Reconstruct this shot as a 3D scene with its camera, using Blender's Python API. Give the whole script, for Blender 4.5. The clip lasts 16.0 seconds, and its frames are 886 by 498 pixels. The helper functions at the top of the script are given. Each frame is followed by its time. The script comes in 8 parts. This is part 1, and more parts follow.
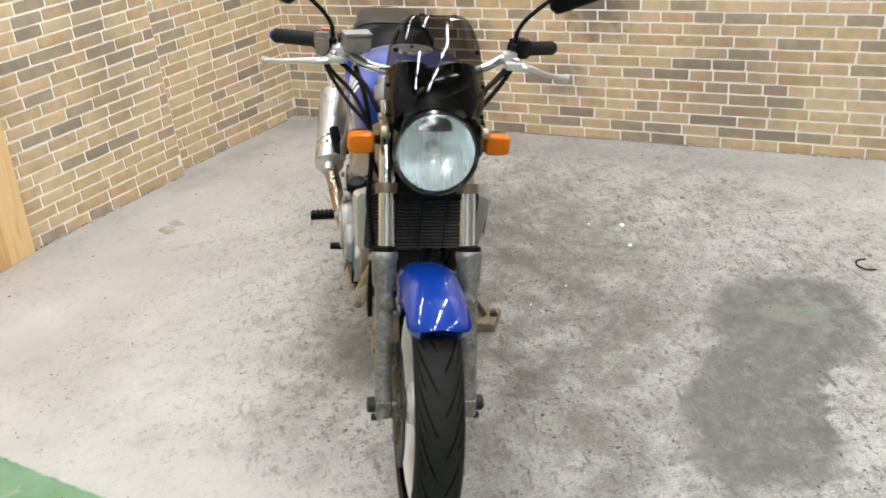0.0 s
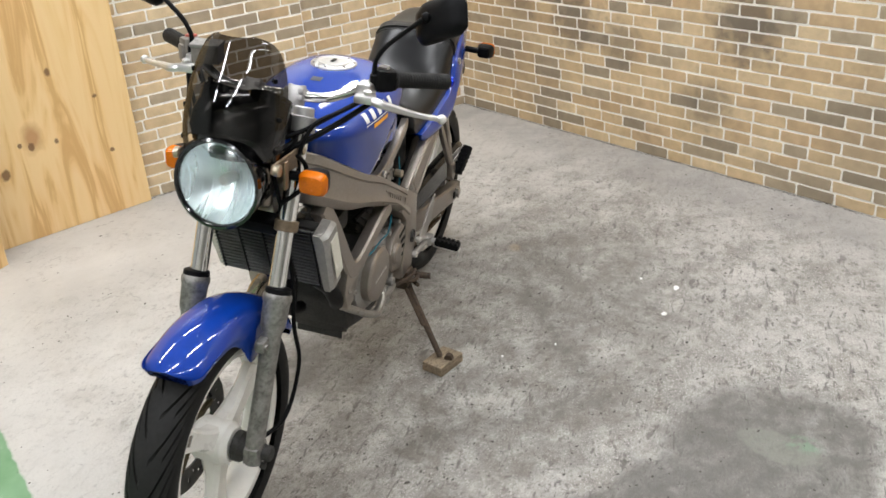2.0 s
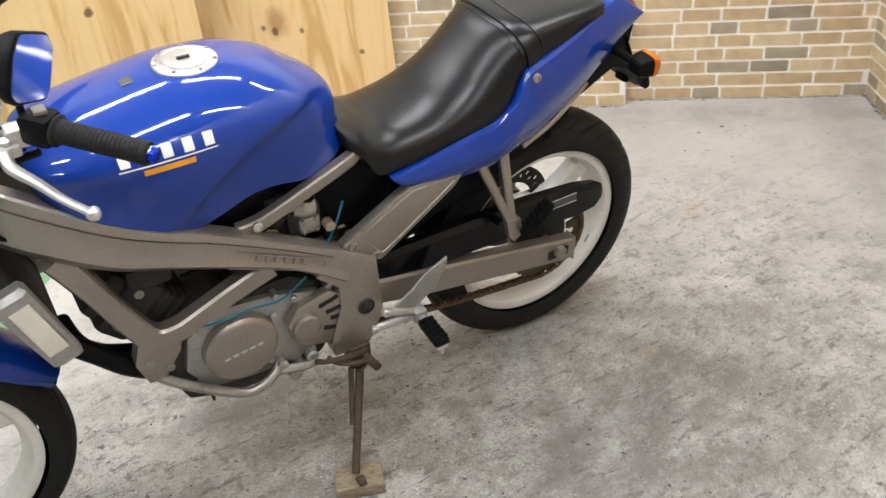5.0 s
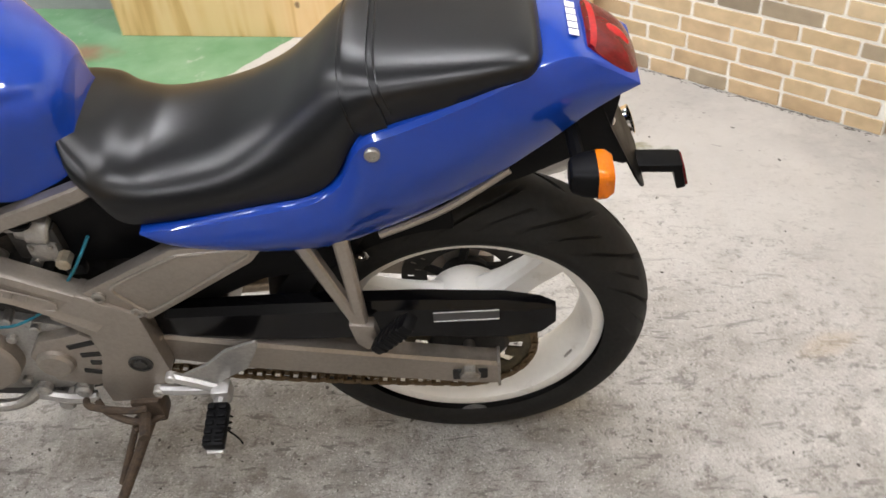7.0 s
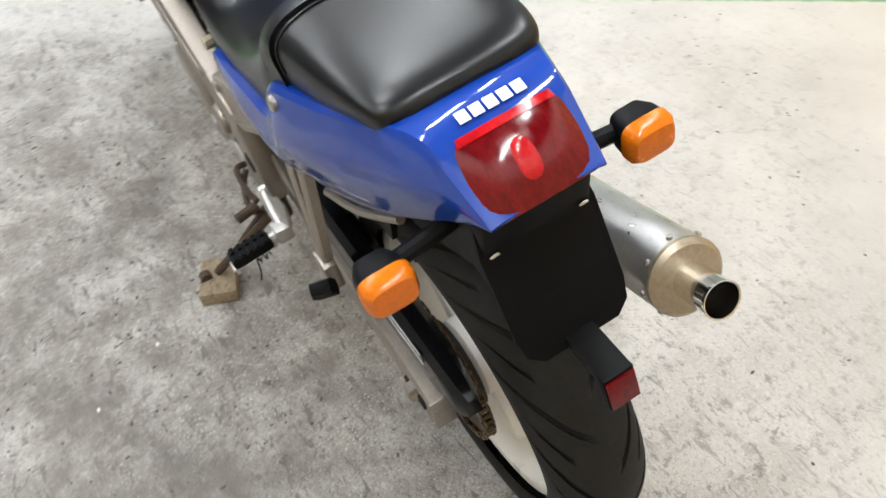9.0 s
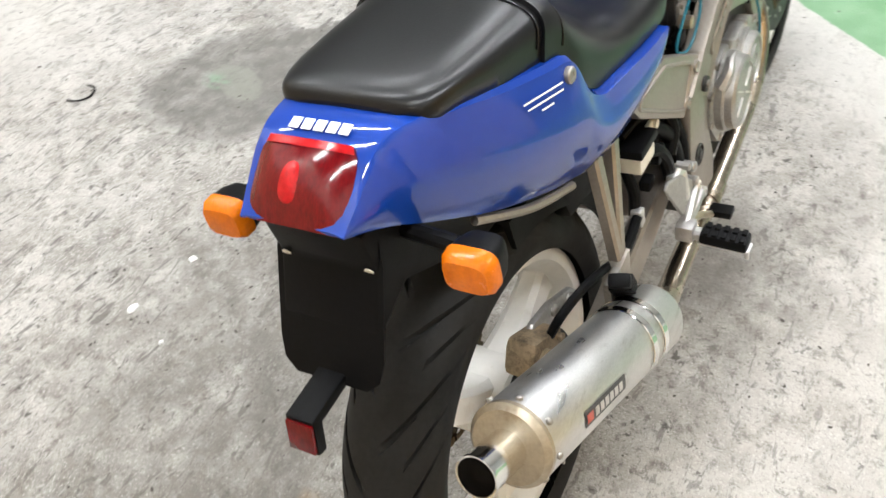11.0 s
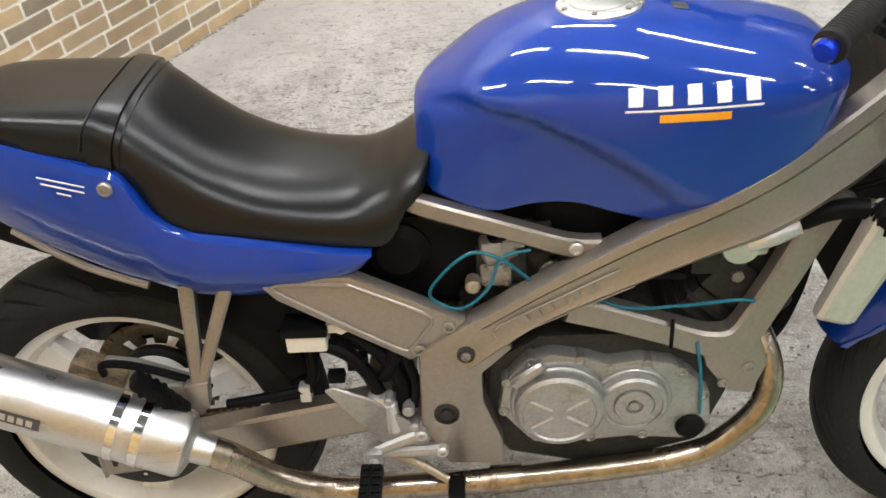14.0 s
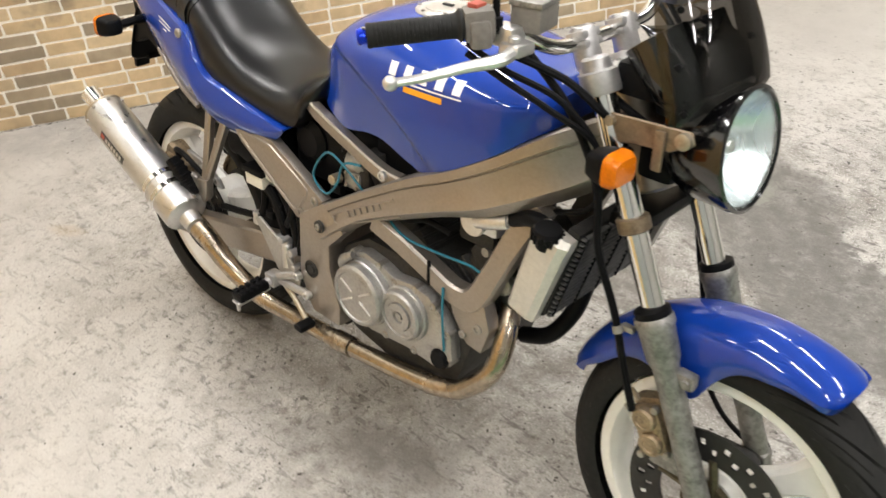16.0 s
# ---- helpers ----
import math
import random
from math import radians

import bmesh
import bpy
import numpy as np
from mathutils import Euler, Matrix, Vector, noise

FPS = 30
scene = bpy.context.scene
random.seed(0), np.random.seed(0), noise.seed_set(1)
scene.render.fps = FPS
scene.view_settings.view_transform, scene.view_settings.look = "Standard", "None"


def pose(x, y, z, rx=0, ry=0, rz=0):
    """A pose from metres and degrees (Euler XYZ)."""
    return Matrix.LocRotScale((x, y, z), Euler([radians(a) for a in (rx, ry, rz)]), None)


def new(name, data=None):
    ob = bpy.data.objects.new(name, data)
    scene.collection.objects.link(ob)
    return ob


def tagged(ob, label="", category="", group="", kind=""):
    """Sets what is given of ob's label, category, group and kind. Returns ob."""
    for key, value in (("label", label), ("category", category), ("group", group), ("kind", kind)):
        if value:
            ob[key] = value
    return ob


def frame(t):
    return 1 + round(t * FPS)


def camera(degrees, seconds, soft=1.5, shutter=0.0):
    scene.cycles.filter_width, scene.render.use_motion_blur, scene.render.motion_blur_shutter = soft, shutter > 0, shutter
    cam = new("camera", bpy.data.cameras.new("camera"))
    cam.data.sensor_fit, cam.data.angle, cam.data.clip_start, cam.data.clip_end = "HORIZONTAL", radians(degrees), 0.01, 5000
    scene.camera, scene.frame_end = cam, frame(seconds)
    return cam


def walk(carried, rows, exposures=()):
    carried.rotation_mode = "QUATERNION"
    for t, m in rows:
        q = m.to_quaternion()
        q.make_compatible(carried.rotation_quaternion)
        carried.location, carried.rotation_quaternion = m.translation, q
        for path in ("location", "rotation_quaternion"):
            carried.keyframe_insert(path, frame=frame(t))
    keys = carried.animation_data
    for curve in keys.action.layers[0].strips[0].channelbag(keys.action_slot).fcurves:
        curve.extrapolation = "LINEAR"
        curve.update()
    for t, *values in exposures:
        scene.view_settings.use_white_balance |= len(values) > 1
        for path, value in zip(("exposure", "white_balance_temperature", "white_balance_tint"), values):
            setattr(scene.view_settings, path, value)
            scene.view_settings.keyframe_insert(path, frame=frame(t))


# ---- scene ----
cam = camera(51.2, 16.0, soft=1.5, shutter=0.3)
PATH = [
    (0, (3.128, -0.032, 1.548, 63.20, 4.94, 82.59)),
    (0.5, (3.049, 0.245, 1.525, 62.72, 5.87, 85.46)),
    (1, (2.939, 0.521, 1.529, 62.09, 7.25, 91.64)),
    (1.5, (2.882, 0.849, 1.522, 61.56, 5.80, 100.99)),
    (2, (2.751, 1.103, 1.502, 63.58, 4.97, 107.41)),
    (2.5, (2.547, 1.308, 1.504, 62.87, 5.84, 113.48)),
    (3, (2.285, 1.515, 1.491, 63.30, 4.14, 121.38)),
    (3.5, (2.004, 1.642, 1.464, 62.52, 4.28, 126.85)),
    (4, (1.705, 1.677, 1.465, 60.66, 5.02, 131.86)),
    (4.2, (1.585, 1.696, 1.457, 60.83, 5.43, 134.93)),
    (6.3, (0.328, 1.441, 1.407, 53.74, 3.49, 169.88)),
    (6.5, (0.221, 1.381, 1.384, 53.18, 3.23, 172.15)),
    (7, (-0.027, 1.205, 1.379, 50.69, 3.73, 179.96)),
    (7.5, (-0.248, 1.046, 1.348, 49.39, 3.80, -167.79)),
    (8, (-0.411, 0.848, 1.335, 46.31, 3.51, -157.28)),
    (8.5, (-0.542, 0.665, 1.342, 43.82, 3.15, -142.38)),
    (9, (-0.728, 0.484, 1.360, 44.54, 3.29, -120.44)),
    (9.2, (-0.761, 0.406, 1.360, 43.91, 4.72, -115.03)),
    (11.3, (-0.673, -0.439, 1.396, 44.99, 4.49, -53.61)),
    (11.5, (-0.604, -0.501, 1.401, 44.77, 5.42, -48.46)),
    (12, (-0.408, -0.704, 1.419, 45.35, 4.68, -33.39)),
    (12.5, (-0.172, -0.794, 1.411, 46.93, 3.27, -27.09)),
    (13, (0.059, -0.813, 1.466, 46.63, 4.37, -17.10)),
    (13.5, (0.330, -0.906, 1.481, 46.46, 2.70, -6.69)),
    (14, (0.600, -0.938, 1.498, 48.03, 4.25, 0.97)),
    (14.5, (0.896, -0.925, 1.543, 48.80, 7.18, 12.88)),
    (15, (1.222, -0.987, 1.545, 50.75, 4.96, 27.04)),
    (15.5, (1.513, -0.977, 1.531, 52.53, 5.51, 35.79)),
    (16, (1.799, -0.938, 1.544, 53.42, 4.77, 42.87)),
]
EXPOSURES = [(0, -0.21, 6490, 11), (2.5, -0.25, 6478, 11.0), (4, -0.1, 6470, 11.0), (7, -0.05, 6500, 14.0), (8.5, 0.06, 6390, 9.5), (9.2, 0.06, 6404, 9.1), (10.2, 0.2, 6424, 9.4), (11.5, 0.3, 6450, 9.8), (12.1, 0.38, 6450, 9.8), (12.6, 0.22, 6450, 9.0), (13.2, -0.04, 6480, 8.0), (14, -0.14, 6630, 11.5), (15, -0.06, 6740, 11.0), (16, 0.0, 6940, 12)]
walk(cam, [(t, pose(*p)) for t, p in PATH], EXPOSURES)

# ---- light: twin-tube ceiling fixtures, closed room ----
CEIL = 2.75
scene.view_settings.exposure = 0.0
world = bpy.data.worlds.new("world")
scene.world = world
world.use_nodes = True
world.node_tree.nodes["Background"].inputs[0].default_value = (0.9, 0.95, 1.0, 1)
world.node_tree.nodes["Background"].inputs[1].default_value = 0.02
CORNER = Vector((-1.788, -0.334, 0))
A_BACK, A_LEFT = radians(57.05), radians(-37.7)
U_BACK = Vector((math.cos(A_BACK), math.sin(A_BACK), 0))
U_LEFT = Vector((math.cos(A_LEFT), math.sin(A_LEFT), 0))
LAMPS = [(a, b) for a in (0.90, 2.40, 3.95) for b in (0.55, 1.75, 2.95)] + [(2.35, 4.2), (3.95, 4.2), (2.35, 5.3), (3.95, 5.3)]
LAMP_W = 15.5


# ---- materials ----
def mat(name, base, rough=0.5, metal=0.0, vary=0.15, scale=8.0, fine=90.0, bump=0.0, bump_scale=200.0, coat=0.0, dirt=None, dirt_amt=0.0, rvary=0.15, spec=0.5, trans=0.0, stretch=(1, 1, 1), ior=1.45, emit=None, sss=0.0, bdist=0.001, bdet=3.0):
    """A surface with colour that varies at two scales, uneven gloss, fine relief and patches of dirt."""
    m = bpy.data.materials.new(name)
    m.use_nodes = True
    nt = m.node_tree
    N, Lk = nt.nodes, nt.links
    b = N["Principled BSDF"]
    tc = N.new("ShaderNodeTexCoord")
    mp = N.new("ShaderNodeMapping")
    mp.inputs["Scale"].default_value = stretch
    Lk.new(tc.outputs["Object"], mp.inputs["Vector"])

    def noise_tex(sc, det=4.0, rg=0.6):
        n = N.new("ShaderNodeTexNoise")
        n.inputs["Scale"].default_value, n.inputs["Detail"].default_value, n.inputs["Roughness"].default_value = sc, det, rg
        Lk.new(mp.outputs["Vector"], n.inputs["Vector"])
        return n

    big, small = noise_tex(scale), noise_tex(fine, 3.0)
    add = N.new("ShaderNodeMath")
    add.operation = "ADD"
    Lk.new(big.outputs["Fac"], add.inputs[0])
    Lk.new(small.outputs["Fac"], add.inputs[1])
    rmp = N.new("ShaderNodeMapRange")
    rmp.inputs["From Min"].default_value, rmp.inputs["From Max"].default_value = 0.65, 1.35
    rmp.inputs["To Min"].default_value, rmp.inputs["To Max"].default_value = 1 - vary, 1 + vary
    Lk.new(add.outputs[0], rmp.inputs["Value"])
    mul = N.new("ShaderNodeMix")
    mul.data_type, mul.blend_type = "RGBA", "MULTIPLY"
    mul.inputs["Factor"].default_value = 1.0
    mul.inputs["A"].default_value = (*base, 1)
    Lk.new(rmp.outputs["Result"], mul.inputs["B"])
    col = mul.outputs["Result"]
    if dirt:
        dn = noise_tex(scale * 1.7 + 3, 6.0, 0.7)
        dr = N.new("ShaderNodeMapRange")
        dr.inputs["From Min"].default_value, dr.inputs["From Max"].default_value = 0.62 - 0.3 * dirt_amt, 0.78 - 0.25 * dirt_amt
        dr.inputs["To Max"].default_value = min(1.0, 0.35 + dirt_amt)
        Lk.new(dn.outputs["Fac"], dr.inputs["Value"])
        dm = N.new("ShaderNodeMix")
        dm.data_type = "RGBA"
        dm.inputs["B"].default_value = (*dirt, 1)
        Lk.new(dr.outputs["Result"], dm.inputs["Factor"])
        Lk.new(col, dm.inputs["A"])
        col = dm.outputs["Result"]
    Lk.new(col, b.inputs["Base Color"])
    rr = N.new("ShaderNodeMapRange")
    rr.inputs["From Min"].default_value, rr.inputs["From Max"].default_value = 0.3, 0.7
    rr.inputs["To Min"].default_value, rr.inputs["To Max"].default_value = max(0.02, rough - rvary * rough), min(1, rough + rvary)
    Lk.new(big.outputs["Fac"], rr.inputs["Value"])
    Lk.new(rr.outputs["Result"], b.inputs["Roughness"])
    b.inputs["Metallic"].default_value = metal
    b.inputs["Coat Weight"].default_value = coat
    b.inputs["Coat Roughness"].default_value = 0.04
    b.inputs["Specular IOR Level"].default_value = spec
    b.inputs["Transmission Weight"].default_value = trans
    b.inputs["IOR"].default_value = ior
    if sss:
        b.inputs["Subsurface Weight"].default_value = sss
        b.inputs["Subsurface Radius"].default_value = (0.02, 0.006, 0.002)
        b.inputs["Subsurface Scale"].default_value = 0.5
    if emit:
        b.inputs["Emission Color"].default_value = (*emit[0], 1)
        b.inputs["Emission Strength"].default_value = emit[1]
    if bump:
        bn = noise_tex(bump_scale, bdet)
        bp = N.new("ShaderNodeBump")
        bp.inputs["Strength"].default_value, bp.inputs["Distance"].default_value = bump, bdist
        Lk.new(bn.outputs["Fac"], bp.inputs["Height"])
        Lk.new(bp.outputs["Normal"], b.inputs["Normal"])
    return m


BLUE = mat("blue_paint", (0.0018, 0.034, 0.27), 0.4, 0.0, 0.06, 4, 60, coat=1.0, rvary=0.05, spec=0.12)
VINYL = mat("black_vinyl", (0.0036, 0.0037, 0.0043), 0.29, 0, 0.2, 12, 60, spec=0.44, rvary=0.004, bump=0.10, bump_scale=420, bdet=1.0)
RUBBER = mat("tyre_rubber", (0.015, 0.0146, 0.0138), 0.62, 0, 0.3, 9, 120, bump=0.2, bump_scale=150, dirt=(0.026, 0.024, 0.02), dirt_amt=0.15, spec=0.22)
BLACK = mat("black_plastic", (0.0046, 0.0046, 0.005), 0.38, 0, 0.25, 10, 140, bump=0.12, bump_scale=300, dirt=(0.009, 0.0085, 0.008), dirt_amt=0.05, spec=0.1)
GLOSSBLACK = mat("gloss_black", (0.003, 0.003, 0.0036), 0.09, 0, 0.2, 8, 90, spec=0.3)
PIANO = mat("polished_black", (0.003, 0.003, 0.0034), 0.06, 0, 0.2, 8, 90, spec=0.5, coat=0.7)
RISER = mat("dull_cast_alloy", (0.47, 0.46, 0.45), 0.38, 0.8, 0.15, 14, 180, bump=0.2, bump_scale=300, dirt=(0.16, 0.15, 0.13), dirt_amt=0.1)
FRAME = mat("bronze_grey_frame", (0.335, 0.298, 0.262), 0.34, 0.8, 0.12, 6, 160, bump=0.12, bump_scale=260, dirt=(0.12, 0.106, 0.09), dirt_amt=0.06)
CASE = mat("engine_alloy", (0.40, 0.39, 0.372), 0.38, 0.8, 0.2, 14, 180, bump=0.35, bump_scale=240, dirt=(0.08, 0.07, 0.055), dirt_amt=0.16)
# near-black base, far darker than the engine covers, with dirt patches over it
DARKCASE = mat("dark_alloy", (0.036, 0.034, 0.032), 0.55, 0.3, 0.45, 16, 150, bump=0.5, bump_scale=180, dirt=(0.02, 0.018, 0.014), dirt_amt=0.3)
ALLOY = mat("bare_alloy", (0.66, 0.65, 0.63), 0.32, 0.85, 0.12, 12, 180, bump=0.12, bump_scale=300, dirt=(0.20, 0.18, 0.15), dirt_amt=0.06)
GREYFORK = mat("oxidised_fork", (0.27, 0.260, 0.243), 0.42, 0.7, 0.4, 30, 110, bump=0.5, bump_scale=120, dirt=(0.075, 0.068, 0.058), dirt_amt=0.34)
BRACKET = mat("browned_bracket", (0.22, 0.165, 0.11), 0.42, 0.6, 0.25, 25, 160, dirt=(0.09, 0.06, 0.035), dirt_amt=0.3)
RADCOVER = mat("grey_radiator_cover", (0.40, 0.39, 0.37), 0.36, 0.7, 0.18, 10, 120, dirt=(0.16, 0.148, 0.13), dirt_amt=0.16)
RADTANK = mat("pale_silver_tank", (0.60, 0.575, 0.52), 0.38, 0.55, 0.12, 10, 120, dirt=(0.30, 0.27, 0.22), dirt_amt=0.1)
CHROME = mat("chrome", (0.83, 0.82, 0.80), 0.07, 1.0, 0.06, 12, 120, rvary=0.06)
PIPE = mat("heat_tinted_pipe", (0.40, 0.335, 0.26), 0.2, 0.97, 0.35, 11, 90, dirt=(0.13, 0.085, 0.05), dirt_amt=0.32)
MUFFLER = mat("brushed_muffler", (0.60, 0.595, 0.585), 0.30, 0.92, 0.14, 6, 120, bump=0.2, bump_scale=160, stretch=(1, 6, 6), dirt=(0.30, 0.28, 0.25), dirt_amt=0.16)
BRASSY = mat("zinc_plate", (0.43, 0.37, 0.28), 0.36, 0.8, 0.2, 20, 150, dirt=(0.17, 0.11, 0.06), dirt_amt=0.2)
CALIPER = mat("gold_caliper", (0.34, 0.26, 0.17), 0.42, 0.7, 0.35, 30, 160, bump=0.5, bump_scale=90, dirt=(0.06, 0.048, 0.036), dirt_amt=0.4)
WHITE = mat("white_wheel_paint", (0.83, 0.81, 0.765), 0.3, 0, 0.05, 8, 60, dirt=(0.45, 0.39, 0.31), dirt_amt=0.10)
CREAM = mat("white_plastic", (0.72, 0.69, 0.60), 0.4, 0, 0.08, 20, 90)
ORANGE = mat("orange_lens", (0.60, 0.145, 0.003), 0.14, 0, 0.12, 60, 240, spec=0.35, bump=0.2, bump_scale=140)
RED = mat("red_lens", (0.115, 0.0012, 0.003), 0.07, 0, 0.35, 40, 180, stretch=(1, 3, 1))
REDBRIGHT = mat("red_lens_centre", (0.40, 0.005, 0.008), 0.09, 0, 0.3, 70, 240)
STEEL = mat("dull_steel", (0.36, 0.34, 0.31), 0.42, 0.85, 0.2, 30, 160, dirt=(0.12, 0.08, 0.05), dirt_amt=0.2)
RUST = mat("rusty_steel", (0.075, 0.052, 0.035), 0.7, 0.3, 0.4, 30, 140, bump=0.5, dirt=(0.03, 0.026, 0.024), dirt_amt=0.35)
CHAIN = mat("oily_chain", (0.16, 0.11, 0.06), 0.4, 0.8, 0.35, 60, 240, dirt=(0.04, 0.03, 0.02), dirt_amt=0.3)
GOLDSPROCKET = mat("worn_sprocket", (0.10, 0.082, 0.048), 0.45, 0.6, 0.3, 40, 160, dirt=(0.03, 0.026, 0.02), dirt_amt=0.35)
DISC = mat("brake_disc", (0.032, 0.031, 0.029), 0.42, 0.4, 0.25, 25, 160, dirt=(0.035, 0.028, 0.02), dirt_amt=0.25)
TEAL = mat("teal_hose", (0.010, 0.14, 0.20), 0.3, 0, 0.1, 20, 90)
BLUEANOD = mat("blue_anodised", (0.01, 0.04, 0.55), 0.18, 0.8, 0.1, 40, 90)
SWITCH = mat("grey_switchgear", (0.16, 0.145, 0.125), 0.5, 0, 0.2, 30, 120)
REDSWITCH = mat("faded_red_switch", (0.45, 0.09, 0.06), 0.5, 0, 0.1, 40, 100)
WHITEDECAL = mat("white_decal", (0.85, 0.85, 0.84), 0.35, 0, 0.04, 30, 90)
ORANGEDECAL = mat("orange_decal", (0.85, 0.36, 0.02), 0.35, 0, 0.04, 30, 90)
GREYDECAL = mat("dark_badge", (0.07, 0.07, 0.072), 0.35, 0.3, 0.1, 30, 90)
MORTAR = mat("cream_mortar", (0.86, 0.835, 0.765), 0.85, 0, 0.12, 6, 120, bump=0.5, bump_scale=160, dirt=(0.46, 0.41, 0.33), dirt_amt=0.08)
GRIME = mat("brown_grey_grit", (0.095, 0.086, 0.075), 0.85, 0, 0.4, 60, 200)
BLOCKWOOD = mat("dirty_wood", (0.27, 0.21, 0.14), 0.8, 0, 0.4, 25, 160, bump=0.7, bump_scale=90, stretch=(1, 3, 3), dirt=(0.07, 0.055, 0.042), dirt_amt=0.42)
GREYWALL = mat("grey_painted_wall", (0.30, 0.31, 0.30), 0.6, 0, 0.1, 3, 60, bump=0.2, bump_scale=60)
PLAIN = mat("dull_wall_paint", (0.34, 0.33, 0.31), 0.7, 0, 0.06, 2, 40, bump=0.2, bump_scale=60)
CEILMAT = mat("dim_grey_ceiling", (0.15, 0.154, 0.163), 0.8, 0, 0.05, 2, 40)
TUBE = mat("lit_tube", (0.9, 0.9, 0.9), 0.4, emit=((0.95, 1.0, 1.03), 14.0))
SLAT = mat("grey_black_slat", (0.11, 0.108, 0.105), 0.35, 0.3, 0.3, 20, 120)
DARKHOLE = mat("dark_inside", (0.012, 0.011, 0.010), 0.8, 0, 0.3, 20, 90)


def clear_mat(name, tint, rough, face, edge):
    """A thin clear sheet: straight through, with the gloss of its skin."""
    m = bpy.data.materials.new(name)
    m.use_nodes = True
    nt = m.node_tree
    nt.nodes.remove(nt.nodes["Principled BSDF"])
    tr, gl, mx, fr, pw, sc = (nt.nodes.new(k) for k in ("ShaderNodeBsdfTransparent", "ShaderNodeBsdfGlossy", "ShaderNodeMixShader", "ShaderNodeLayerWeight", "ShaderNodeMath", "ShaderNodeMath"))
    tr.inputs["Color"].default_value = (*tint, 1)
    gl.inputs["Roughness"].default_value = rough
    fr.inputs["Blend"].default_value = 0.5
    pw.operation, sc.operation = "POWER", "MULTIPLY_ADD"
    pw.inputs[1].default_value = 4.0
    sc.inputs[1].default_value, sc.inputs[2].default_value = edge, face
    nt.links.new(fr.outputs["Facing"], pw.inputs[0])
    nt.links.new(pw.outputs[0], sc.inputs[0])
    nt.links.new(sc.outputs[0], mx.inputs[0])
    nt.links.new(tr.outputs[0], mx.inputs[1])
    nt.links.new(gl.outputs[0], mx.inputs[2])
    nt.links.new(mx.outputs[0], nt.nodes["Material Output"].inputs["Surface"])
    return m


SMOKE = clear_mat("smoked_acrylic", (0.155, 0.147, 0.140), 0.02, 0.055, 0.25)
LENS = clear_mat("clear_lens_glass", (0.97, 0.99, 0.985), 0.12, 0.06, 0.5)
BOWL = mat("silvered_bowl", (0.85, 0.90, 0.93), 0.2, 0.75, 0.06, 30, 90, bump=1.0, bump_scale=120, stretch=(0.05, 1, 0.05), bdist=0.0035)


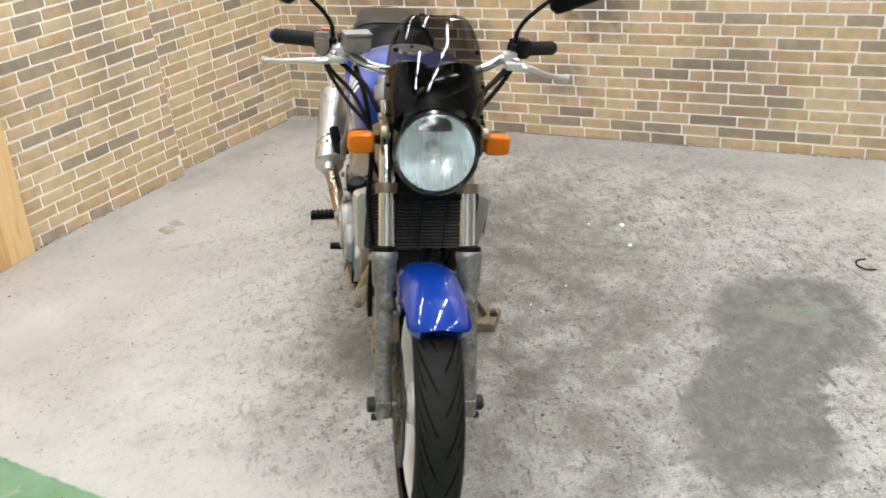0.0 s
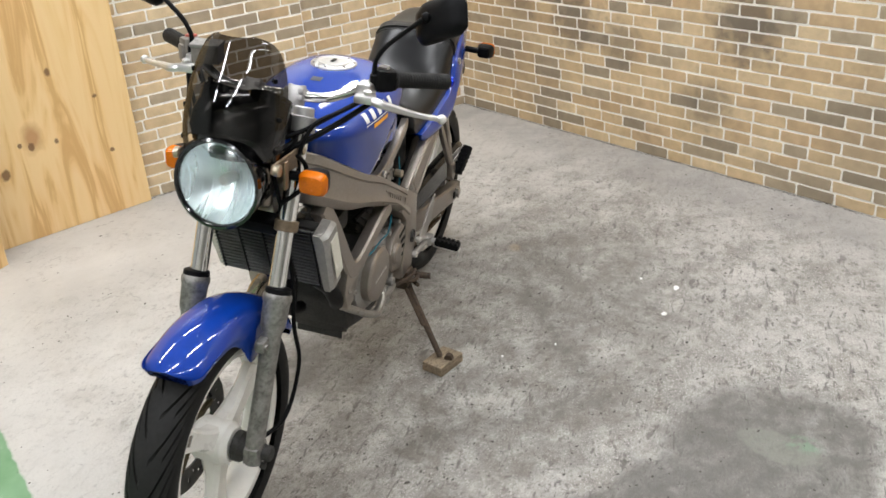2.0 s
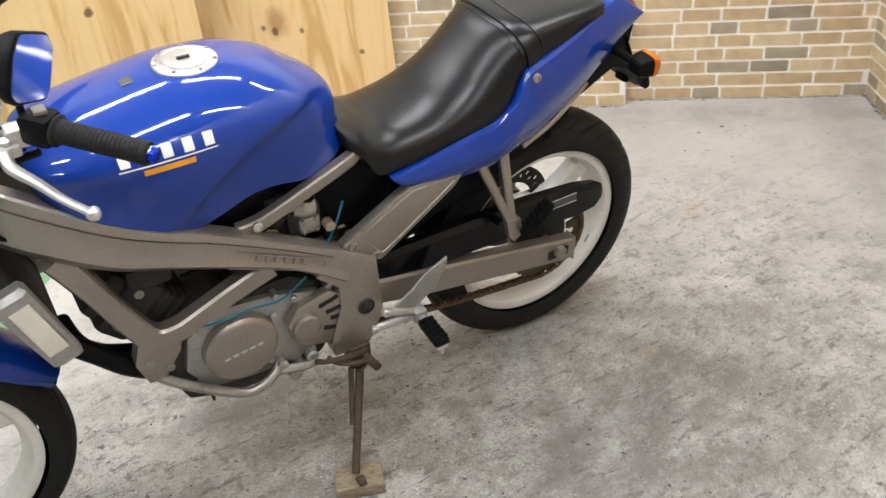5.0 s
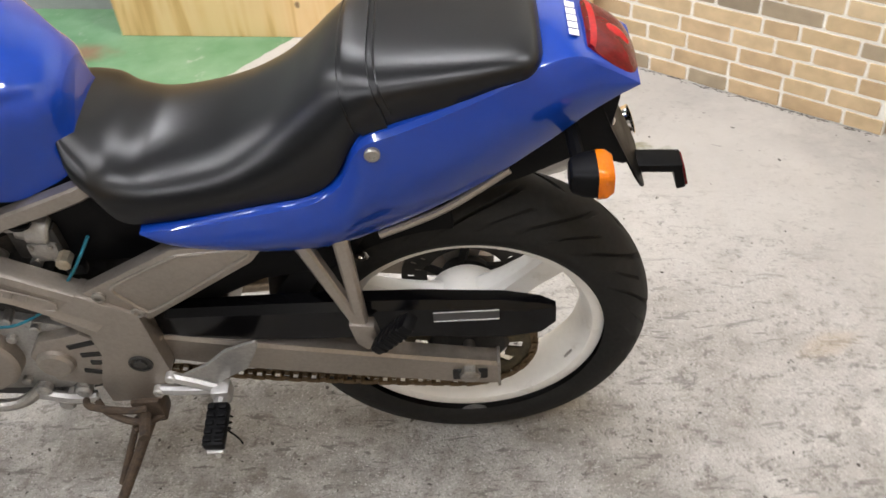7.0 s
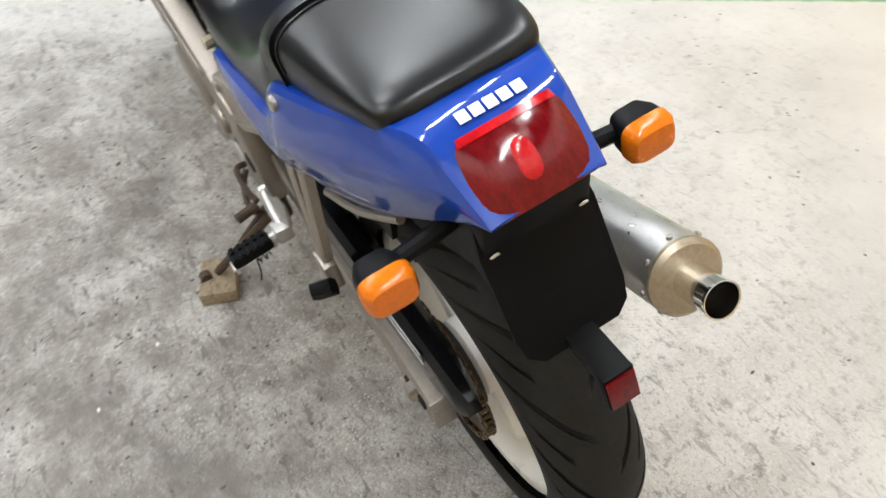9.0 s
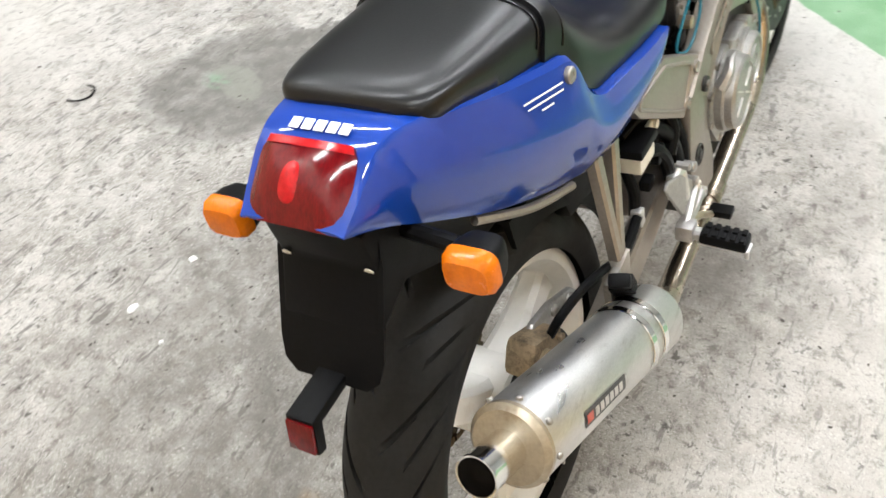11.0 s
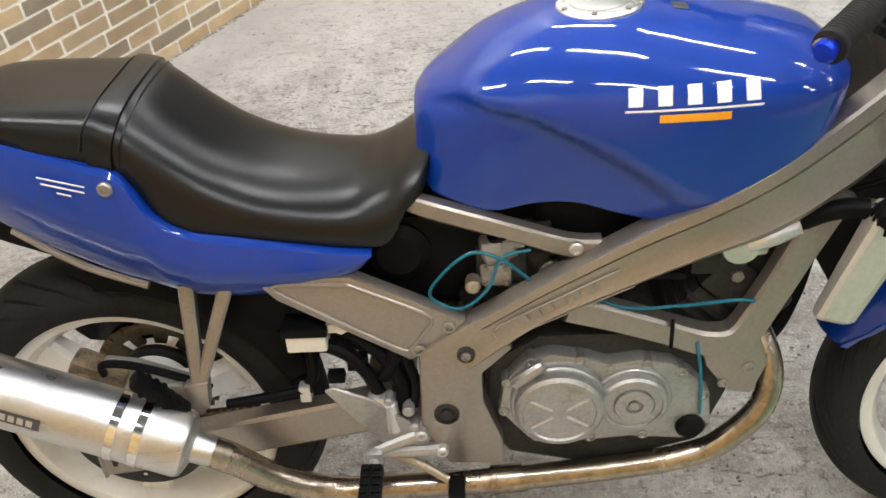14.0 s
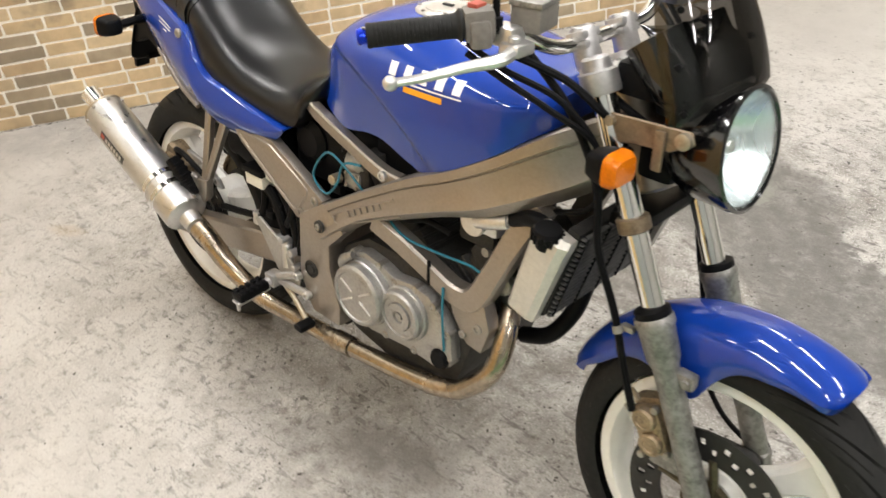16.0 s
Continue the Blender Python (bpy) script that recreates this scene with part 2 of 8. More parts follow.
def brick_mat():
    """Tan and grey-brown faced bricks, each its own shade."""
    m = bpy.data.materials.new("faced_brick")
    m.use_nodes = True
    nt = m.node_tree
    N, Lk = nt.nodes, nt.links
    b = N["Principled BSDF"]
    oi, geo, tc = N.new("ShaderNodeObjectInfo"), N.new("ShaderNodeNewGeometry"), N.new("ShaderNodeTexCoord")
    s = N.new("ShaderNodeMath")
    s.operation = "ADD"
    Lk.new(oi.outputs["Random"], s.inputs[0])
    Lk.new(geo.outputs["Random Per Island"], s.inputs[1])
    f = N.new("ShaderNodeMath")
    f.operation = "FRACT"
    Lk.new(s.outputs[0], f.inputs[0])
    r = N.new("ShaderNodeValToRGB")
    r.color_ramp.interpolation = "CONSTANT"
    e = r.color_ramp.elements
    e[0].position, e[0].color = 0.0, (0.54, 0.402, 0.232, 1)
    e[1].position, e[1].color = 0.2, (0.60, 0.462, 0.282, 1)
    for p, c in ((0.38, (0.50, 0.360, 0.206, 1)), (0.56, (0.57, 0.427, 0.252, 1)), (0.72, (0.37, 0.297, 0.200, 1)), (0.86, (0.29, 0.235, 0.162, 1)), (0.94, (0.535, 0.390, 0.230, 1))):
        k = e.new(p)
        k.color = c
    Lk.new(f.outputs[0], r.inputs["Fac"])
    n1, n2 = N.new("ShaderNodeTexNoise"), N.new("ShaderNodeTexNoise")
    n1.inputs["Scale"].default_value, n2.inputs["Scale"].default_value = 22, 170
    n1.inputs["Detail"].default_value = 5
    Lk.new(geo.outputs["Position"], n1.inputs["Vector"])
    Lk.new(geo.outputs["Position"], n2.inputs["Vector"])
    mr = N.new("ShaderNodeMapRange")
    mr.inputs["From Min"].default_value, mr.inputs["From Max"].default_value = 0.3, 0.7
    mr.inputs["To Min"].default_value, mr.inputs["To Max"].default_value = 0.86, 1.12
    Lk.new(n1.outputs["Fac"], mr.inputs["Value"])
    mx = N.new("ShaderNodeMix")
    mx.data_type, mx.blend_type = "RGBA", "MULTIPLY"
    mx.inputs["Factor"].default_value = 1
    Lk.new(r.outputs["Color"], mx.inputs["A"])
    Lk.new(mr.outputs["Result"], mx.inputs["B"])
    # soot and damp patches that cross several bricks
    n3 = N.new("ShaderNodeTexNoise")
    n3.inputs["Scale"].default_value, n3.inputs["Detail"].default_value = 1.7, 3
    Lk.new(geo.outputs["Position"], n3.inputs["Vector"])
    m3 = N.new("ShaderNodeMapRange")
    m3.inputs["From Min"].default_value, m3.inputs["From Max"].default_value, m3.inputs["To Max"].default_value = 0.55, 0.72, 0.45
    Lk.new(n3.outputs["Fac"], m3.inputs["Value"])
    mx3 = N.new("ShaderNodeMix")
    mx3.data_type = "RGBA"
    mx3.inputs["B"].default_value = (0.20, 0.155, 0.11, 1)
    Lk.new(m3.outputs["Result"], mx3.inputs["Factor"])
    Lk.new(mx.outputs["Result"], mx3.inputs["A"])
    col = mx3.outputs["Result"]
    for along, z, r, amt in ((1.70, 0.63, 0.20, 0.75), (1.52, 0.28, 0.14, 0.6), (0.80, 0.53, 0.18, 0.7), (1.08, 0.46, 0.14, 0.6), (0.45, 0.62, 0.16, 0.5)):
        vd = N.new("ShaderNodeVectorMath")
        vd.operation = "DISTANCE"
        vd.inputs[1].default_value = (CORNER.x + U_BACK.x * along, CORNER.y + U_BACK.y * along, z)
        Lk.new(geo.outputs["Position"], vd.inputs[0])
        av = N.new("ShaderNodeMath")
        av.operation = "MULTIPLY_ADD"
        av.inputs[1].default_value = -0.9 * r * 2
        Lk.new(n1.outputs["Fac"], av.inputs[0])
        Lk.new(vd.outputs["Value"], av.inputs[2])
        ms = N.new("ShaderNodeMapRange")
        ms.inputs["From Min"].default_value, ms.inputs["From Max"].default_value = -0.55 * r, 0.1 * r
        ms.inputs["To Min"].default_value, ms.inputs["To Max"].default_value = amt, 0.0
        Lk.new(av.outputs[0], ms.inputs["Value"])
        sm = N.new("ShaderNodeMix")
        sm.data_type = "RGBA"
        sm.inputs["B"].default_value = (0.11, 0.09, 0.07, 1)
        Lk.new(ms.outputs["Result"], sm.inputs["Factor"])
        Lk.new(col, sm.inputs["A"])
        col = sm.outputs["Result"]
    Lk.new(col, b.inputs["Base Color"])
    b.inputs["Roughness"].default_value = 0.72
    bp = N.new("ShaderNodeBump")
    bp.inputs["Strength"].default_value, bp.inputs["Distance"].default_value = 0.35, 0.002
    Lk.new(n2.outputs["Fac"], bp.inputs["Height"])
    Lk.new(bp.outputs["Normal"], b.inputs["Normal"])
    return m


BRICK = brick_mat()


def floor_mat():
    """Worn concrete: mottled, pitted, stained; a green painted zone beyond a straight edge and one dark damp patch."""
    m = bpy.data.materials.new("worn_concrete")
    m.use_nodes = True
    nt = m.node_tree
    N, Lk = nt.nodes, nt.links
    b = N["Principled BSDF"]
    geo = N.new("ShaderNodeNewGeometry")
    P = geo.outputs["Position"]
    sepx = N.new("ShaderNodeSeparateXYZ")
    Lk.new(P, sepx.inputs[0])

    def nz(sc, det=5.0, rg=0.6, vec=None, dist=0.0):
        n = N.new("ShaderNodeTexNoise")
        n.inputs["Scale"].default_value, n.inputs["Detail"].default_value, n.inputs["Roughness"].default_value = sc, det, rg
        n.inputs["Distortion"].default_value = dist
        Lk.new(vec or P, n.inputs["Vector"])
        return n.outputs["Fac"]

    def mr(src, a, c, lo=0.0, hi=1.0, smooth=False):
        n = N.new("ShaderNodeMapRange")
        if smooth:
            n.interpolation_type = "SMOOTHSTEP"
        for k, v in zip(("From Min", "From Max", "To Min", "To Max"), (a, c, lo, hi)):
            n.inputs[k].default_value = v
        Lk.new(src, n.inputs["Value"])
        return n.outputs["Result"]

    def mx(fac, a, c, blend="MIX"):
        n = N.new("ShaderNodeMix")
        n.data_type, n.blend_type = "RGBA", blend
        for k, v in (("Factor", fac), ("A", a), ("B", c)):
            if isinstance(v, tuple):
                n.inputs[k].default_value = (*v, 1)
            elif isinstance(v, float):
                n.inputs[k].default_value = v
            else:
                Lk.new(v, n.inputs[k])
        return n.outputs["Result"]

    def mth(op, a, c=0.0):
        n = N.new("ShaderNodeMath")
        n.operation = op
        for i, v in enumerate((a, c)):
            if isinstance(v, (int, float)):
                n.inputs[i].default_value = v
            else:
                Lk.new(v, n.inputs[i])
        return n.outputs[0]

    def blob(x, y, rx, ry, ang, edge=0.25, wob=0.35, sc=5.0):
        """1 inside an uneven patch round x, y."""
        mp = N.new("ShaderNodeMapping")
        mp.vector_type = "TEXTURE"
        mp.inputs["Location"].default_value, mp.inputs["Rotation"].default_value, mp.inputs["Scale"].default_value = (x, y, 0), (0, 0, radians(ang)), (rx, ry, 1)
        Lk.new(P, mp.inputs["Vector"])
        ln = N.new("ShaderNodeVectorMath")
        ln.operation = "LENGTH"
        Lk.new(mp.outputs[0], ln.inputs[0])
        d = mth("ADD", ln.outputs["Value"], mth("MULTIPLY", mth("SUBTRACT", nz(sc, 6), 0.5), wob * 2))
        return mr(d, 1 - edge, 1 + edge, 1.0, 0.0, True)

    def vor(sc, wob, thr, soft):
        """1 in small uneven pits, one to a cell."""
        q = N.new("ShaderNodeTexNoise")
        q.inputs["Scale"].default_value, q.inputs["Detail"].default_value = sc * 2.2, 3
        Lk.new(P, q.inputs["Vector"])
        k = N.new("ShaderNodeVectorMath")
        k.operation = "SCALE"
        k.inputs["Scale"].default_value = wob / sc
        Lk.new(q.outputs["Color"], k.inputs[0])
        ad = N.new("ShaderNodeVectorMath")
        ad.operation = "ADD"
        Lk.new(P, ad.inputs[0])
        Lk.new(k.outputs[0], ad.inputs[1])
        v = N.new("ShaderNodeTexVoronoi")
        v.inputs["Scale"].default_value = sc
        Lk.new(ad.outputs[0], v.inputs["Vector"])
        sep = N.new("ShaderNodeSeparateColor")
        Lk.new(v.outputs["Color"], sep.inputs[0])
        size = mr(sep.outputs[0], 0.35, 1.0, 0.0, thr)
        return mr(mth("SUBTRACT", size, v.outputs["Distance"]), 0.0, soft)

    def streak(ang, sc, ratio):
        mp = N.new("ShaderNodeMapping")
        mp.inputs["Rotation"].default_value, mp.inputs["Scale"].default_value = (0, 0, radians(ang)), (1, ratio, 1)
        Lk.new(P, mp.inputs["Vector"])
        return nz(sc, 6, 0.68, mp.outputs[0], 0.5)

    base = mx(mr(nz(1.6, 6), 0.35, 0.65), (0.437, 0.42, 0.389), (0.562, 0.543, 0.505))
    # how rough and dirty the ground is: more so round the machine and on its left
    rough_zone = mth("MAXIMUM", blob(0.75, 0.75, 1.75, 1.15, 12, 0.5, 0.4, 2.2), mth("MULTIPLY", blob(1.1, -0.75, 1.1, 0.6, -20, 0.5, 0.4, 2.2), 0.15))
    dirty = mth("ADD", mth("MULTIPLY", rough_zone, 0.66), mr(nz(2.6, 5), 0.40, 0.74, 0.0, 0.30))
    base = mx(mth("MULTIPLY", blob(0.55, 0.85, 1.9, 0.85, 8, 0.45, 0.4, 2.2), mr(nz(5, 7, 0.72), 0.46, 0.60, 0.0, 0.85)), base, (0.26, 0.244, 0.22))
    base = mx(mth("MULTIPLY", dirty, mr(nz(9, 7, 0.68), 0.49, 0.62, 0.0, 0.95)), base, (0.27, 0.248, 0.216))
    base = mx(mth("MULTIPLY", dirty, mr(nz(21, 7, 0.72), 0.54, 0.61, 0.0, 0.95)), base, (0.235, 0.212, 0.182))
    base = mx(mth("MULTIPLY", dirty, mr(nz(42, 6, 0.78), 0.555, 0.60, 0.0, 0.9)), base, (0.15, 0.138, 0.122))
    base = mx(mth("MULTIPLY", mr(nz(95, 4, 0.7), 0.56, 0.64, 0.0, 0.5), mth("ADD", mth("MULTIPLY", rough_zone, 0.8), 0.2)), base, (0.68, 0.665, 0.635))
    base = mx(mth("MULTIPLY", dirty, mr(nz(150, 3, 0.7), 0.56, 0.64, 0.0, 0.4)), base, (0.13, 0.125, 0.115))
    # bare aggregate where the skin of the concrete is worn off
    base = mx(mth("MULTIPLY", rough_zone, mr(nz(125, 5, 0.8), 0.56, 0.60, 0.0, 0.7)), base, (0.14, 0.128, 0.11))
    base = mx(mth("MULTIPLY", rough_zone, mr(nz(170, 3, 0.7), 0.59, 0.63, 0.0, 0.85)), base, (0.74, 0.72, 0.68))
    # scuffs and scraped smears
    base = mx(mth("MULTIPLY", dirty, mr(streak(20, 10, 3.2), 0.60, 0.645, 0.0, 1.0)), base, (0.13, 0.12, 0.108))
    base = mx(mth("MULTIPLY", rough_zone, mr(streak(-48, 13, 3.6), 0.59, 0.63, 0.0, 0.9)), base, (0.14, 0.13, 0.118))
    base = mx(mth("MULTIPLY", mr(streak(-30, 11, 2.2), 0.635, 0.68, 0.0, 0.75), mr(nz(1.9, 4), 0.5, 0.6)), base, (0.20, 0.19, 0.175))
    # pits and dark grit
    pitted = mth("ADD", mth("MULTIPLY", rough_zone, 0.75), 0.25)
    base = mx(mth("MULTIPLY", mth("MULTIPLY", vor(46, 1.8, 0.33, 0.05), pitted), mr(nz(5.5, 6, 0.7), 0.46, 0.58, 0.0, 1.0)), base, (0.055, 0.05, 0.045))
    base = mx(mth("MULTIPLY", mth("MULTIPLY", vor(17, 1.6, 0.20, 0.04), pitted), mr(nz(3.1, 4), 0.43, 0.57, 0.15, 1.0)), base, (0.085, 0.08, 0.07))
    base = mx(mth("MULTIPLY", vor(6, 1.3, 0.15, 0.05), 0.6), base, (0.21, 0.205, 0.17))
    # oily, trodden strip beside and under the machine; its shade is painted in too
    base = mx(mth("MULTIPLY", blob(0.50, 0.46, 1.15, 0.50, -4, 0.6, 0.5, 3), mr(nz(7, 7, 0.75), 0.40, 0.62, 0.08, 0.85)), base, (0.165, 0.148, 0.126))
    base = mx(mth("MULTIPLY", blob(0.66, -0.18, 0.42, 0.17, -15, 0.6, 0.6, 4), mr(nz(8, 7, 0.75), 0.38, 0.62, 0.0, 0.75)), base, (0.14, 0.128, 0.112))
    base = mx(mth("MULTIPLY", blob(0.72, -0.12, 0.16, 0.07, 10, 0.5, 0.6, 8), 0.55), base, (0.13, 0.115, 0.10))
    base = mx(mth("MULTIPLY", blob(0.05, 0.62, 0.40, 0.28, 30, 0.6, 0.6, 4), mr(nz(9, 7, 0.75), 0.34, 0.66, 0.0, 0.6)), base, (0.18, 0.168, 0.152))
    # a darker grey band along the foot of both walls, and smears beside the machine
    base = mx(mth("MULTIPLY", blob(-1.02, 0.63, 1.6, 0.16, 57, 0.7, 0.5, 3), mr(nz(6, 6, 0.7), 0.32, 0.62, 0.15, 0.8)), base, (0.30, 0.288, 0.272))
    base = mx(mth("MULTIPLY", blob(-1.22, -0.62, 0.8, 0.10, -40, 0.7, 0.5, 3), mr(nz(6, 6, 0.7), 0.34, 0.62, 0.0, 0.7)), base, (0.30, 0.288, 0.272))
    for bx, by, bl, bw, ba in ((0.30, 0.52, 0.34, 0.035, 24), (0.52, 0.66, 0.22, 0.03, 30), (-0.05, 0.46, 0.26, 0.04, 40), (0.86, 0.52, 0.30, 0.03, -60), (0.20, 0.80, 0.20, 0.025, 65), (0.72, 0.70, 0.16, 0.03, -20)):
        base = mx(mth("MULTIPLY", blob(bx, by, bl, bw, ba, 0.7, 0.9, 9), mr(nz(24, 6, 0.75), 0.38, 0.60, 0.05, 0.8)), base, (0.15, 0.138, 0.12))
    # two olive stains towards the corner
    base = mx(mth("MULTIPLY", mth("MAXIMUM", blob(-0.45, -0.855, 0.05, 0.03, 30, 0.2, 0.7, 22), blob(-0.51, -0.825, 0.045, 0.022, 50, 0.2, 0.7, 22)), mr(nz(30, 4), 0.4, 0.6, 0.3, 0.85)), base, (0.25, 0.24, 0.15))
    # dark damp patch with its tail
    pud = mth("MAXIMUM", blob(0.85, 1.20, 0.30, 0.25, -25, 0.22, 0.34, 6), blob(1.22, 0.96, 0.38, 0.22, -28, 0.12, 0.6, 9))
    pud = mth("MULTIPLY", pud, mth("SUBTRACT", 1.0, blob(1.36, 1.20, 0.24, 0.12, -8, 0.07, 0.6, 9)))
    base = mx(mth("MULTIPLY", pud, mr(nz(18, 6, 0.75), 0.3, 0.6, 0.55, 0.95)), base, (0.145, 0.138, 0.124))
    base = mx(mth("MULTIPLY", blob(0.82, 1.22, 0.10, 0.055, 65, 0.12, 0.3, 14), mr(nz(40, 5, 0.75), 0.38, 0.6, 0.35, 0.95)), base, (0.235, 0.24, 0.205))
    base = mx(mth("MULTIPLY", blob(0.80, 1.28, 0.045, 0.03, 65, 0.4, 0.5, 20), mr(nz(40, 4), 0.42, 0.55, 0.0, 0.6)), base, (0.20, 0.32, 0.21))
    # rusty brown spots
    base = mx(mth("MULTIPLY", blob(-0.15, 0.33, 0.03, 0.02, 20, 0.5, 0.7, 18), 0.25), base, (0.46, 0.31, 0.16))
    base = mx(mth("MULTIPLY", blob(-0.72, -0.12, 0.06, 0.025, 20, 0.5, 0.8, 18), 0.3), base, (0.44, 0.33, 0.19))
    # thin cracks
    v = N.new("ShaderNodeTexVoronoi")
    v.feature = "DISTANCE_TO_EDGE"
    v.inputs["Scale"].default_value = 1.3
    wv = N.new("ShaderNodeVectorMath")
    wv.operation = "ADD"
    nv = N.new("ShaderNodeTexNoise")
    nv.inputs["Scale"].default_value, nv.inputs["Detail"].default_value = 9, 4
    Lk.new(P, nv.inputs["Vector"])
    sv = N.new("ShaderNodeVectorMath")
    sv.operation = "SCALE"
    sv.inputs["Scale"].default_value = 0.12
    Lk.new(nv.outputs["Color"], sv.inputs[0])
    Lk.new(P, wv.inputs[0])
    Lk.new(sv.outputs[0], wv.inputs[1])
    Lk.new(wv.outputs[0], v.inputs["Vector"])
    crack = mth("MULTIPLY", mr(v.outputs["Distance"], 0.0, 0.004, 1.0, 0.0), mr(nz(3), 0.57, 0.66, 0.0, 0.7))
    cr2 = mth("ABSOLUTE", mth("ADD", mth("SUBTRACT", sepx.outputs["X"], -0.27), mth("MULTIPLY", mth("SUBTRACT", nz(7, 7, 0.8), 0.5), 0.30)))
    cr2 = mth("MULTIPLY", mr(cr2, 0.0, 0.004, 1.0, 0.0), mth("MULTIPLY", mr(sepx.outputs["Y"], -1.0, -0.85), mr(nz(16, 3), 0.40, 0.52)))
    crack = mth("MAXIMUM", crack, mth("MULTIPLY", cr2, mr(sepx.outputs["Y"], -0.3, -0.1, 1.0, 0.0)))
    base = mx(mth("MULTIPLY", crack, 0.75), base, (0.10, 0.095, 0.085))
    # green paint beyond the edge line, worn through in places
    dp = N.new("ShaderNodeVectorMath")
    dp.operation = "DOT_PRODUCT"
    dp.inputs[1].default_value = (0.801, -0.598, 0)
    Lk.new(P, dp.inputs[0])
    edge = mth("ADD", dp.outputs["Value"], mth("MULTIPLY", mth("SUBTRACT", nz(25, 5), 0.5), 0.02))
    # the paint's far end at 2.70 is made up, unseen, to cut green bounce
    side = mth("MULTIPLY", mr(edge, 1.428, 1.436), mr(edge, 2.70, 2.71, 1.0, 0.0))
    worn = mr(nz(11, 6, 0.7), 0.60, 0.70, 1.0, 0.45)
    green = mx(mr(nz(6, 5), 0.3, 0.7), (0.12, 0.27, 0.125), (0.21, 0.36, 0.21))
    green = mx(mth("MULTIPLY", blob(1.35, -1.62, 0.16, 0.06, -5, 0.5, 0.6, 14), 0.6), green, (0.30, 0.05, 0.04))
    base = mx(mth("MULTIPLY", side, worn), base, green)
    # pale bare strip along the paint edge
    strip = mth("MULTIPLY", mr(edge, 1.20, 1.26), mr(edge, 1.428, 1.436, 1.0, 0.0))
    base = mx(mth("MULTIPLY", strip, 0.35), base, (0.56, 0.55, 0.52))
    Lk.new(base, b.inputs["Base Color"])
    Lk.new(mr(nz(8, 5), 0.3, 0.7, 0.5, 0.78), b.inputs["Roughness"])
    bp = N.new("ShaderNodeBump")
    bp.inputs["Distance"].default_value = 0.006
    Lk.new(mth("ADD", mth("MULTIPLY", rough_zone, 0.75), 0.22), bp.inputs["Strength"])
    h = mth("ADD", nz(60, 5, 0.7), mth("MULTIPLY", nz(220, 3), 0.5))
    Lk.new(mth("SUBTRACT", h, mth("MULTIPLY", crack, 0.6)), bp.inputs["Height"])
    Lk.new(bp.outputs["Normal"], b.inputs["Normal"])
    return m


FLOOR = floor_mat()


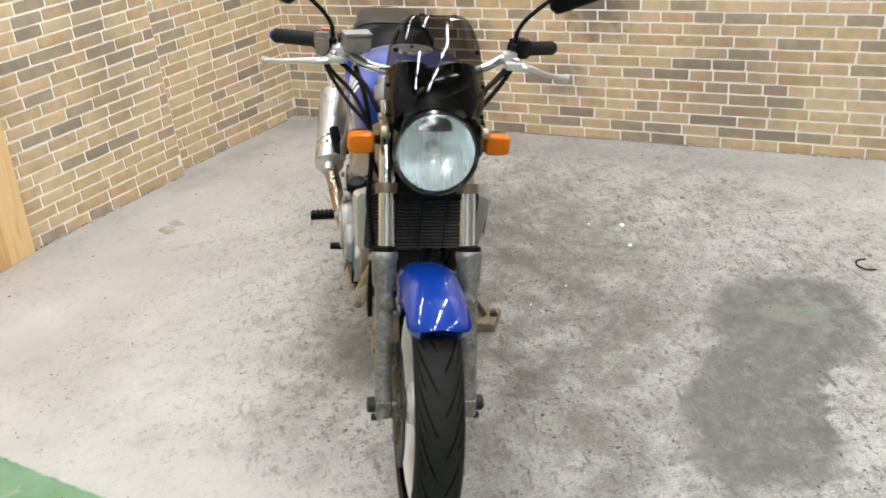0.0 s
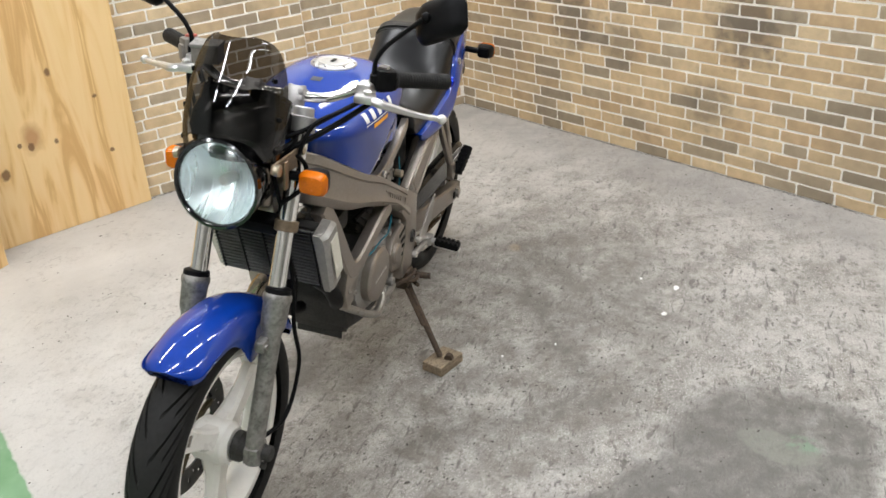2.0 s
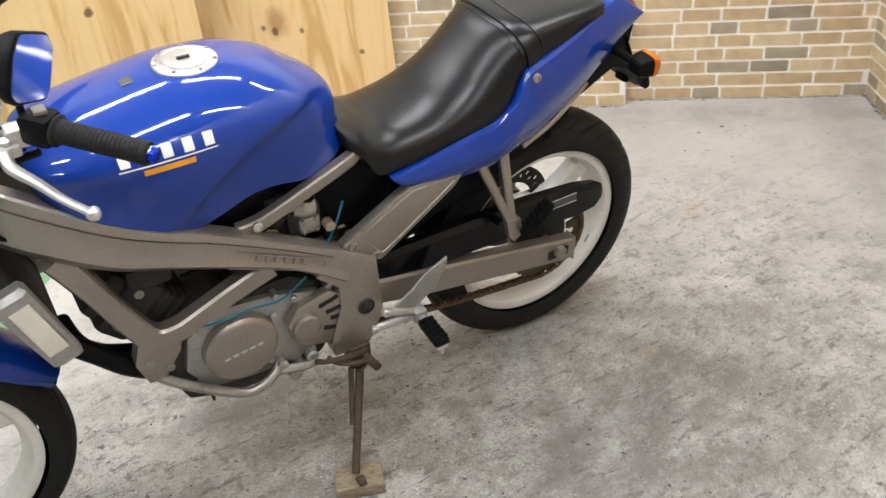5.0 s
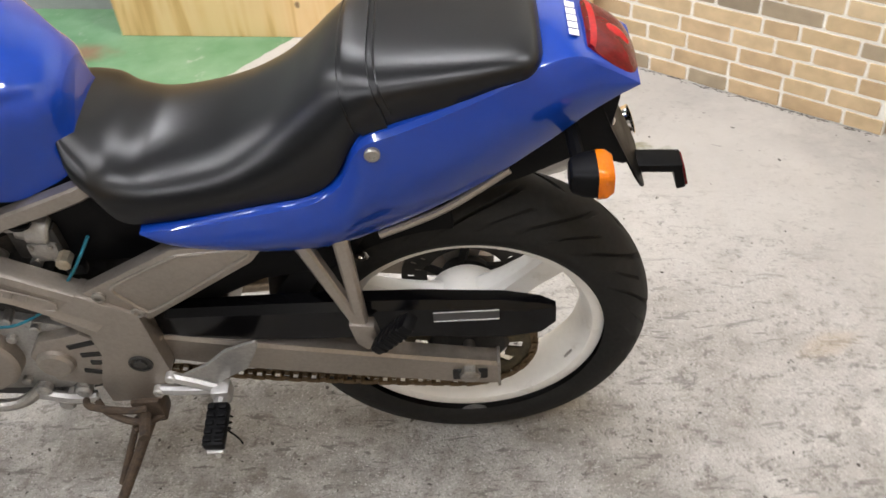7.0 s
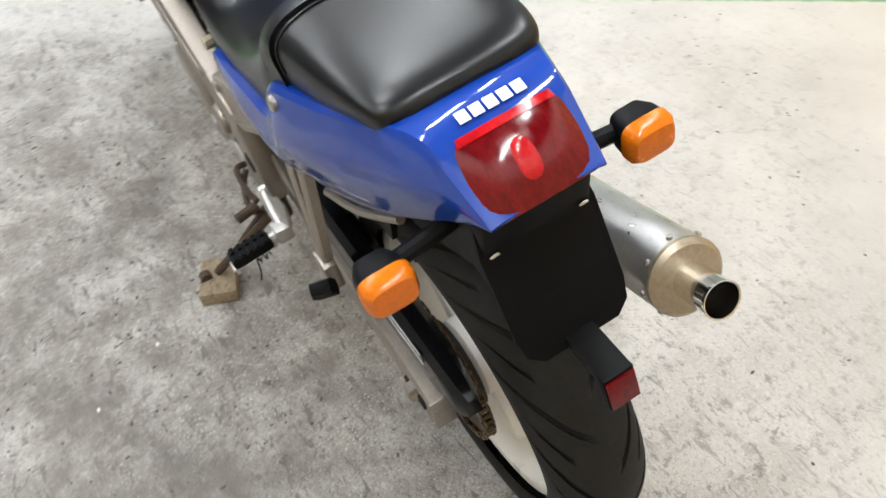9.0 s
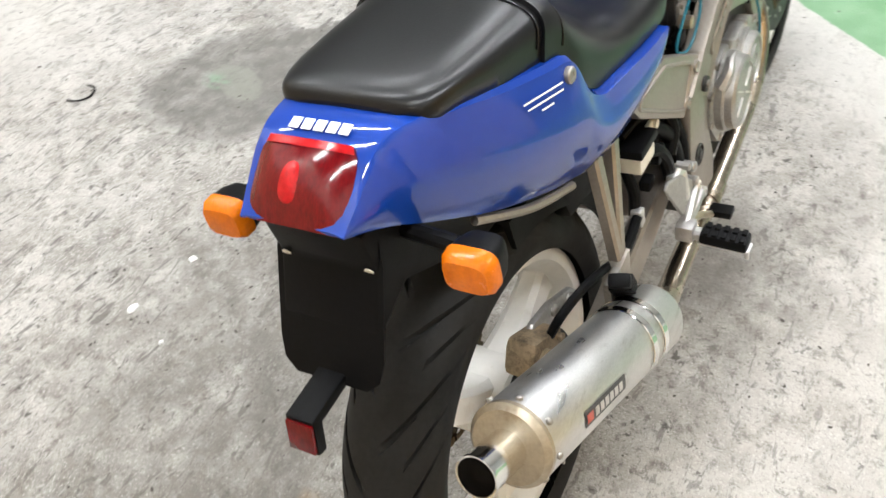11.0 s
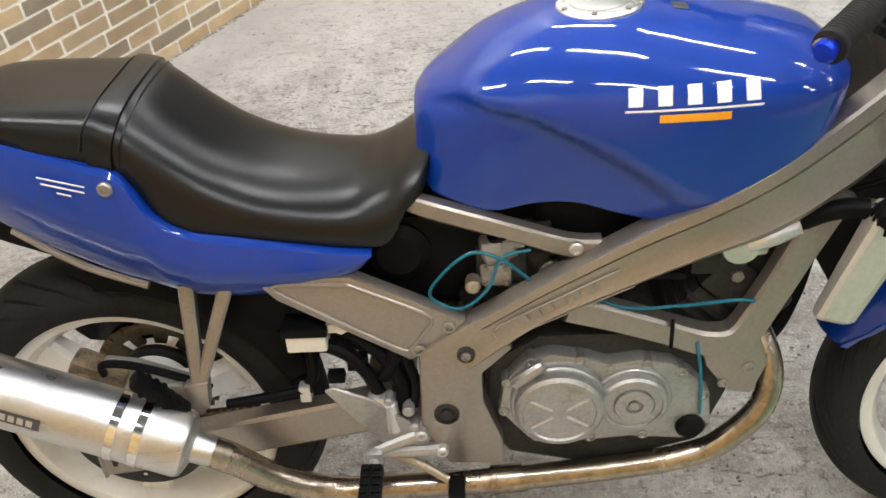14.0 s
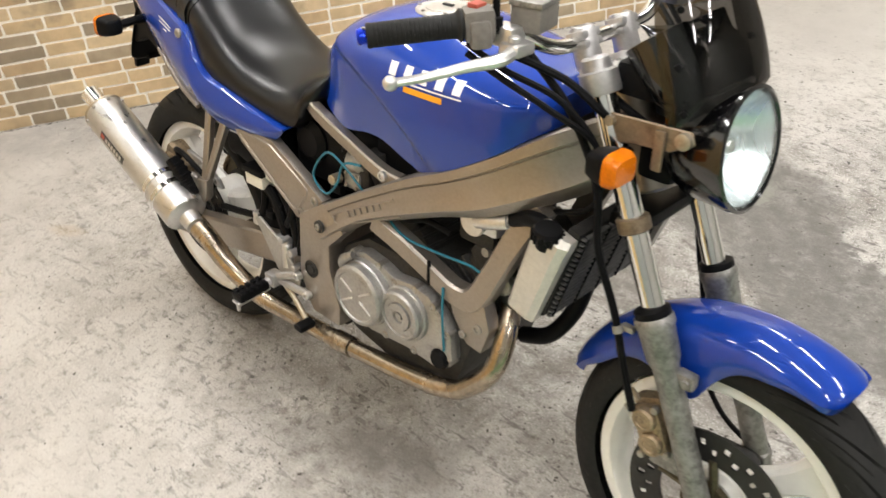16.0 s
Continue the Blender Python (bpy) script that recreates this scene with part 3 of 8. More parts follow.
def ply_mat(name, knots, seed):
    """Rotary-cut plywood: long wavy grain up the sheet and dark knots at given spots (across, up)."""
    m = bpy.data.materials.new(name)
    m.use_nodes = True
    nt = m.node_tree
    N, Lk = nt.nodes, nt.links
    b = N["Principled BSDF"]
    tc = N.new("ShaderNodeTexCoord")
    mp = N.new("ShaderNodeMapping")
    mp.inputs["Location"].default_value = (seed, 0, seed * 0.7)
    mp.inputs["Scale"].default_value = (5.2, 1.0, 0.5)
    Lk.new(tc.outputs["Object"], mp.inputs["Vector"])
    n = N.new("ShaderNodeTexNoise")
    n.inputs["Scale"].default_value, n.inputs["Detail"].default_value, n.inputs["Distortion"].default_value = 2.2, 6, 1.3
    Lk.new(mp.outputs[0], n.inputs["Vector"])
    w = N.new("ShaderNodeMath")
    w.operation = "MULTIPLY"
    w.inputs[1].default_value = 17
    Lk.new(n.outputs["Fac"], w.inputs[0])
    s = N.new("ShaderNodeMath")
    s.operation = "SINE"
    Lk.new(w.outputs[0], s.inputs[0])
    r = N.new("ShaderNodeValToRGB")
    e = r.color_ramp.elements
    e[0].position, e[0].color = 0.0, (0.60, 0.36, 0.14, 1)
    e[1].position, e[1].color = 1.0, (0.78, 0.555, 0.275, 1)
    e.new(0.4).color = (0.735, 0.49, 0.22, 1)
    mr = N.new("ShaderNodeMapRange")
    mr.inputs["From Min"].default_value = -1
    Lk.new(s.outputs[0], mr.inputs["Value"])
    Lk.new(mr.outputs[0], r.inputs["Fac"])
    col = r.outputs["Color"]
    for kx, kz, kr in knots:
        k = N.new("ShaderNodeMapping")
        k.vector_type = "TEXTURE"
        k.inputs["Location"].default_value, k.inputs["Scale"].default_value = (kx, 0, kz), (kr, 1, kr * 1.25)
        Lk.new(tc.outputs["Object"], k.inputs["Vector"])
        fl = N.new("ShaderNodeVectorMath")
        fl.operation = "MULTIPLY"
        fl.inputs[1].default_value = (1, 0, 1)
        Lk.new(k.outputs[0], fl.inputs[0])
        ln = N.new("ShaderNodeVectorMath")
        ln.operation = "LENGTH"
        Lk.new(fl.outputs[0], ln.inputs[0])
        kk = N.new("ShaderNodeMapRange")
        kk.inputs["From Min"].default_value, kk.inputs["From Max"].default_value = (0.35, 1.0) if kr > 0.03 else (0.6, 1.05)
        kk.inputs["To Min"].default_value, kk.inputs["To Max"].default_value = 0.85, 0.0
        kn = N.new("ShaderNodeTexNoise")
        kn.inputs["Scale"].default_value, kn.inputs["Detail"].default_value = 0.5 / kr, 4
        Lk.new(tc.outputs["Object"], kn.inputs["Vector"])
        ka = N.new("ShaderNodeMath")
        ka.operation = "MULTIPLY_ADD"
        ka.inputs[1].default_value = 1.6
        Lk.new(kn.outputs["Fac"], ka.inputs[0])
        Lk.new(ln.outputs["Value"], ka.inputs[2])
        kb = N.new("ShaderNodeMath")
        kb.operation = "SUBTRACT"
        kb.inputs[1].default_value = 0.8
        Lk.new(ka.outputs[0], kb.inputs[0])
        Lk.new(kb.outputs[0], kk.inputs["Value"])
        mx = N.new("ShaderNodeMix")
        mx.data_type = "RGBA"
        mx.inputs["B"].default_value = (0.42, 0.21, 0.085, 1) if kr > 0.03 else (0.15, 0.07, 0.03, 1)
        Lk.new(kk.outputs[0], mx.inputs["Factor"])
        Lk.new(col, mx.inputs["A"])
        col = mx.outputs["Result"]
    Lk.new(col, b.inputs["Base Color"])
    b.inputs["Roughness"].default_value = 0.55
    bp = N.new("ShaderNodeBump")
    bp.inputs["Strength"].default_value, bp.inputs["Distance"].default_value = 0.15, 0.001
    Lk.new(s.outputs[0], bp.inputs["Height"])
    Lk.new(bp.outputs["Normal"], b.inputs["Normal"])
    return m


# ---- shape helpers ----
def link(name, bm, material, parent=None, label="", angle=32):
    me = bpy.data.meshes.new(name)
    bmesh.ops.recalc_face_normals(bm, faces=bm.faces[:])
    bm.to_mesh(me)
    bm.free()
    me.materials.append(material)
    me.polygons.foreach_set("use_smooth", [True] * len(me.polygons))
    me.set_sharp_from_angle(angle=radians(angle))
    ob = new(name, me)
    if parent:
        ob.parent = parent
    if label:
        ob["label"] = label
    return ob


def part(name, bm, material, parent, label="", angle=32):
    return link(name, bm, material, parent, label, angle)


def skin(bm, rings, closed=True, caps=True):
    """Skins a row of rings of as many points each."""
    rows = [[bm.verts.new(p) for p in r] for r in rings]
    n = len(rows[0])
    for a, b in zip(rows, rows[1:]):
        for i in range(n if closed else n - 1):
            j = (i + 1) % n
            bm.faces.new((a[i], a[j], b[j], b[i]))
    if caps and closed:
        bm.faces.new(rows[0])
        bm.faces.new(rows[-1])
    return rows


def curve_pts(pts, n=6):
    """A smooth line through the points."""
    p = [Vector(q) for q in pts]
    if len(p) < 3:
        return p
    out = []
    for i in range(len(p) - 1):
        a, b, c, d = p[max(i - 1, 0)], p[i], p[i + 1], p[min(i + 2, len(p) - 1)]
        for k in range(n):
            t = k / n
            out.append(0.5 * ((2 * b) + (c - a) * t + (2 * a - 5 * b + 4 * c - d) * t * t + (3 * b - a - 3 * c + d) * t ** 3))
    return out + [p[-1]]


def tube(bm, pts, r, seg=10, n=6, smooth=True):
    """A round bar along the points; r may be one radius a point given."""
    line = curve_pts(pts, n) if smooth else [Vector(q) for q in pts]
    if isinstance(r, (list, tuple)):
        rad = [float(np.interp(i / (len(line) - 1) * (len(r) - 1), range(len(r)), r)) for i in range(len(line))]
    else:
        rad = [r] * len(line)
    rings, up = [], None
    for i, p in enumerate(line):
        d = (line[min(i + 1, len(line) - 1)] - line[max(i - 1, 0)]).normalized()
        if up is None:
            up = d.orthogonal().normalized()
        up = (up - d * up.dot(d)).normalized()
        s = d.cross(up)
        rings.append([p + (up * math.cos(a) + s * math.sin(a)) * rad[i] for a in (2 * math.pi * k / seg for k in range(seg))])
    skin(bm, rings)


def lathe(bm, prof, m=None, seg=32, cap=True):
    """Turns a profile of (along, radius) round the local z axis."""
    m = m or Matrix.Identity(4)
    rings = [[m @ Vector((r * math.cos(a), r * math.sin(a), h)) for a in (2 * math.pi * k / seg for k in range(seg))] for h, r in prof]
    skin(bm, rings, True, cap)


def axis(a, b):
    """The pose at a whose z axis points to b."""
    a, b = Vector(a), Vector(b)
    return Matrix.Translation(a) @ (b - a).to_track_quat("Z", "Y").to_matrix().to_4x4()


def bevelled(bm, faces_before, w, seg=2, angle=25):
    new_faces = [f for f in bm.faces if f not in faces_before]
    ed = {e for f in new_faces for e in f.edges if len(e.link_faces) == 2 and e.calc_face_angle(0) > radians(angle)}
    if w > 0 and ed:
        bmesh.ops.bevel(bm, geom=list(ed), offset=w, segments=seg, profile=0.6, affect="EDGES", clamp_overlap=True)


def box(bm, c, s, w=0.003, m=None, seg=2):
    old = set(bm.faces)
    mm = (m or Matrix.Identity(4)) @ Matrix.Translation(c) @ Matrix.Diagonal((*s, 1))
    bmesh.ops.create_cube(bm, size=1.0, matrix=mm)
    bm.normal_update()
    bevelled(bm, old, w, seg)


def prism(bm, outline, y0, y1, w=0.003, seg=2):
    """An outline in x and z, thick from y0 to y1."""
    old = set(bm.faces)
    a = [bm.verts.new((x, y0, z)) for x, z in outline]
    b = [bm.verts.new((x, y1, z)) for x, z in outline]
    n = len(outline)
    fs = [bm.faces.new(a), bm.faces.new(list(reversed(b)))]
    fs += [bm.faces.new((a[i], b[i], b[(i + 1) % n], a[(i + 1) % n])) for i in range(n)]
    bmesh.ops.recalc_face_normals(bm, faces=fs)
    bm.normal_update()
    bevelled(bm, old, w, seg)


def lerp(x, table, k):
    xs = [r[0] for r in table]
    vs = [r[k] for r in table]
    if xs[0] > xs[-1]:
        xs, vs = xs[::-1], vs[::-1]
    return float(np.interp(x, xs, vs))


def smoothed(table, n):
    """Rows between the rows of a table, on a smooth line."""
    out = []
    arr = np.array(table, float)
    for i in range(len(arr) - 1):
        a, b, c, d = arr[max(i - 1, 0)], arr[i], arr[i + 1], arr[min(i + 2, len(arr) - 1)]
        for k in range(n):
            u = k / n
            out.append(0.5 * (2 * b + (c - a) * u + (2 * a - 5 * b + 4 * c - d) * u * u + (3 * b - a - 3 * c + d) * u ** 3))
    return out + [arr[-1]]


# ---- the room ----
def build_floor():
    bm = bmesh.new()
    box(bm, (1.2, 0.4, -0.1), (9.0, 9.6, 0.2), 0)
    return tagged(link("floor", bm, FLOOR), "worn grey concrete floor with stains, grit and a green painted zone", "floor", kind="structure")


def wall_body(name, start, along, length, height, thick, material, label):
    """A wall whose room side passes through start; the thickness goes away from the room, to the left of along."""
    bm = bmesh.new()
    out = Vector((-along.y, along.x, 0))
    if out.dot(Vector((0.6, 0.2, 0)) - start) > 0:
        out = -out
    c = start + along * length / 2 + out * thick / 2 + Vector((0, 0, height / 2))
    m = Matrix.Translation(c) @ Matrix.Rotation(math.atan2(along.y, along.x), 4, "Z")
    box(bm, (0, 0, 0), (length, thick, height), 0, m)
    return tagged(link(name, bm, material), label, "wall", kind="structure")


floor = build_floor()
wall_back = wall_body("wall_back", CORNER - U_BACK * 0.15, U_BACK, 5.6, CEIL, 0.15, MORTAR, "tan and brown brick-faced wall with pale mortar joints")
STEP_AT, A_STEP, A_NEAR = 0.83, radians(-40.5), radians(-38.5)
U_STEP, U_NEAR = Vector((math.cos(A_STEP), math.sin(A_STEP), 0)), Vector((math.cos(A_NEAR), math.sin(A_NEAR), 0))
NEAR0 = Vector((-0.442, -1.375, 0)) - U_NEAR * 0.83
wall_left = wall_body("wall_left", CORNER, U_STEP, 0.90, CEIL, 0.15, MORTAR, "tan and brown brick-faced wall set back beside the corner")
wall_left_near = wall_body("wall_left_near", NEAR0, U_NEAR, 2.2, CEIL, 0.11, MORTAR, "tan and brown brick-faced wall beside the plywood sheets")
wall_grey = wall_body("wall_grey", Vector((0.22, -1.80, 0)), Vector((0.988, -0.152, 0)), 5.2, CEIL, 0.12, GREYWALL, "plain grey painted wall behind the plywood")
# two walls and a ceiling out of view, added to enclose and bounce the light
wall_far = wall_body("wall_far", Vector((5.2, -2.6, 0)), Vector((-0.06, 1, 0)).normalized(), 7.6, CEIL, 0.12, PLAIN, "plain pale painted wall, unseen, added to close the garage")
wall_side = wall_body("wall_side", Vector((0.9, 4.2, 0)), Vector((1, 0.05, 0)).normalized(), 4.4, CEIL, 0.12, PLAIN, "plain pale painted wall, unseen, added to close the garage")
bm = bmesh.new()
box(bm, (1.2, 0.4, CEIL + 0.06), (9.0, 9.6, 0.12), 0)
tagged(link("ceiling", bm, CEILMAT), "plain dim grey ceiling with tube lights", "ceiling", kind="structure")


def ceiling_lamp(c, ang):
    """A twin-tube fixture under the ceiling, with its light."""
    root = new("ceiling_lamp")
    root.matrix_world = Matrix.Translation(c) @ Matrix.Rotation(ang, 4, "Z")
    tagged(root, "white twin-tube fluorescent ceiling lamp, switched on", "ceiling lamp", group="ceiling lamps")
    b1 = bmesh.new()
    box(b1, (0, 0, -0.03), (0.90, 0.16, 0.06), 0.006)
    part("housing", b1, WHITEDECAL, root)
    for s in (-1, 1):
        b2 = bmesh.new()
        tube(b2, [(-0.42, 0.05 * s, -0.08), (0.42, 0.05 * s, -0.08)], 0.014, 12, smooth=False)
        part("tube", b2, TUBE, root)
    la = bpy.data.lights.new("tube_light", "AREA")
    la.shape, la.size, la.size_y, la.energy, la.color = "RECTANGLE", 0.84, 0.07, LAMP_W, (0.985, 1.0, 1.025)
    lo = new("tube_light", la)
    lo.matrix_world = Matrix.Translation(Vector(c) + Vector((0, 0, -0.10))) @ Matrix.Rotation(ang, 4, "Z")


for a, b in LAMPS:
    p = CORNER + U_BACK * a + U_LEFT * b
    ceiling_lamp((p.x, p.y, CEIL), A_LEFT)


def plywood(corner, ang, width, lean, knots, seed, label):
    """A sheet on edge, its foot from corner along ang, leaning back."""
    bm = bmesh.new()
    box(bm, (width / 2, 0, 0.91), (width, 0.012, 1.82), 0.0015, seg=1)
    ob = link("plywood_sheet", bm, ply_mat("plywood", knots, seed))
    ob.matrix_world = Matrix.Translation(corner) @ Matrix.Rotation(radians(ang), 4, "Z") @ Matrix.Rotation(radians(lean), 4, "X")
    return tagged(ob, label, "plywood sheet", group="plywood sheets")


plywood((-0.40, -1.375, 0.001), -32, 0.76, -4, [(0.42, 0.41, 0.055), (0.55, 0.30, 0.02), (0.43, 0.385, 0.014), (0.47, 0.40, 0.010), (0.33, 0.38, 0.012), (0.12, 0.28, 0.01), (0.14, 0.52, 0.01), (0.30, 0.66, 0.014), (0.62, 0.55, 0.012)], 0.0, "knotty yellow plywood sheet leaning on the brick wall")
plywood((0.25, -1.60, 0.001), -8.7, 0.93, 4 - 8, [(0.72, 0.20, 0.02), (0.80, 0.22, 0.018), (0.45, 0.18, 0.01), (0.28, 0.12, 0.01), (0.20, 0.30, 0.012), (0.60, 0.45, 0.02), (0.35, 0.6, 0.016)], 3.7, "yellow plywood sheet leaning on the grey wall")

# ---- the motorcycle, in its own upright frame: x forward, y to its left, rear axle over x = 0 ----
LEAN = 8.64
bike = new("motorcycle")
bike.matrix_world = pose(0, 0, 0, -LEAN, 0, 0)
tagged(bike, "blue naked motorcycle with white wheels, leaning on its side stand", "motorcycle")
RA, FA = Vector((0, 0, 0.303)), Vector((1.385, 0, 0.284))


def fork_x(z):
    return 1.262 - 0.43 * (z - 0.60)


def tyre(name, c, outer, half, rim_r, grooves, parent, flip, sweep):
    """A tyre with curved tread grooves cut into its crown."""
    bm = bmesh.new()
    seg, n = 616, 40
    rows = []
    for i in range(seg):
        th = 2 * math.pi * i / seg
        row = []
        for j in range(n + 1):
            u = -1 + 2 * j / n
            a = u * radians(118)
            y = half * math.sin(a)
            crown = outer - half * 0.92 * (1 - math.cos(a)) * (0.78 if abs(a) < 1.2 else 0.86)
            r = max(crown, rim_r - 0.004)
            v = abs(u)
            # the mesh is sheared along the tread so that the grooves follow its lines
            tv = th - flip * sweep * min(v, 0.8) ** 1.3
            ph = (i * grooves / seg + (0.5 if u > 0 else 0.0)) % 1.0
            cut = 0.0
            for at, w, v0, v1 in ((0.0, 0.17, 0.08, 0.72), (0.5, 0.13, 0.30, 0.62)):
                if v0 < v < v1 and at <= ph < at + w * (1 - 0.35 * v) * grooves / 26:
                    cut = 0.0075 * min(1, (v1 - v) * 12) * min(1, (v - v0) * 20)
            rr = r - cut
            row.append(bm.verts.new((c.x + rr * math.cos(tv), c.y + y, c.z + rr * math.sin(tv))))
        rows.append(row)
    for i in range(seg):
        a, b = rows[i], rows[(i + 1) % seg]
        for j in range(n):
            bm.faces.new((a[j], a[j + 1], b[j + 1], b[j]))
    return part(name, bm, RUBBER, parent, "black worn road tyre with slanted tread grooves", 28)


def spoked_rim(name, c, r, half, hub_r, hub_half, turn, spoke_w):
    """A cast three-spoke rim: channel, hub and hollow-sided spokes in one casting."""
    bm = bmesh.new()
    m = Matrix.Translation(c) @ Matrix.Rotation(radians(-90), 4, "X")
    prof = [(-half, r - 0.016), (-half - 0.002, r - 0.006), (-half, r + 0.003), (-half + 0.008, r + 0.003), (-half + 0.016, r - 0.010), (0, r - 0.018), (half - 0.016, r - 0.010), (half - 0.008, r + 0.003), (half, r + 0.003), (half + 0.002, r - 0.006), (half, r - 0.016), (half * 0.6, r - 0.028), (0, r - 0.032), (-half * 0.6, r - 0.028)]
    rings = [[m @ Vector((q * math.cos(a), q * math.sin(a), h)) for h, q in prof] for a in (2 * math.pi * k / 96 for k in range(96))]
    rings.append(rings[0])
    skin(bm, rings, True, False)
    rim = part(name, bm, WHITE, bike, "white cast three-spoke wheel rim, dusty")
    bm = bmesh.new()
    lathe(bm, [(-hub_half, hub_r * 0.55), (-hub_half, hub_r * 0.8), (-hub_half + 0.012, hub_r), (hub_half - 0.012, hub_r), (hub_half, hub_r * 0.8), (hub_half, hub_r * 0.55)], m, 40)
    part("hub", bm, WHITE, rim)
    for k in range(3):
        bm = bmesh.new()
        a = radians(turn + 120 * k)
        d, t = Vector((math.cos(a), 0, math.sin(a))), Vector((-math.sin(a), 0, math.cos(a)))
        secs = []
        for f, w, h in ((0.6, 1.25, 0.9), (1.0, 1.0, 0.85), (1.5, 0.82, 0.75), (2.2, 0.8, 0.62), (3.0, 0.95, 0.55), (3.7, 1.35, 0.62)):
            q = min(hub_r * f, r - 0.024)
            ww, hh = spoke_w * w / 2, hub_half * 0.62 * h
            secs.append([Vector(c) + d * q + t * (ww * sx) + Vector((0, hh * sy, 0)) for sx, sy in ((-1, -0.55), (-0.72, -1), (0.72, -1), (1, -0.55), (1, 0.55), (0.72, 1), (-0.72, 1), (-1, 0.55))])
        secs.append([p + d * (r - 0.02 - (secs[-1][0] - Vector(c)).dot(d)) for p in secs[-1]])
        skin(bm, secs)
        part("spoke", bm, WHITE, rim)
    return rim


def disc(name, c, r, inner, y, parent, mat_, holes=True):
    bm = bmesh.new()
    n = 72
    ys = (y - 0.0025, y + 0.0025)
    radii = [inner, inner + (r - inner) * 0.25, inner + (r - inner) * 0.5, inner + (r - inner) * 0.75, r]
    for yy in ys:
        rows = [[bm.verts.new((c.x + q * math.cos(2 * math.pi * k / n), c.y + yy, c.z + q * math.sin(2 * math.pi * k / n))) for k in range(n)] for q in radii]
        for i in range(4):
            for k in range(n):
                j = (k + 1) % n
                if holes and i in (1, 2) and (k + 2 * i) % 4 == 0:
                    continue
                bm.faces.new((rows[i][k], rows[i][j], rows[i + 1][j], rows[i + 1][k]))
    for q in (inner, r):
        a = [bm.verts.new((c.x + q * math.cos(2 * math.pi * k / n), c.y + ys[0], c.z + q * math.sin(2 * math.pi * k / n))) for k in range(n)]
        b = [bm.verts.new((c.x + q * math.cos(2 * math.pi * k / n), c.y + ys[1], c.z + q * math.sin(2 * math.pi * k / n))) for k in range(n)]
        for k in range(n):
            j = (k + 1) % n
            bm.faces.new((a[k], a[j], b[j], b[k]))
    return part(name, bm, mat_, parent)


def bolt(p, y_dir, r=0.008, mat_=ALLOY, h=0.006, parent=None):
    """A socket-head bolt whose head faces along y."""
    bm = bmesh.new()
    m = axis(p, Vector(p) + Vector((0, y_dir, 0)))
    lathe(bm, [(-0.006, r), (h * 0.7, r), (h, r * 0.8), (h, r * 0.5), (h * 0.4, r * 0.45)], m, 14)
    return part("bolt", bm, mat_, parent or bike)


# wheels
rear_rim = spoked_rim("rear_wheel", RA, 0.222, 0.048, 0.062, 0.055, 20, 0.062)
tyre("tyre", RA, 0.303, 0.068, 0.222, 15, rear_rim, 1, 0.8)
front_rim = spoked_rim("front_wheel", FA, 0.218, 0.036, 0.048, 0.045, 38, 0.055)
tyre("tyre", FA, 0.287, 0.052, 0.218, 20, front_rim, -1, 1.05)
disc("brake_disc", FA, 0.142, 0.085, -0.062, front_rim, DISC)
disc("brake_disc", RA, 0.115, 0.07, -0.075, rear_rim, DISC)
for c_, yy, rr, rim_ in ((FA, -0.062, 0.092, front_rim), (RA, -0.075, 0.076, rear_rim)):
    bm = bmesh.new()
    for k in range(5):
        a = 2 * math.pi * k / 5
        tube(bm, [(c_.x + 0.03 * math.cos(a), yy, c_.z + 0.03 * math.sin(a)), (c_.x + rr * math.cos(a + 0.35), yy, c_.z + rr * math.sin(a + 0.35))], 0.008, 6, smooth=False)
    lathe(bm, [(-0.006, 0.044), (0.006, 0.044)], Matrix.Translation((c_.x, yy, c_.z)) @ Matrix.Rotation(radians(90), 4, "X"), 30)
    part("disc_carrier", bm, GOLDSPROCKET if rim_ is front_rim else DARKHOLE, rim_)
for rim_, c_, rr, hs, aa in ((rear_rim, RA, 0.205, 0.04, (-38, -150)), (front_rim, FA, 0.197, 0.03, (40,))):
    for a in aa:
        bm = bmesh.new()
        q = radians(a)
        m = Matrix.Translation((c_.x + (rr - 0.006) * math.cos(q), 0.028, c_.z + (rr - 0.006) * math.sin(q))) @ Matrix.Rotation(-q, 4, "Y")
        box(bm, (0, 0, 0), (0.006, 0.016, 0.024), 0.001, m)
        part("balance_weight", bm, STEEL, rim_)
    bm = bmesh.new()
    q = radians(18 if rim_ is rear_rim else 75)
    tube(bm, [(c_.x + (rr - 0.005) * math.cos(q), 0.012, c_.z + (rr - 0.005) * math.sin(q)), (c_.x + (rr - 0.036) * math.cos(q), 0.022, c_.z + (rr - 0.036) * math.sin(q))], 0.0042, 8, smooth=False)
    part("valve_stem", bm, BLACK, rim_)
bm = bmesh.new()
tube(bm, [(FA.x, -0.12, FA.z), (FA.x, 0.125, FA.z)], 0.011, 12, smooth=False)
part("front_axle", bm, STEEL, bike)
bm = bmesh.new()
tube(bm, [(RA.x, -0.15, RA.z), (RA.x, 0.145, RA.z)], 0.010, 12, smooth=False)
lathe(bm, [(0, 0.017), (0.012, 0.017), (0.014, 0.014)], axis((RA.x, 0.13, RA.z), (RA.x, 1, RA.z)), 6)
part("rear_axle", bm, STEEL, bike)

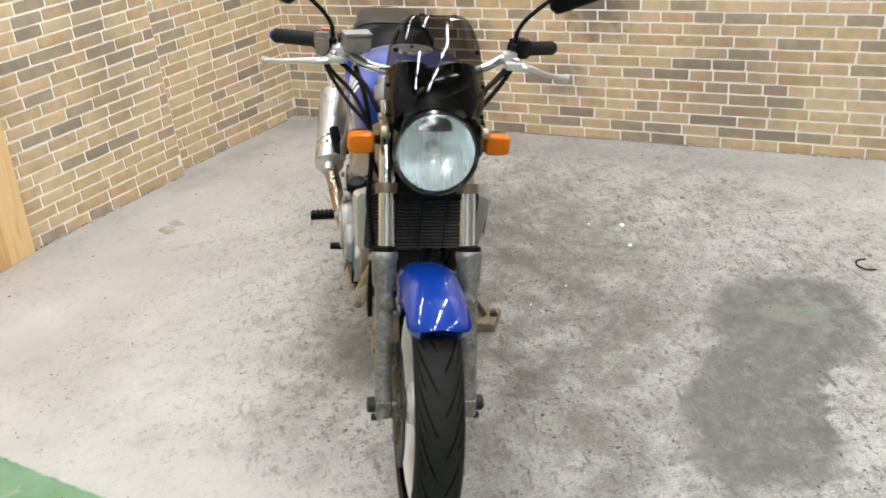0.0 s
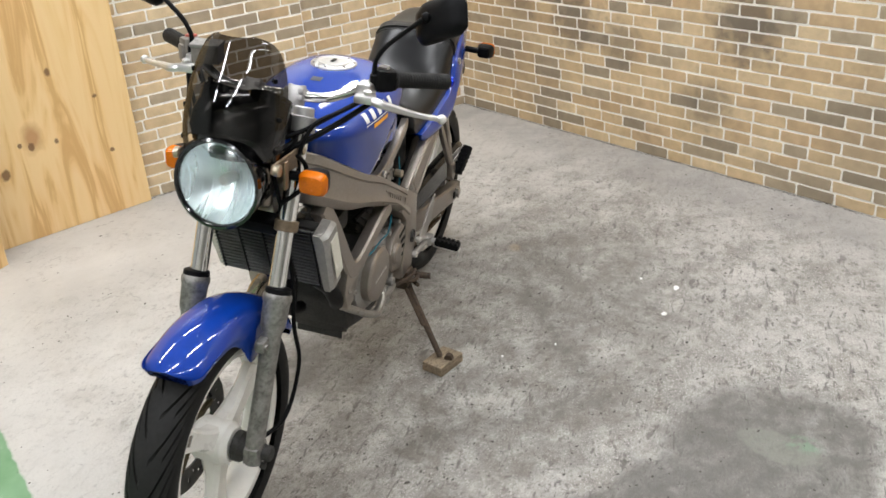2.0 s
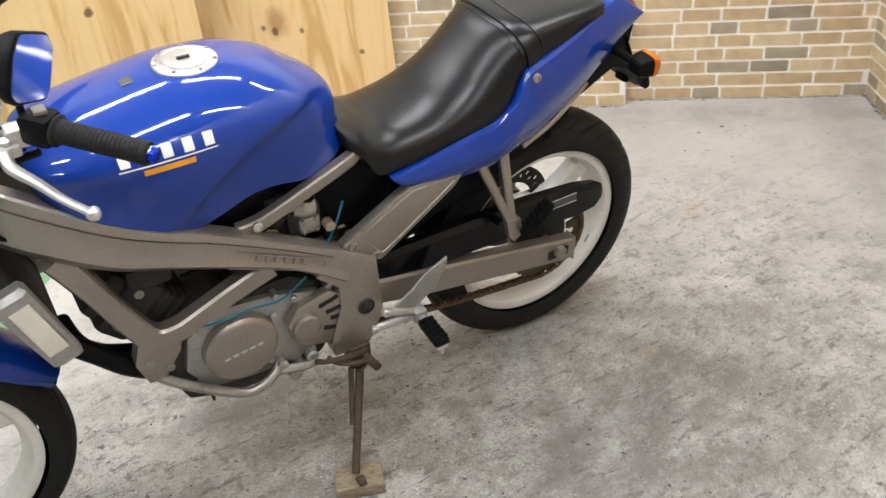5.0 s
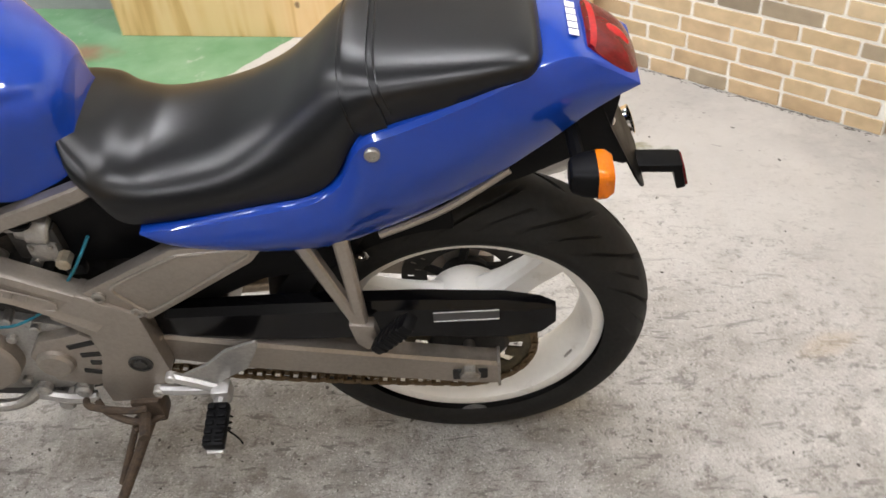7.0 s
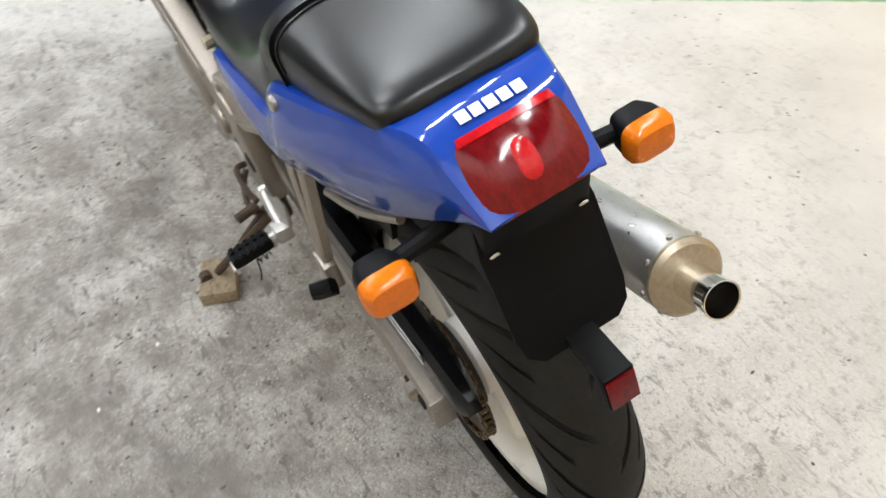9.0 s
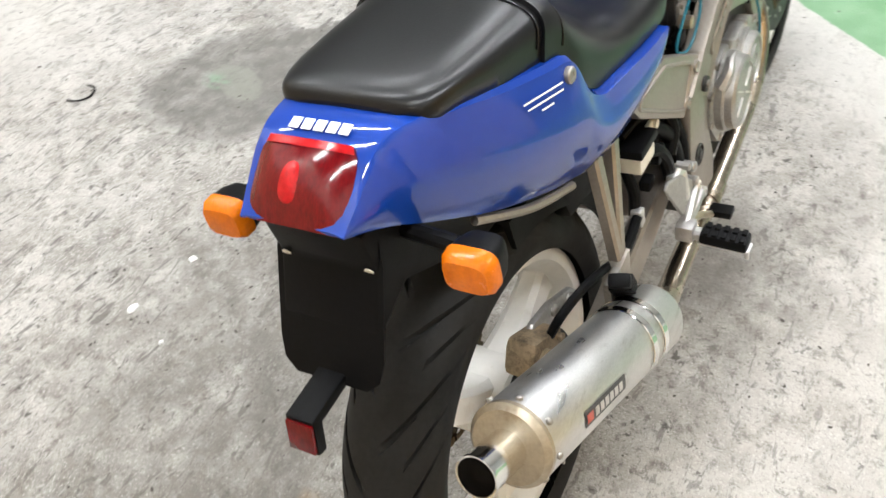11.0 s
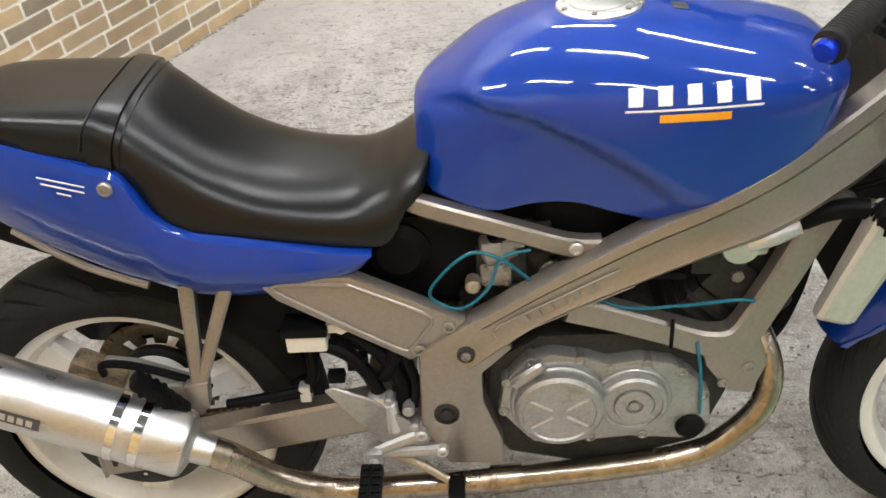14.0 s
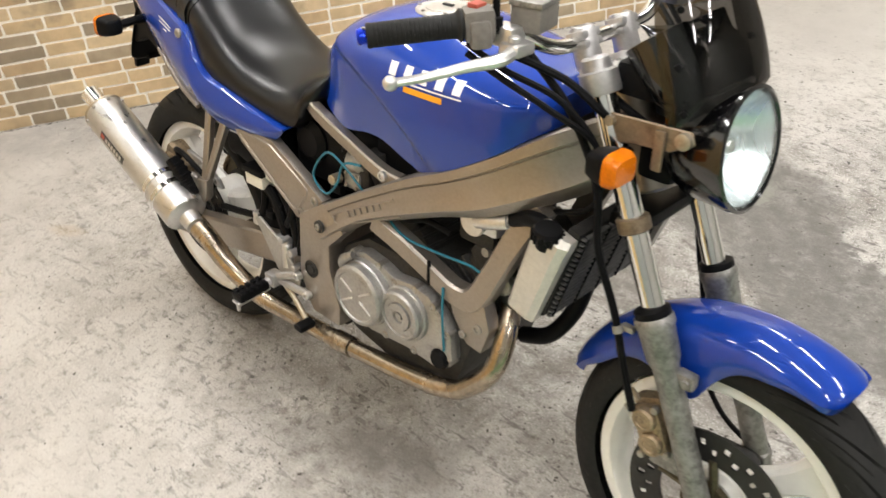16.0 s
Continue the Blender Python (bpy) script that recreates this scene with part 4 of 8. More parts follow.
# swingarm, chain, sprocket
swingarm_bm = bmesh.new()
for s in (1, -1):
    secs = []
    for x, zc, h, yo in ((0.53, 0.388, 0.05, 0.112), (0.46, 0.380, 0.066, 0.118), (0.36, 0.362, 0.070, 0.124), (0.18, 0.330, 0.068, 0.128), (0.0, 0.297, 0.064, 0.130), (-0.045, 0.290, 0.060, 0.130)):
        yi = yo - 0.03
        secs.append([(x, s * yi, zc - h / 2), (x, s * (yo - 0.004), zc - h / 2), (x, s * yo, zc - h / 2 + 0.006), (x, s * yo, zc + h / 2 - 0.006), (x, s * (yo - 0.004), zc + h / 2), (x, s * yi, zc + h / 2)])
    skin(swingarm_bm, secs)
box(swingarm_bm, (0.42, 0, 0.37), (0.07, 0.2, 0.07), 0.01)
swingarm = part("swingarm", swingarm_bm, FRAME, bike, "bronze-grey box-section swingarm")
for s in (1, -1):
    bm = bmesh.new()
    box(bm, (0.0, s * 0.131, 0.297), (0.056, 0.006, 0.024), 0.004)
    part("adjuster_slot", bm, DARKHOLE, swingarm)
    bm = bmesh.new()
    box(bm, (-0.047, s * 0.114, 0.290), (0.005, 0.034, 0.066), 0.002)
    part("end_plate", bm, STEEL, swingarm)


def sprocket():
    bm = bmesh.new()
    n = 42
    out = []
    for k in range(n * 4):
        a = 2 * math.pi * k / (n * 4)
        out.append((0.103 + (0.006 if k % 4 in (1, 2) else 0.0), a))
    for y in (0.072, 0.077):
        ring = [bm.verts.new((RA.x + q * math.cos(a), y, RA.z + q * math.sin(a))) for q, a in out]
        mid = [bm.verts.new((RA.x + 0.089 * math.cos(a), y, RA.z + 0.085 * math.sin(a))) for q, a in out]
        inn = [bm.verts.new((RA.x + 0.066 * math.cos(a), y, RA.z + 0.066 * math.sin(a))) for q, a in out]
        m_ = len(ring)
        for k in range(m_):
            j = (k + 1) % m_
            bm.faces.new((ring[k], ring[j], mid[j], mid[k]))
            if k % 14 > 5:
                bm.faces.new((mid[k], mid[j], inn[j], inn[k]))
    return part("sprocket", bm, GOLDSPROCKET, rear_rim, "worn brassy rear sprocket")


sprocket()
bm = bmesh.new()
lathe(bm, [(0, 0.07), (0.012, 0.07), (0.022, 0.06), (0.022, 0.03)], Matrix.Translation((0, 0.052, RA.z)) @ Matrix.Rotation(radians(-90), 4, "X"), 36)
part("sprocket_carrier", bm, DARKCASE, rear_rim)


def chain():
    """Side plates and rollers along the two runs and round the sprocket."""
    fr, r0, r1 = Vector((0.60, 0, 0.388)), 0.108, 0.034
    pts = []
    for k in range(40):
        pts.append(Vector((RA.x, 0, RA.z)).lerp(fr, k / 40) + Vector((0.0, 0, 0)) + Vector((-0.02, 0, 0)).lerp(Vector((0, 0, 0)), k / 40) + Vector((0, 0, r0)).lerp(Vector((0, 0, r1)), k / 40))
    for k in range(40):
        pts.append(fr.lerp(Vector((RA.x, 0, RA.z)), k / 40) + Vector((0, 0, -r1 - 0.062)).lerp(Vector((-0.01, 0, -r0 - 0.004)), k / 40) - Vector((0, 0, 0.012 * math.sin(math.pi * k / 40))))
    for k in range(1, 22):
        a = radians(-95 - 170 * k / 22)
        pts.append(Vector((RA.x + r0 * math.cos(a), 0, RA.z + r0 * math.sin(a))))
    bm = bmesh.new()
    for i in range(len(pts)):
        a, b = pts[i], pts[(i + 1) % len(pts)]
        m = axis((a + b) / 2, b)
        off = 0.0075 if i % 2 else 0.0055
        ln = (b - a).length * 1.25
        for s in (1, -1):
            mm = Matrix.Translation(m.translation + Vector((0, 0.0745 + s * off, 0))) @ Matrix.Rotation(-math.atan2((b - a).z, (b - a).x), 4, "Y")
            bmesh.ops.create_cube(bm, size=1.0, matrix=mm @ Matrix.Diagonal((ln, 0.0016, 0.0105 if i % 2 else 0.0125, 1)))
        tube(bm, [(a.x, 0.0655, a.z), (a.x, 0.0835, a.z)], 0.0042, 6, smooth=False)
    return part("drive_chain", bm, CHAIN, bike, "oily brown drive chain")


chain()
bm = bmesh.new()
secs = []
for x, zt, zb, w in ((0.50, 0.462, 0.405, 0.022), (0.43, 0.468, 0.40, 0.03), (0.25, 0.468, 0.392, 0.034), (0.07, 0.462, 0.385, 0.034), (-0.06, 0.450, 0.372, 0.032), (-0.115, 0.437, 0.376, 0.026), (-0.138, 0.424, 0.392, 0.016)):
    y, w = 0.096, w * 0.62
    secs.append([(x, y - w, zb), (x, y - w, zt - 0.014), (x, y - w * 0.5, zt), (x, y + w * 0.5, zt), (x, y + w, zt - 0.012), (x, y + w, zb), (x, y + w - 0.004, zb), (x, y - w + 0.004, zb)])
skin(bm, secs)
guard = part("chain_guard", bm, GLOSSBLACK, bike, "glossy black plastic chain guard")
bm = bmesh.new()
box(bm, (0.0, 0.1170, 0.432), (0.10, 0.0015, 0.022), 0.0005)
part("sticker", bm, GREYDECAL, guard)
for zz in (0.4425, 0.4215):
    bm = bmesh.new()
    box(bm, (0.0, 0.1180, zz), (0.10, 0.0008, 0.0012), 0)
    part("sticker_line", bm, WHITEDECAL, guard)

# rear inner fender: black shell over the front and top of the tyre
bm = bmesh.new()
secs = []
for k in range(15):
    a = radians(22 + 66 * k / 14)
    d = Vector((math.cos(a), 0, math.sin(a)))
    q = 0.33
    c_ = RA + d * q
    secs.append([c_ + d * o + Vector((0, y, 0)) for y, o in ((-0.085, -0.04), (-0.08, 0.0), (0, 0.014), (0.08, 0.0), (0.085, -0.04), (0.078, -0.04), (0.07, -0.006), (0, 0.008), (-0.07, -0.006), (-0.078, -0.04))])
skin(bm, secs)
part("rear_mudguard", bm, BLACK, bike)
bm = bmesh.new()
prism(bm, [(0.47, 0.47), (0.36, 0.62), (0.20, 0.61), (0.13, 0.60), (0.16, 0.52), (0.30, 0.50), (0.42, 0.44)], -0.085, 0.085, 0.01)
part("battery_box", bm, BLACK, bike)
bm = bmesh.new()
lathe(bm, [(0, 0.010), (0.004, 0.010), (0.004, 0.006), (0.002, 0.006)], axis((0.145, 0.092, 0.555), (0.145, 1, 0.555)), 20)
part("helmet_lock", bm, CHROME, bike)

# ---- main frame ----
SPAR = [  # top x, top z, bottom x, bottom z, outer y, thickness
    (1.135, 0.885, 1.150, 0.800, 0.060, 0.03),
    (1.100, 0.868, 1.115, 0.757, 0.090, 0.04),
    (1.060, 0.848, 1.058, 0.722, 0.118, 0.045),
    (0.960, 0.784, 0.960, 0.673, 0.146, 0.045),
    (0.880, 0.737, 0.866, 0.640, 0.153, 0.042),
    (0.790, 0.693, 0.764, 0.595, 0.152, 0.04),
    (0.660, 0.617, 0.668, 0.550, 0.149, 0.038),
    (0.560, 0.556, 0.604, 0.503, 0.148, 0.036),
    (0.500, 0.520, 0.560, 0.465, 0.148, 0.036),
]
for s in (1, -1):
    bm = bmesh.new()
    secs = []
    for tx, tz, bx, bz, yo, th in smoothed(SPAR, 4):
        ring = []
        for f, o in ((0.0, -th), (0.0, -0.010), (0.03, -0.004), (0.205, -0.0015), (0.22, -0.0055), (0.24, -0.0060), (0.255, -0.0030), (0.50, -0.0035), (0.75, 0.0015), (0.79, 0.0030), (0.815, 0.0020), (0.98, -0.0140), (1.0, -0.020), (1.0, -th)):
            ring.append((tx + (bx - tx) * f, s * (yo + o), tz + (bz - tz) * f))
        secs.append(ring)
    skin(bm, secs)
    spar = part("frame_spar", bm, FRAME, bike, "bronze-grey cast alloy frame spar", 24)
    # raised outline and lettering-like bars cast on the spar
    bm = bmesh.new()
    tube(bm, [(0.755, s * 0.1505, 0.638), (0.70, s * 0.150, 0.608), (0.60, s * 0.1475, 0.553), (0.588, s * 0.147, 0.536), (0.606, s * 0.147, 0.530), (0.70, s * 0.1497, 0.575), (0.775, s * 0.152, 0.612)], 0.0016, 6, 6)
    part("cast_outline", bm, FRAME, spar)
    for k in range(6):
        bm = bmesh.new()
        x0 = 0.628 + 0.0175 * k
        z0 = 0.5605 + 0.0098 * k
        m = Matrix.Translation((x0, s * (0.1480 + 0.0004 * k), z0)) @ Matrix.Rotation(radians(-28), 4, "Y")
        box(bm, (0, 0, 0), (0.0115, 0.0028, 0.014), 0.0012, m)
        part("cast_bar", bm, FRAME, spar)
    bm = bmesh.new()
    prism(bm, [(0.478, 0.505), (0.555, 0.556), (0.612, 0.508), (0.566, 0.462), (0.566, 0.41), (0.592, 0.33), (0.590, 0.282), (0.506, 0.284), (0.470, 0.36)], s * 0.108, s * 0.1465, 0.006, 2)
    plate = part("pivot_plate", bm, FRAME, bike, "bronze-grey swingarm pivot plate")
    bm = bmesh.new()
    lathe(bm, [(0, 0.019), (0.003, 0.019), (0.004, 0.016), (0.001, 0.0155), (0.001, 0.010), (0.005, 0.009), (0.005, 0.004)], axis((0.510, s * 0.146, 0.388), (0.510, s, 0.388)), 28)
    part("pivot_bolt", bm, DARKCASE, plate)
    if s < 0:
        bolt((0.545, s * 0.1505, 0.502), s, 0.013, DARKCASE, 0.002, plate)
        bolt((0.545, s * 0.1525, 0.502), s, 0.007, STEEL, 0.004, plate)
    # engine hanger: lower cradle tube from the spar forward and up again
    bm = bmesh.new()
    secs = []
    for x, z, h, yo in smoothed([(0.690, 0.565, 0.042, 0.143), (0.76, 0.540, 0.040, 0.14), (0.83, 0.512, 0.038, 0.138), (0.885, 0.490, 0.042, 0.136), (0.930, 0.497, 0.046, 0.134), (0.965, 0.560, 0.044, 0.130), (1.0, 0.635, 0.044, 0.124), (1.04, 0.715, 0.05, 0.112)], 4):
        secs.append((x, z, h, yo))
    rings = []
    for i, (x, z, h, yo) in enumerate(secs):
        a, b = secs[max(i - 1, 0)], secs[min(i + 1, len(secs) - 1)]
        d = Vector((b[0] - a[0], 0, b[1] - a[1])).normalized()
        nrm = Vector((-d.z, 0, d.x))
        p = Vector((x, 0, z))
        rings.append([p + nrm * (h / 2 * f) + Vector((0, s * (yo + o), 0)) for f, o in ((-1, -0.03), (-1, -0.006), (-0.8, 0.0), (0.8, 0.0), (1, -0.006), (1, -0.03))])
    skin(bm, rings)
    part("cradle_tube", bm, FRAME, bike)
    bm = bmesh.new()
    prism(bm, [(0.875, 0.490), (0.955, 0.505), (0.972, 0.45), (0.955, 0.395), (0.92, 0.40), (0.885, 0.45)], s * 0.10, s * 0.131, 0.004)
    tab = part("engine_hanger", bm, FRAME, bike)
    bolt((0.946, s * 0.131, 0.445), s, 0.010, STEEL, 0.004, tab)
    bolt((0.912, s * 0.131, 0.418), s, 0.008, STEEL, 0.004, tab)
    # rear subframe strut with its recessed face
    bm = bmesh.new()
    prism(bm, [(0.548, 0.553), (0.395, 0.636), (0.26, 0.640), (0.29, 0.602), (0.466, 0.487), (0.484, 0.500)], s * 0.115, s * 0.140, 0.004)
    strut = part("subframe_strut", bm, FRAME, bike, "bronze-grey bolted subframe strut")
    bm = bmesh.new()
    tube(bm, [(0.390, s * 0.1400, 0.624), (0.30, s * 0.1400, 0.628), (0.290, s * 0.1400, 0.620), (0.31, s * 0.1400, 0.604), (0.445, s * 0.1400, 0.514), (0.47, s * 0.1400, 0.513), (0.487, s * 0.1400, 0.535), (0.500, s * 0.1400, 0.556), (0.485, s * 0.1400, 0.574), (0.390, s * 0.1400, 0.624)], 0.0034, 8, 5)
    part("cast_outline", bm, FRAME, strut)
    bolt((0.524, s * 0.140, 0.546), s, 0.010, STEEL, 0.005, strut)
    bolt((0.479, s * 0.140, 0.507), s, 0.010, STEEL, 0.005, strut)
    # upper subframe rail
    bm = bmesh.new()
    rings = []
    rail = smoothed([(0.735, 0.648, 0.030, 0.118), (0.69, 0.655, 0.030, 0.122), (0.60, 0.690, 0.028, 0.124), (0.50, 0.722, 0.028, 0.116), (0.46, 0.735, 0.026, 0.100)], 3)
    for x, z, h, yo in rail:
        rings.append([(x, s * (yo - 0.02), z - h / 2), (x, s * (yo - 0.003), z - h / 2), (x, s * yo, z - h / 2 + 0.004), (x, s * yo, z + h / 2 - 0.004), (x, s * (yo - 0.003), z + h / 2), (x, s * (yo - 0.02), z + h / 2)])
    skin(bm, rings)
    rl = part("subframe_rail", bm, FRAME, bike)
    bolt((0.700, s * 0.122, 0.656), s, 0.010, ALLOY, 0.006, rl)
    bm = bmesh.new()
    lathe(bm, [(0, 0.0175), (0.005, 0.0175)], axis((0.60, s * 0.108, 0.672), (0.594, s * 0.108, 0.69)), 12)
    part("cable_tie", bm, BLACK, rl)
# steering head
bm = bmesh.new()
hd = Vector((-0.43, 0, 1)).normalized()
lathe(bm, [(-0.005, 0.036), (0.0, 0.04), (0.17, 0.04), (0.175, 0.036)], axis((1.175, 0, 0.765), Vector((1.175, 0, 0.765)) + hd), 28)
part("steering_head", bm, FRAME, bike)
bm = bmesh.new()
box(bm, (0.62, 0, 0.345), (0.05, 0.2, 0.04), 0.01)
box(bm, (0.54, 0, 0.27), (0.06, 0.22, 0.03), 0.008)
part("frame_cross_member", bm, DARKCASE, bike)

# ---- engine ----
bm = bmesh.new()
prism(bm, [(0.565, 0.33), (0.575, 0.46), (0.65, 0.505), (0.80, 0.505), (0.895, 0.465), (0.925, 0.39), (0.89, 0.29), (0.80, 0.262), (0.70, 0.25), (0.60, 0.275)], -0.118, 0.108, 0.012)
engine = part("crankcase", bm, DARKCASE, bike, "dark alloy twin-cylinder engine with grimy patches")
bm = bmesh.new()
prism(bm, [(0.68, 0.275), (0.86, 0.29), (0.84, 0.235), (0.80, 0.222), (0.70, 0.228)], -0.075, 0.07, 0.01)
for k in range(5):
    box(bm, (0.70 + 0.034 * k, 0, 0.226), (0.006, 0.13, 0.02), 0.002)
prism(bm, [(0.80, 0.25), (0.84, 0.25), (0.822, 0.205), (0.812, 0.205)], 0.02, 0.05, 0.003)
part("oil_pan", bm, DARKCASE, engine)


def cylinder(base, ang, name):
    """A finned barrel and head leaning by ang from upright towards the front."""
    bm = bmesh.new()
    m = Matrix.Translation(base) @ Matrix.Rotation(radians(ang), 4, "Y")
    box(bm, (0, 0, 0.05), (0.11, 0.15, 0.10), 0.012, m)
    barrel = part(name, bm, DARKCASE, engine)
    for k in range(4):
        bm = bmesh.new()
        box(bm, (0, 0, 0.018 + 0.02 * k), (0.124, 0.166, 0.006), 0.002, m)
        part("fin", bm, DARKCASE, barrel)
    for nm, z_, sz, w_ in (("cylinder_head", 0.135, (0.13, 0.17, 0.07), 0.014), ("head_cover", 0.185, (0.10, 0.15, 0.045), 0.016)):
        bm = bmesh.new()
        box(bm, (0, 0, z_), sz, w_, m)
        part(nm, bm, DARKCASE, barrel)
    for s in (1, -1):
        bm = bmesh.new()
        lathe(bm, [(0, 0.022), (0.012, 0.022), (0.014, 0.018)], m @ Matrix.Translation((0.02, s * 0.084, 0.14)) @ Matrix.Rotation(radians(-90 * s), 4, "X"), 20)
        part("cam_plug", bm, STEEL, barrel)
        bm = bmesh.new()
        lathe(bm, [(0, 0.009), (0.012, 0.009)], m @ Matrix.Translation((-0.04, s * 0.084, 0.15)) @ Matrix.Rotation(radians(-90 * s), 4, "X"), 8)
        part("head_bolt", bm, STEEL, barrel)
    return barrel


cylinder((0.855, 0, 0.44), 42, "front_cylinder")
cylinder((0.735, 0, 0.47), -34, "rear_cylinder")
bm = bmesh.new()
box(bm, (0.76, 0, 0.675), (0.24, 0.17, 0.10), 0.02)
airbox = part("airbox", bm, BLACK, bike)
bm = bmesh.new()
box(bm, (0.60, 0, 0.70), (0.18, 0.15, 0.08), 0.02)
part("airbox_lid", bm, BLACK, airbox)
bm = bmesh.new()
lathe(bm, [(0, 0.045), (0.06, 0.045), (0.07, 0.03)], axis((0.46, -0.03, 0.64), (0.46, -1, 0.64)), 24)
part("reservoir", bm, BLACK, bike)
bm = bmesh.new()
box(bm, (0.49, 0, 0.625), (0.18, 0.17, 0.14), 0.02)
part("electrics_box", bm, BLACK, bike)
for y in (-0.06, 0.06):
    bm = bmesh.new()
    lathe(bm, [(0, 0.03), (0.05, 0.03), (0.05, 0.022), (0.08, 0.022)], axis((0.66, y, 0.60), (0.64, y * 1.6, 0.72)), 18)
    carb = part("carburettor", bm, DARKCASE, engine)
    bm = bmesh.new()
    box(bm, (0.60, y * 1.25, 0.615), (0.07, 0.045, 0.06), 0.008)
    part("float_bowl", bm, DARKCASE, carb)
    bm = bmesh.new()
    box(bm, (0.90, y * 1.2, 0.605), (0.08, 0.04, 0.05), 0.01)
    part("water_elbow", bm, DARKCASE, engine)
    bm = bmesh.new()
    lathe(bm, [(0, 0.011), (0.02, 0.011), (0.022, 0.008)], axis((0.56, y * 1.75, 0.60), (0.56, y * 4, 0.60)), 8)
    part("adjuster_screw", bm, BRASSY, carb)


for s in (1, -1):
    bm = bmesh.new()
    lathe(bm, [(0, 0.020), (0.004, 0.024), (0.030, 0.025), (0.034, 0.022), (0.046, 0.021), (0.048, 0.017)], axis((0.575, s * 0.082, 0.632), (0.640, s * 0.082, 0.650)), 22)
    box(bm, (0.592, s * 0.086, 0.602), (0.044, 0.034, 0.036), 0.006)
    box(bm, (0.618, s * 0.096, 0.655), (0.030, 0.012, 0.020), 0.004)
    body = part("carburettor_body", bm, CASE, engine, "grimy silver carburettor body")
    for x, z in ((0.578, 0.615), (0.606, 0.615), (0.578, 0.590), (0.606, 0.590), (0.612, 0.662)):
        bm = bmesh.new()
        lathe(bm, [(-0.004, 0.004), (0.003, 0.004), (0.004, 0.002)], axis((x, s * 0.103, z), (x, s, z)), 8)
        part("body_screw", bm, STEEL, body)
    bm = bmesh.new()
    tube(bm, [(0.64, s * 0.085, 0.665), (0.68, s * 0.105, 0.640), (0.73, s * 0.108, 0.622), (0.79, s * 0.100, 0.628), (0.84, s * 0.095, 0.645)], 0.0085, 10)
    tube(bm, [(0.70, s * 0.095, 0.600), (0.75, s * 0.112, 0.585), (0.80, s * 0.112, 0.600), (0.85, s * 0.102, 0.590)], 0.0065, 8)
    part("breather_hose", bm, BLACK, engine)
    for c_, d_ in (((0.80, s * 0.108, 0.655), (0.045, 0.018, 0.024)), ((0.555, s * 0.105, 0.575), (0.030, 0.016, 0.022))):
        bm = bmesh.new()
        box(bm, c_, d_, 0.004)
        part("wiring_plug", bm, BLACK, bike)


def round_cover(name, c, s, prof, m_, seg=44, label=""):
    bm = bmesh.new()
    lathe(bm, prof, axis(c, Vector(c) + Vector((0, s, 0))), seg)
    return part(name, bm, m_, engine, label)


# right side: clutch cover with a cross of ribs, and crank cover
bm = bmesh.new()
prism(bm, [(0.588, 0.385), (0.596, 0.440), (0.625, 0.476), (0.665, 0.490), (0.715, 0.480), (0.745, 0.468), (0.790, 0.474), (0.835, 0.466), (0.868, 0.440), (0.892, 0.405), (0.898, 0.352), (0.86, 0.318), (0.78, 0.326), (0.735, 0.322), (0.68, 0.318), (0.63, 0.328)], -0.142, -0.112, 0.005)
case_r = part("side_case", bm, CASE, engine)
cl = round_cover("clutch_cover", (0.674, -0.135, 0.408), -1, [(0, 0.070), (0.020, 0.070), (0.023, 0.068), (0.023, 0.0655), (0.036, 0.064), (0.0405, 0.059), (0.0415, 0.053), (0.0385, 0.051), (0.0385, 0.004)], CASE, label="scuffed alloy clutch cover")
for a in (32, 148, 212, 328):
    bm = bmesh.new()
    m = Matrix.Translation((0.674, -0.1745, 0.408)) @ Matrix.Rotation(radians(a), 4, "Y") @ Matrix.Translation((0.030, 0, 0))
    box(bm, (0, 0, 0), (0.036, 0.004, 0.0035), 0.001, m)
    part("cover_rib", bm, ALLOY, cl)
cr = round_cover("crank_cover", (0.781, -0.135, 0.408), -1, [(0, 0.056), (0.014, 0.056), (0.016, 0.054), (0.016, 0.051), (0.026, 0.0495), (0.030, 0.046), (0.0305, 0.041), (0.0275, 0.040), (0.0275, 0.030), (0.025, 0.0295), (0.025, 0.0285), (0.031, 0.0275), (0.031, 0.013), (0.026, 0.012), (0.026, 0.008), (0.030, 0.007), (0.030, 0.003)], CASE, label="alloy crank end cover")
for x, z in ((0.601, 0.440), (0.636, 0.477), (0.706, 0.477), (0.748, 0.459), (0.800, 0.466), (0.848, 0.450), (0.884, 0.405), (0.888, 0.347), (0.80, 0.330), (0.722, 0.327), (0.642, 0.331), (0.595, 0.385)):
    bm = bmesh.new()
    lathe(bm, [(-0.02, 0.0085), (0.003, 0.0085), (0.004, 0.006), (0.001, 0.004)], axis((x, -0.14, z), (x, -1, z)), 10)
    part("case_bolt", bm, STEEL, case_r)
bm = bmesh.new()
tube(bm, [(0.616, -0.150, 0.448), (0.630, -0.160, 0.470), (0.652, -0.158, 0.486)], [0.012, 0.010, 0.007], 8)
part("clutch_arm", bm, CASE, engine)
bm = bmesh.new()
lathe(bm, [(0, 0.022), (0.03, 0.022), (0.035, 0.017)], axis((0.868, -0.115, 0.345), (0.868, -1, 0.345)), 16)
part("oil_filler_cap", bm, BLACK, engine)
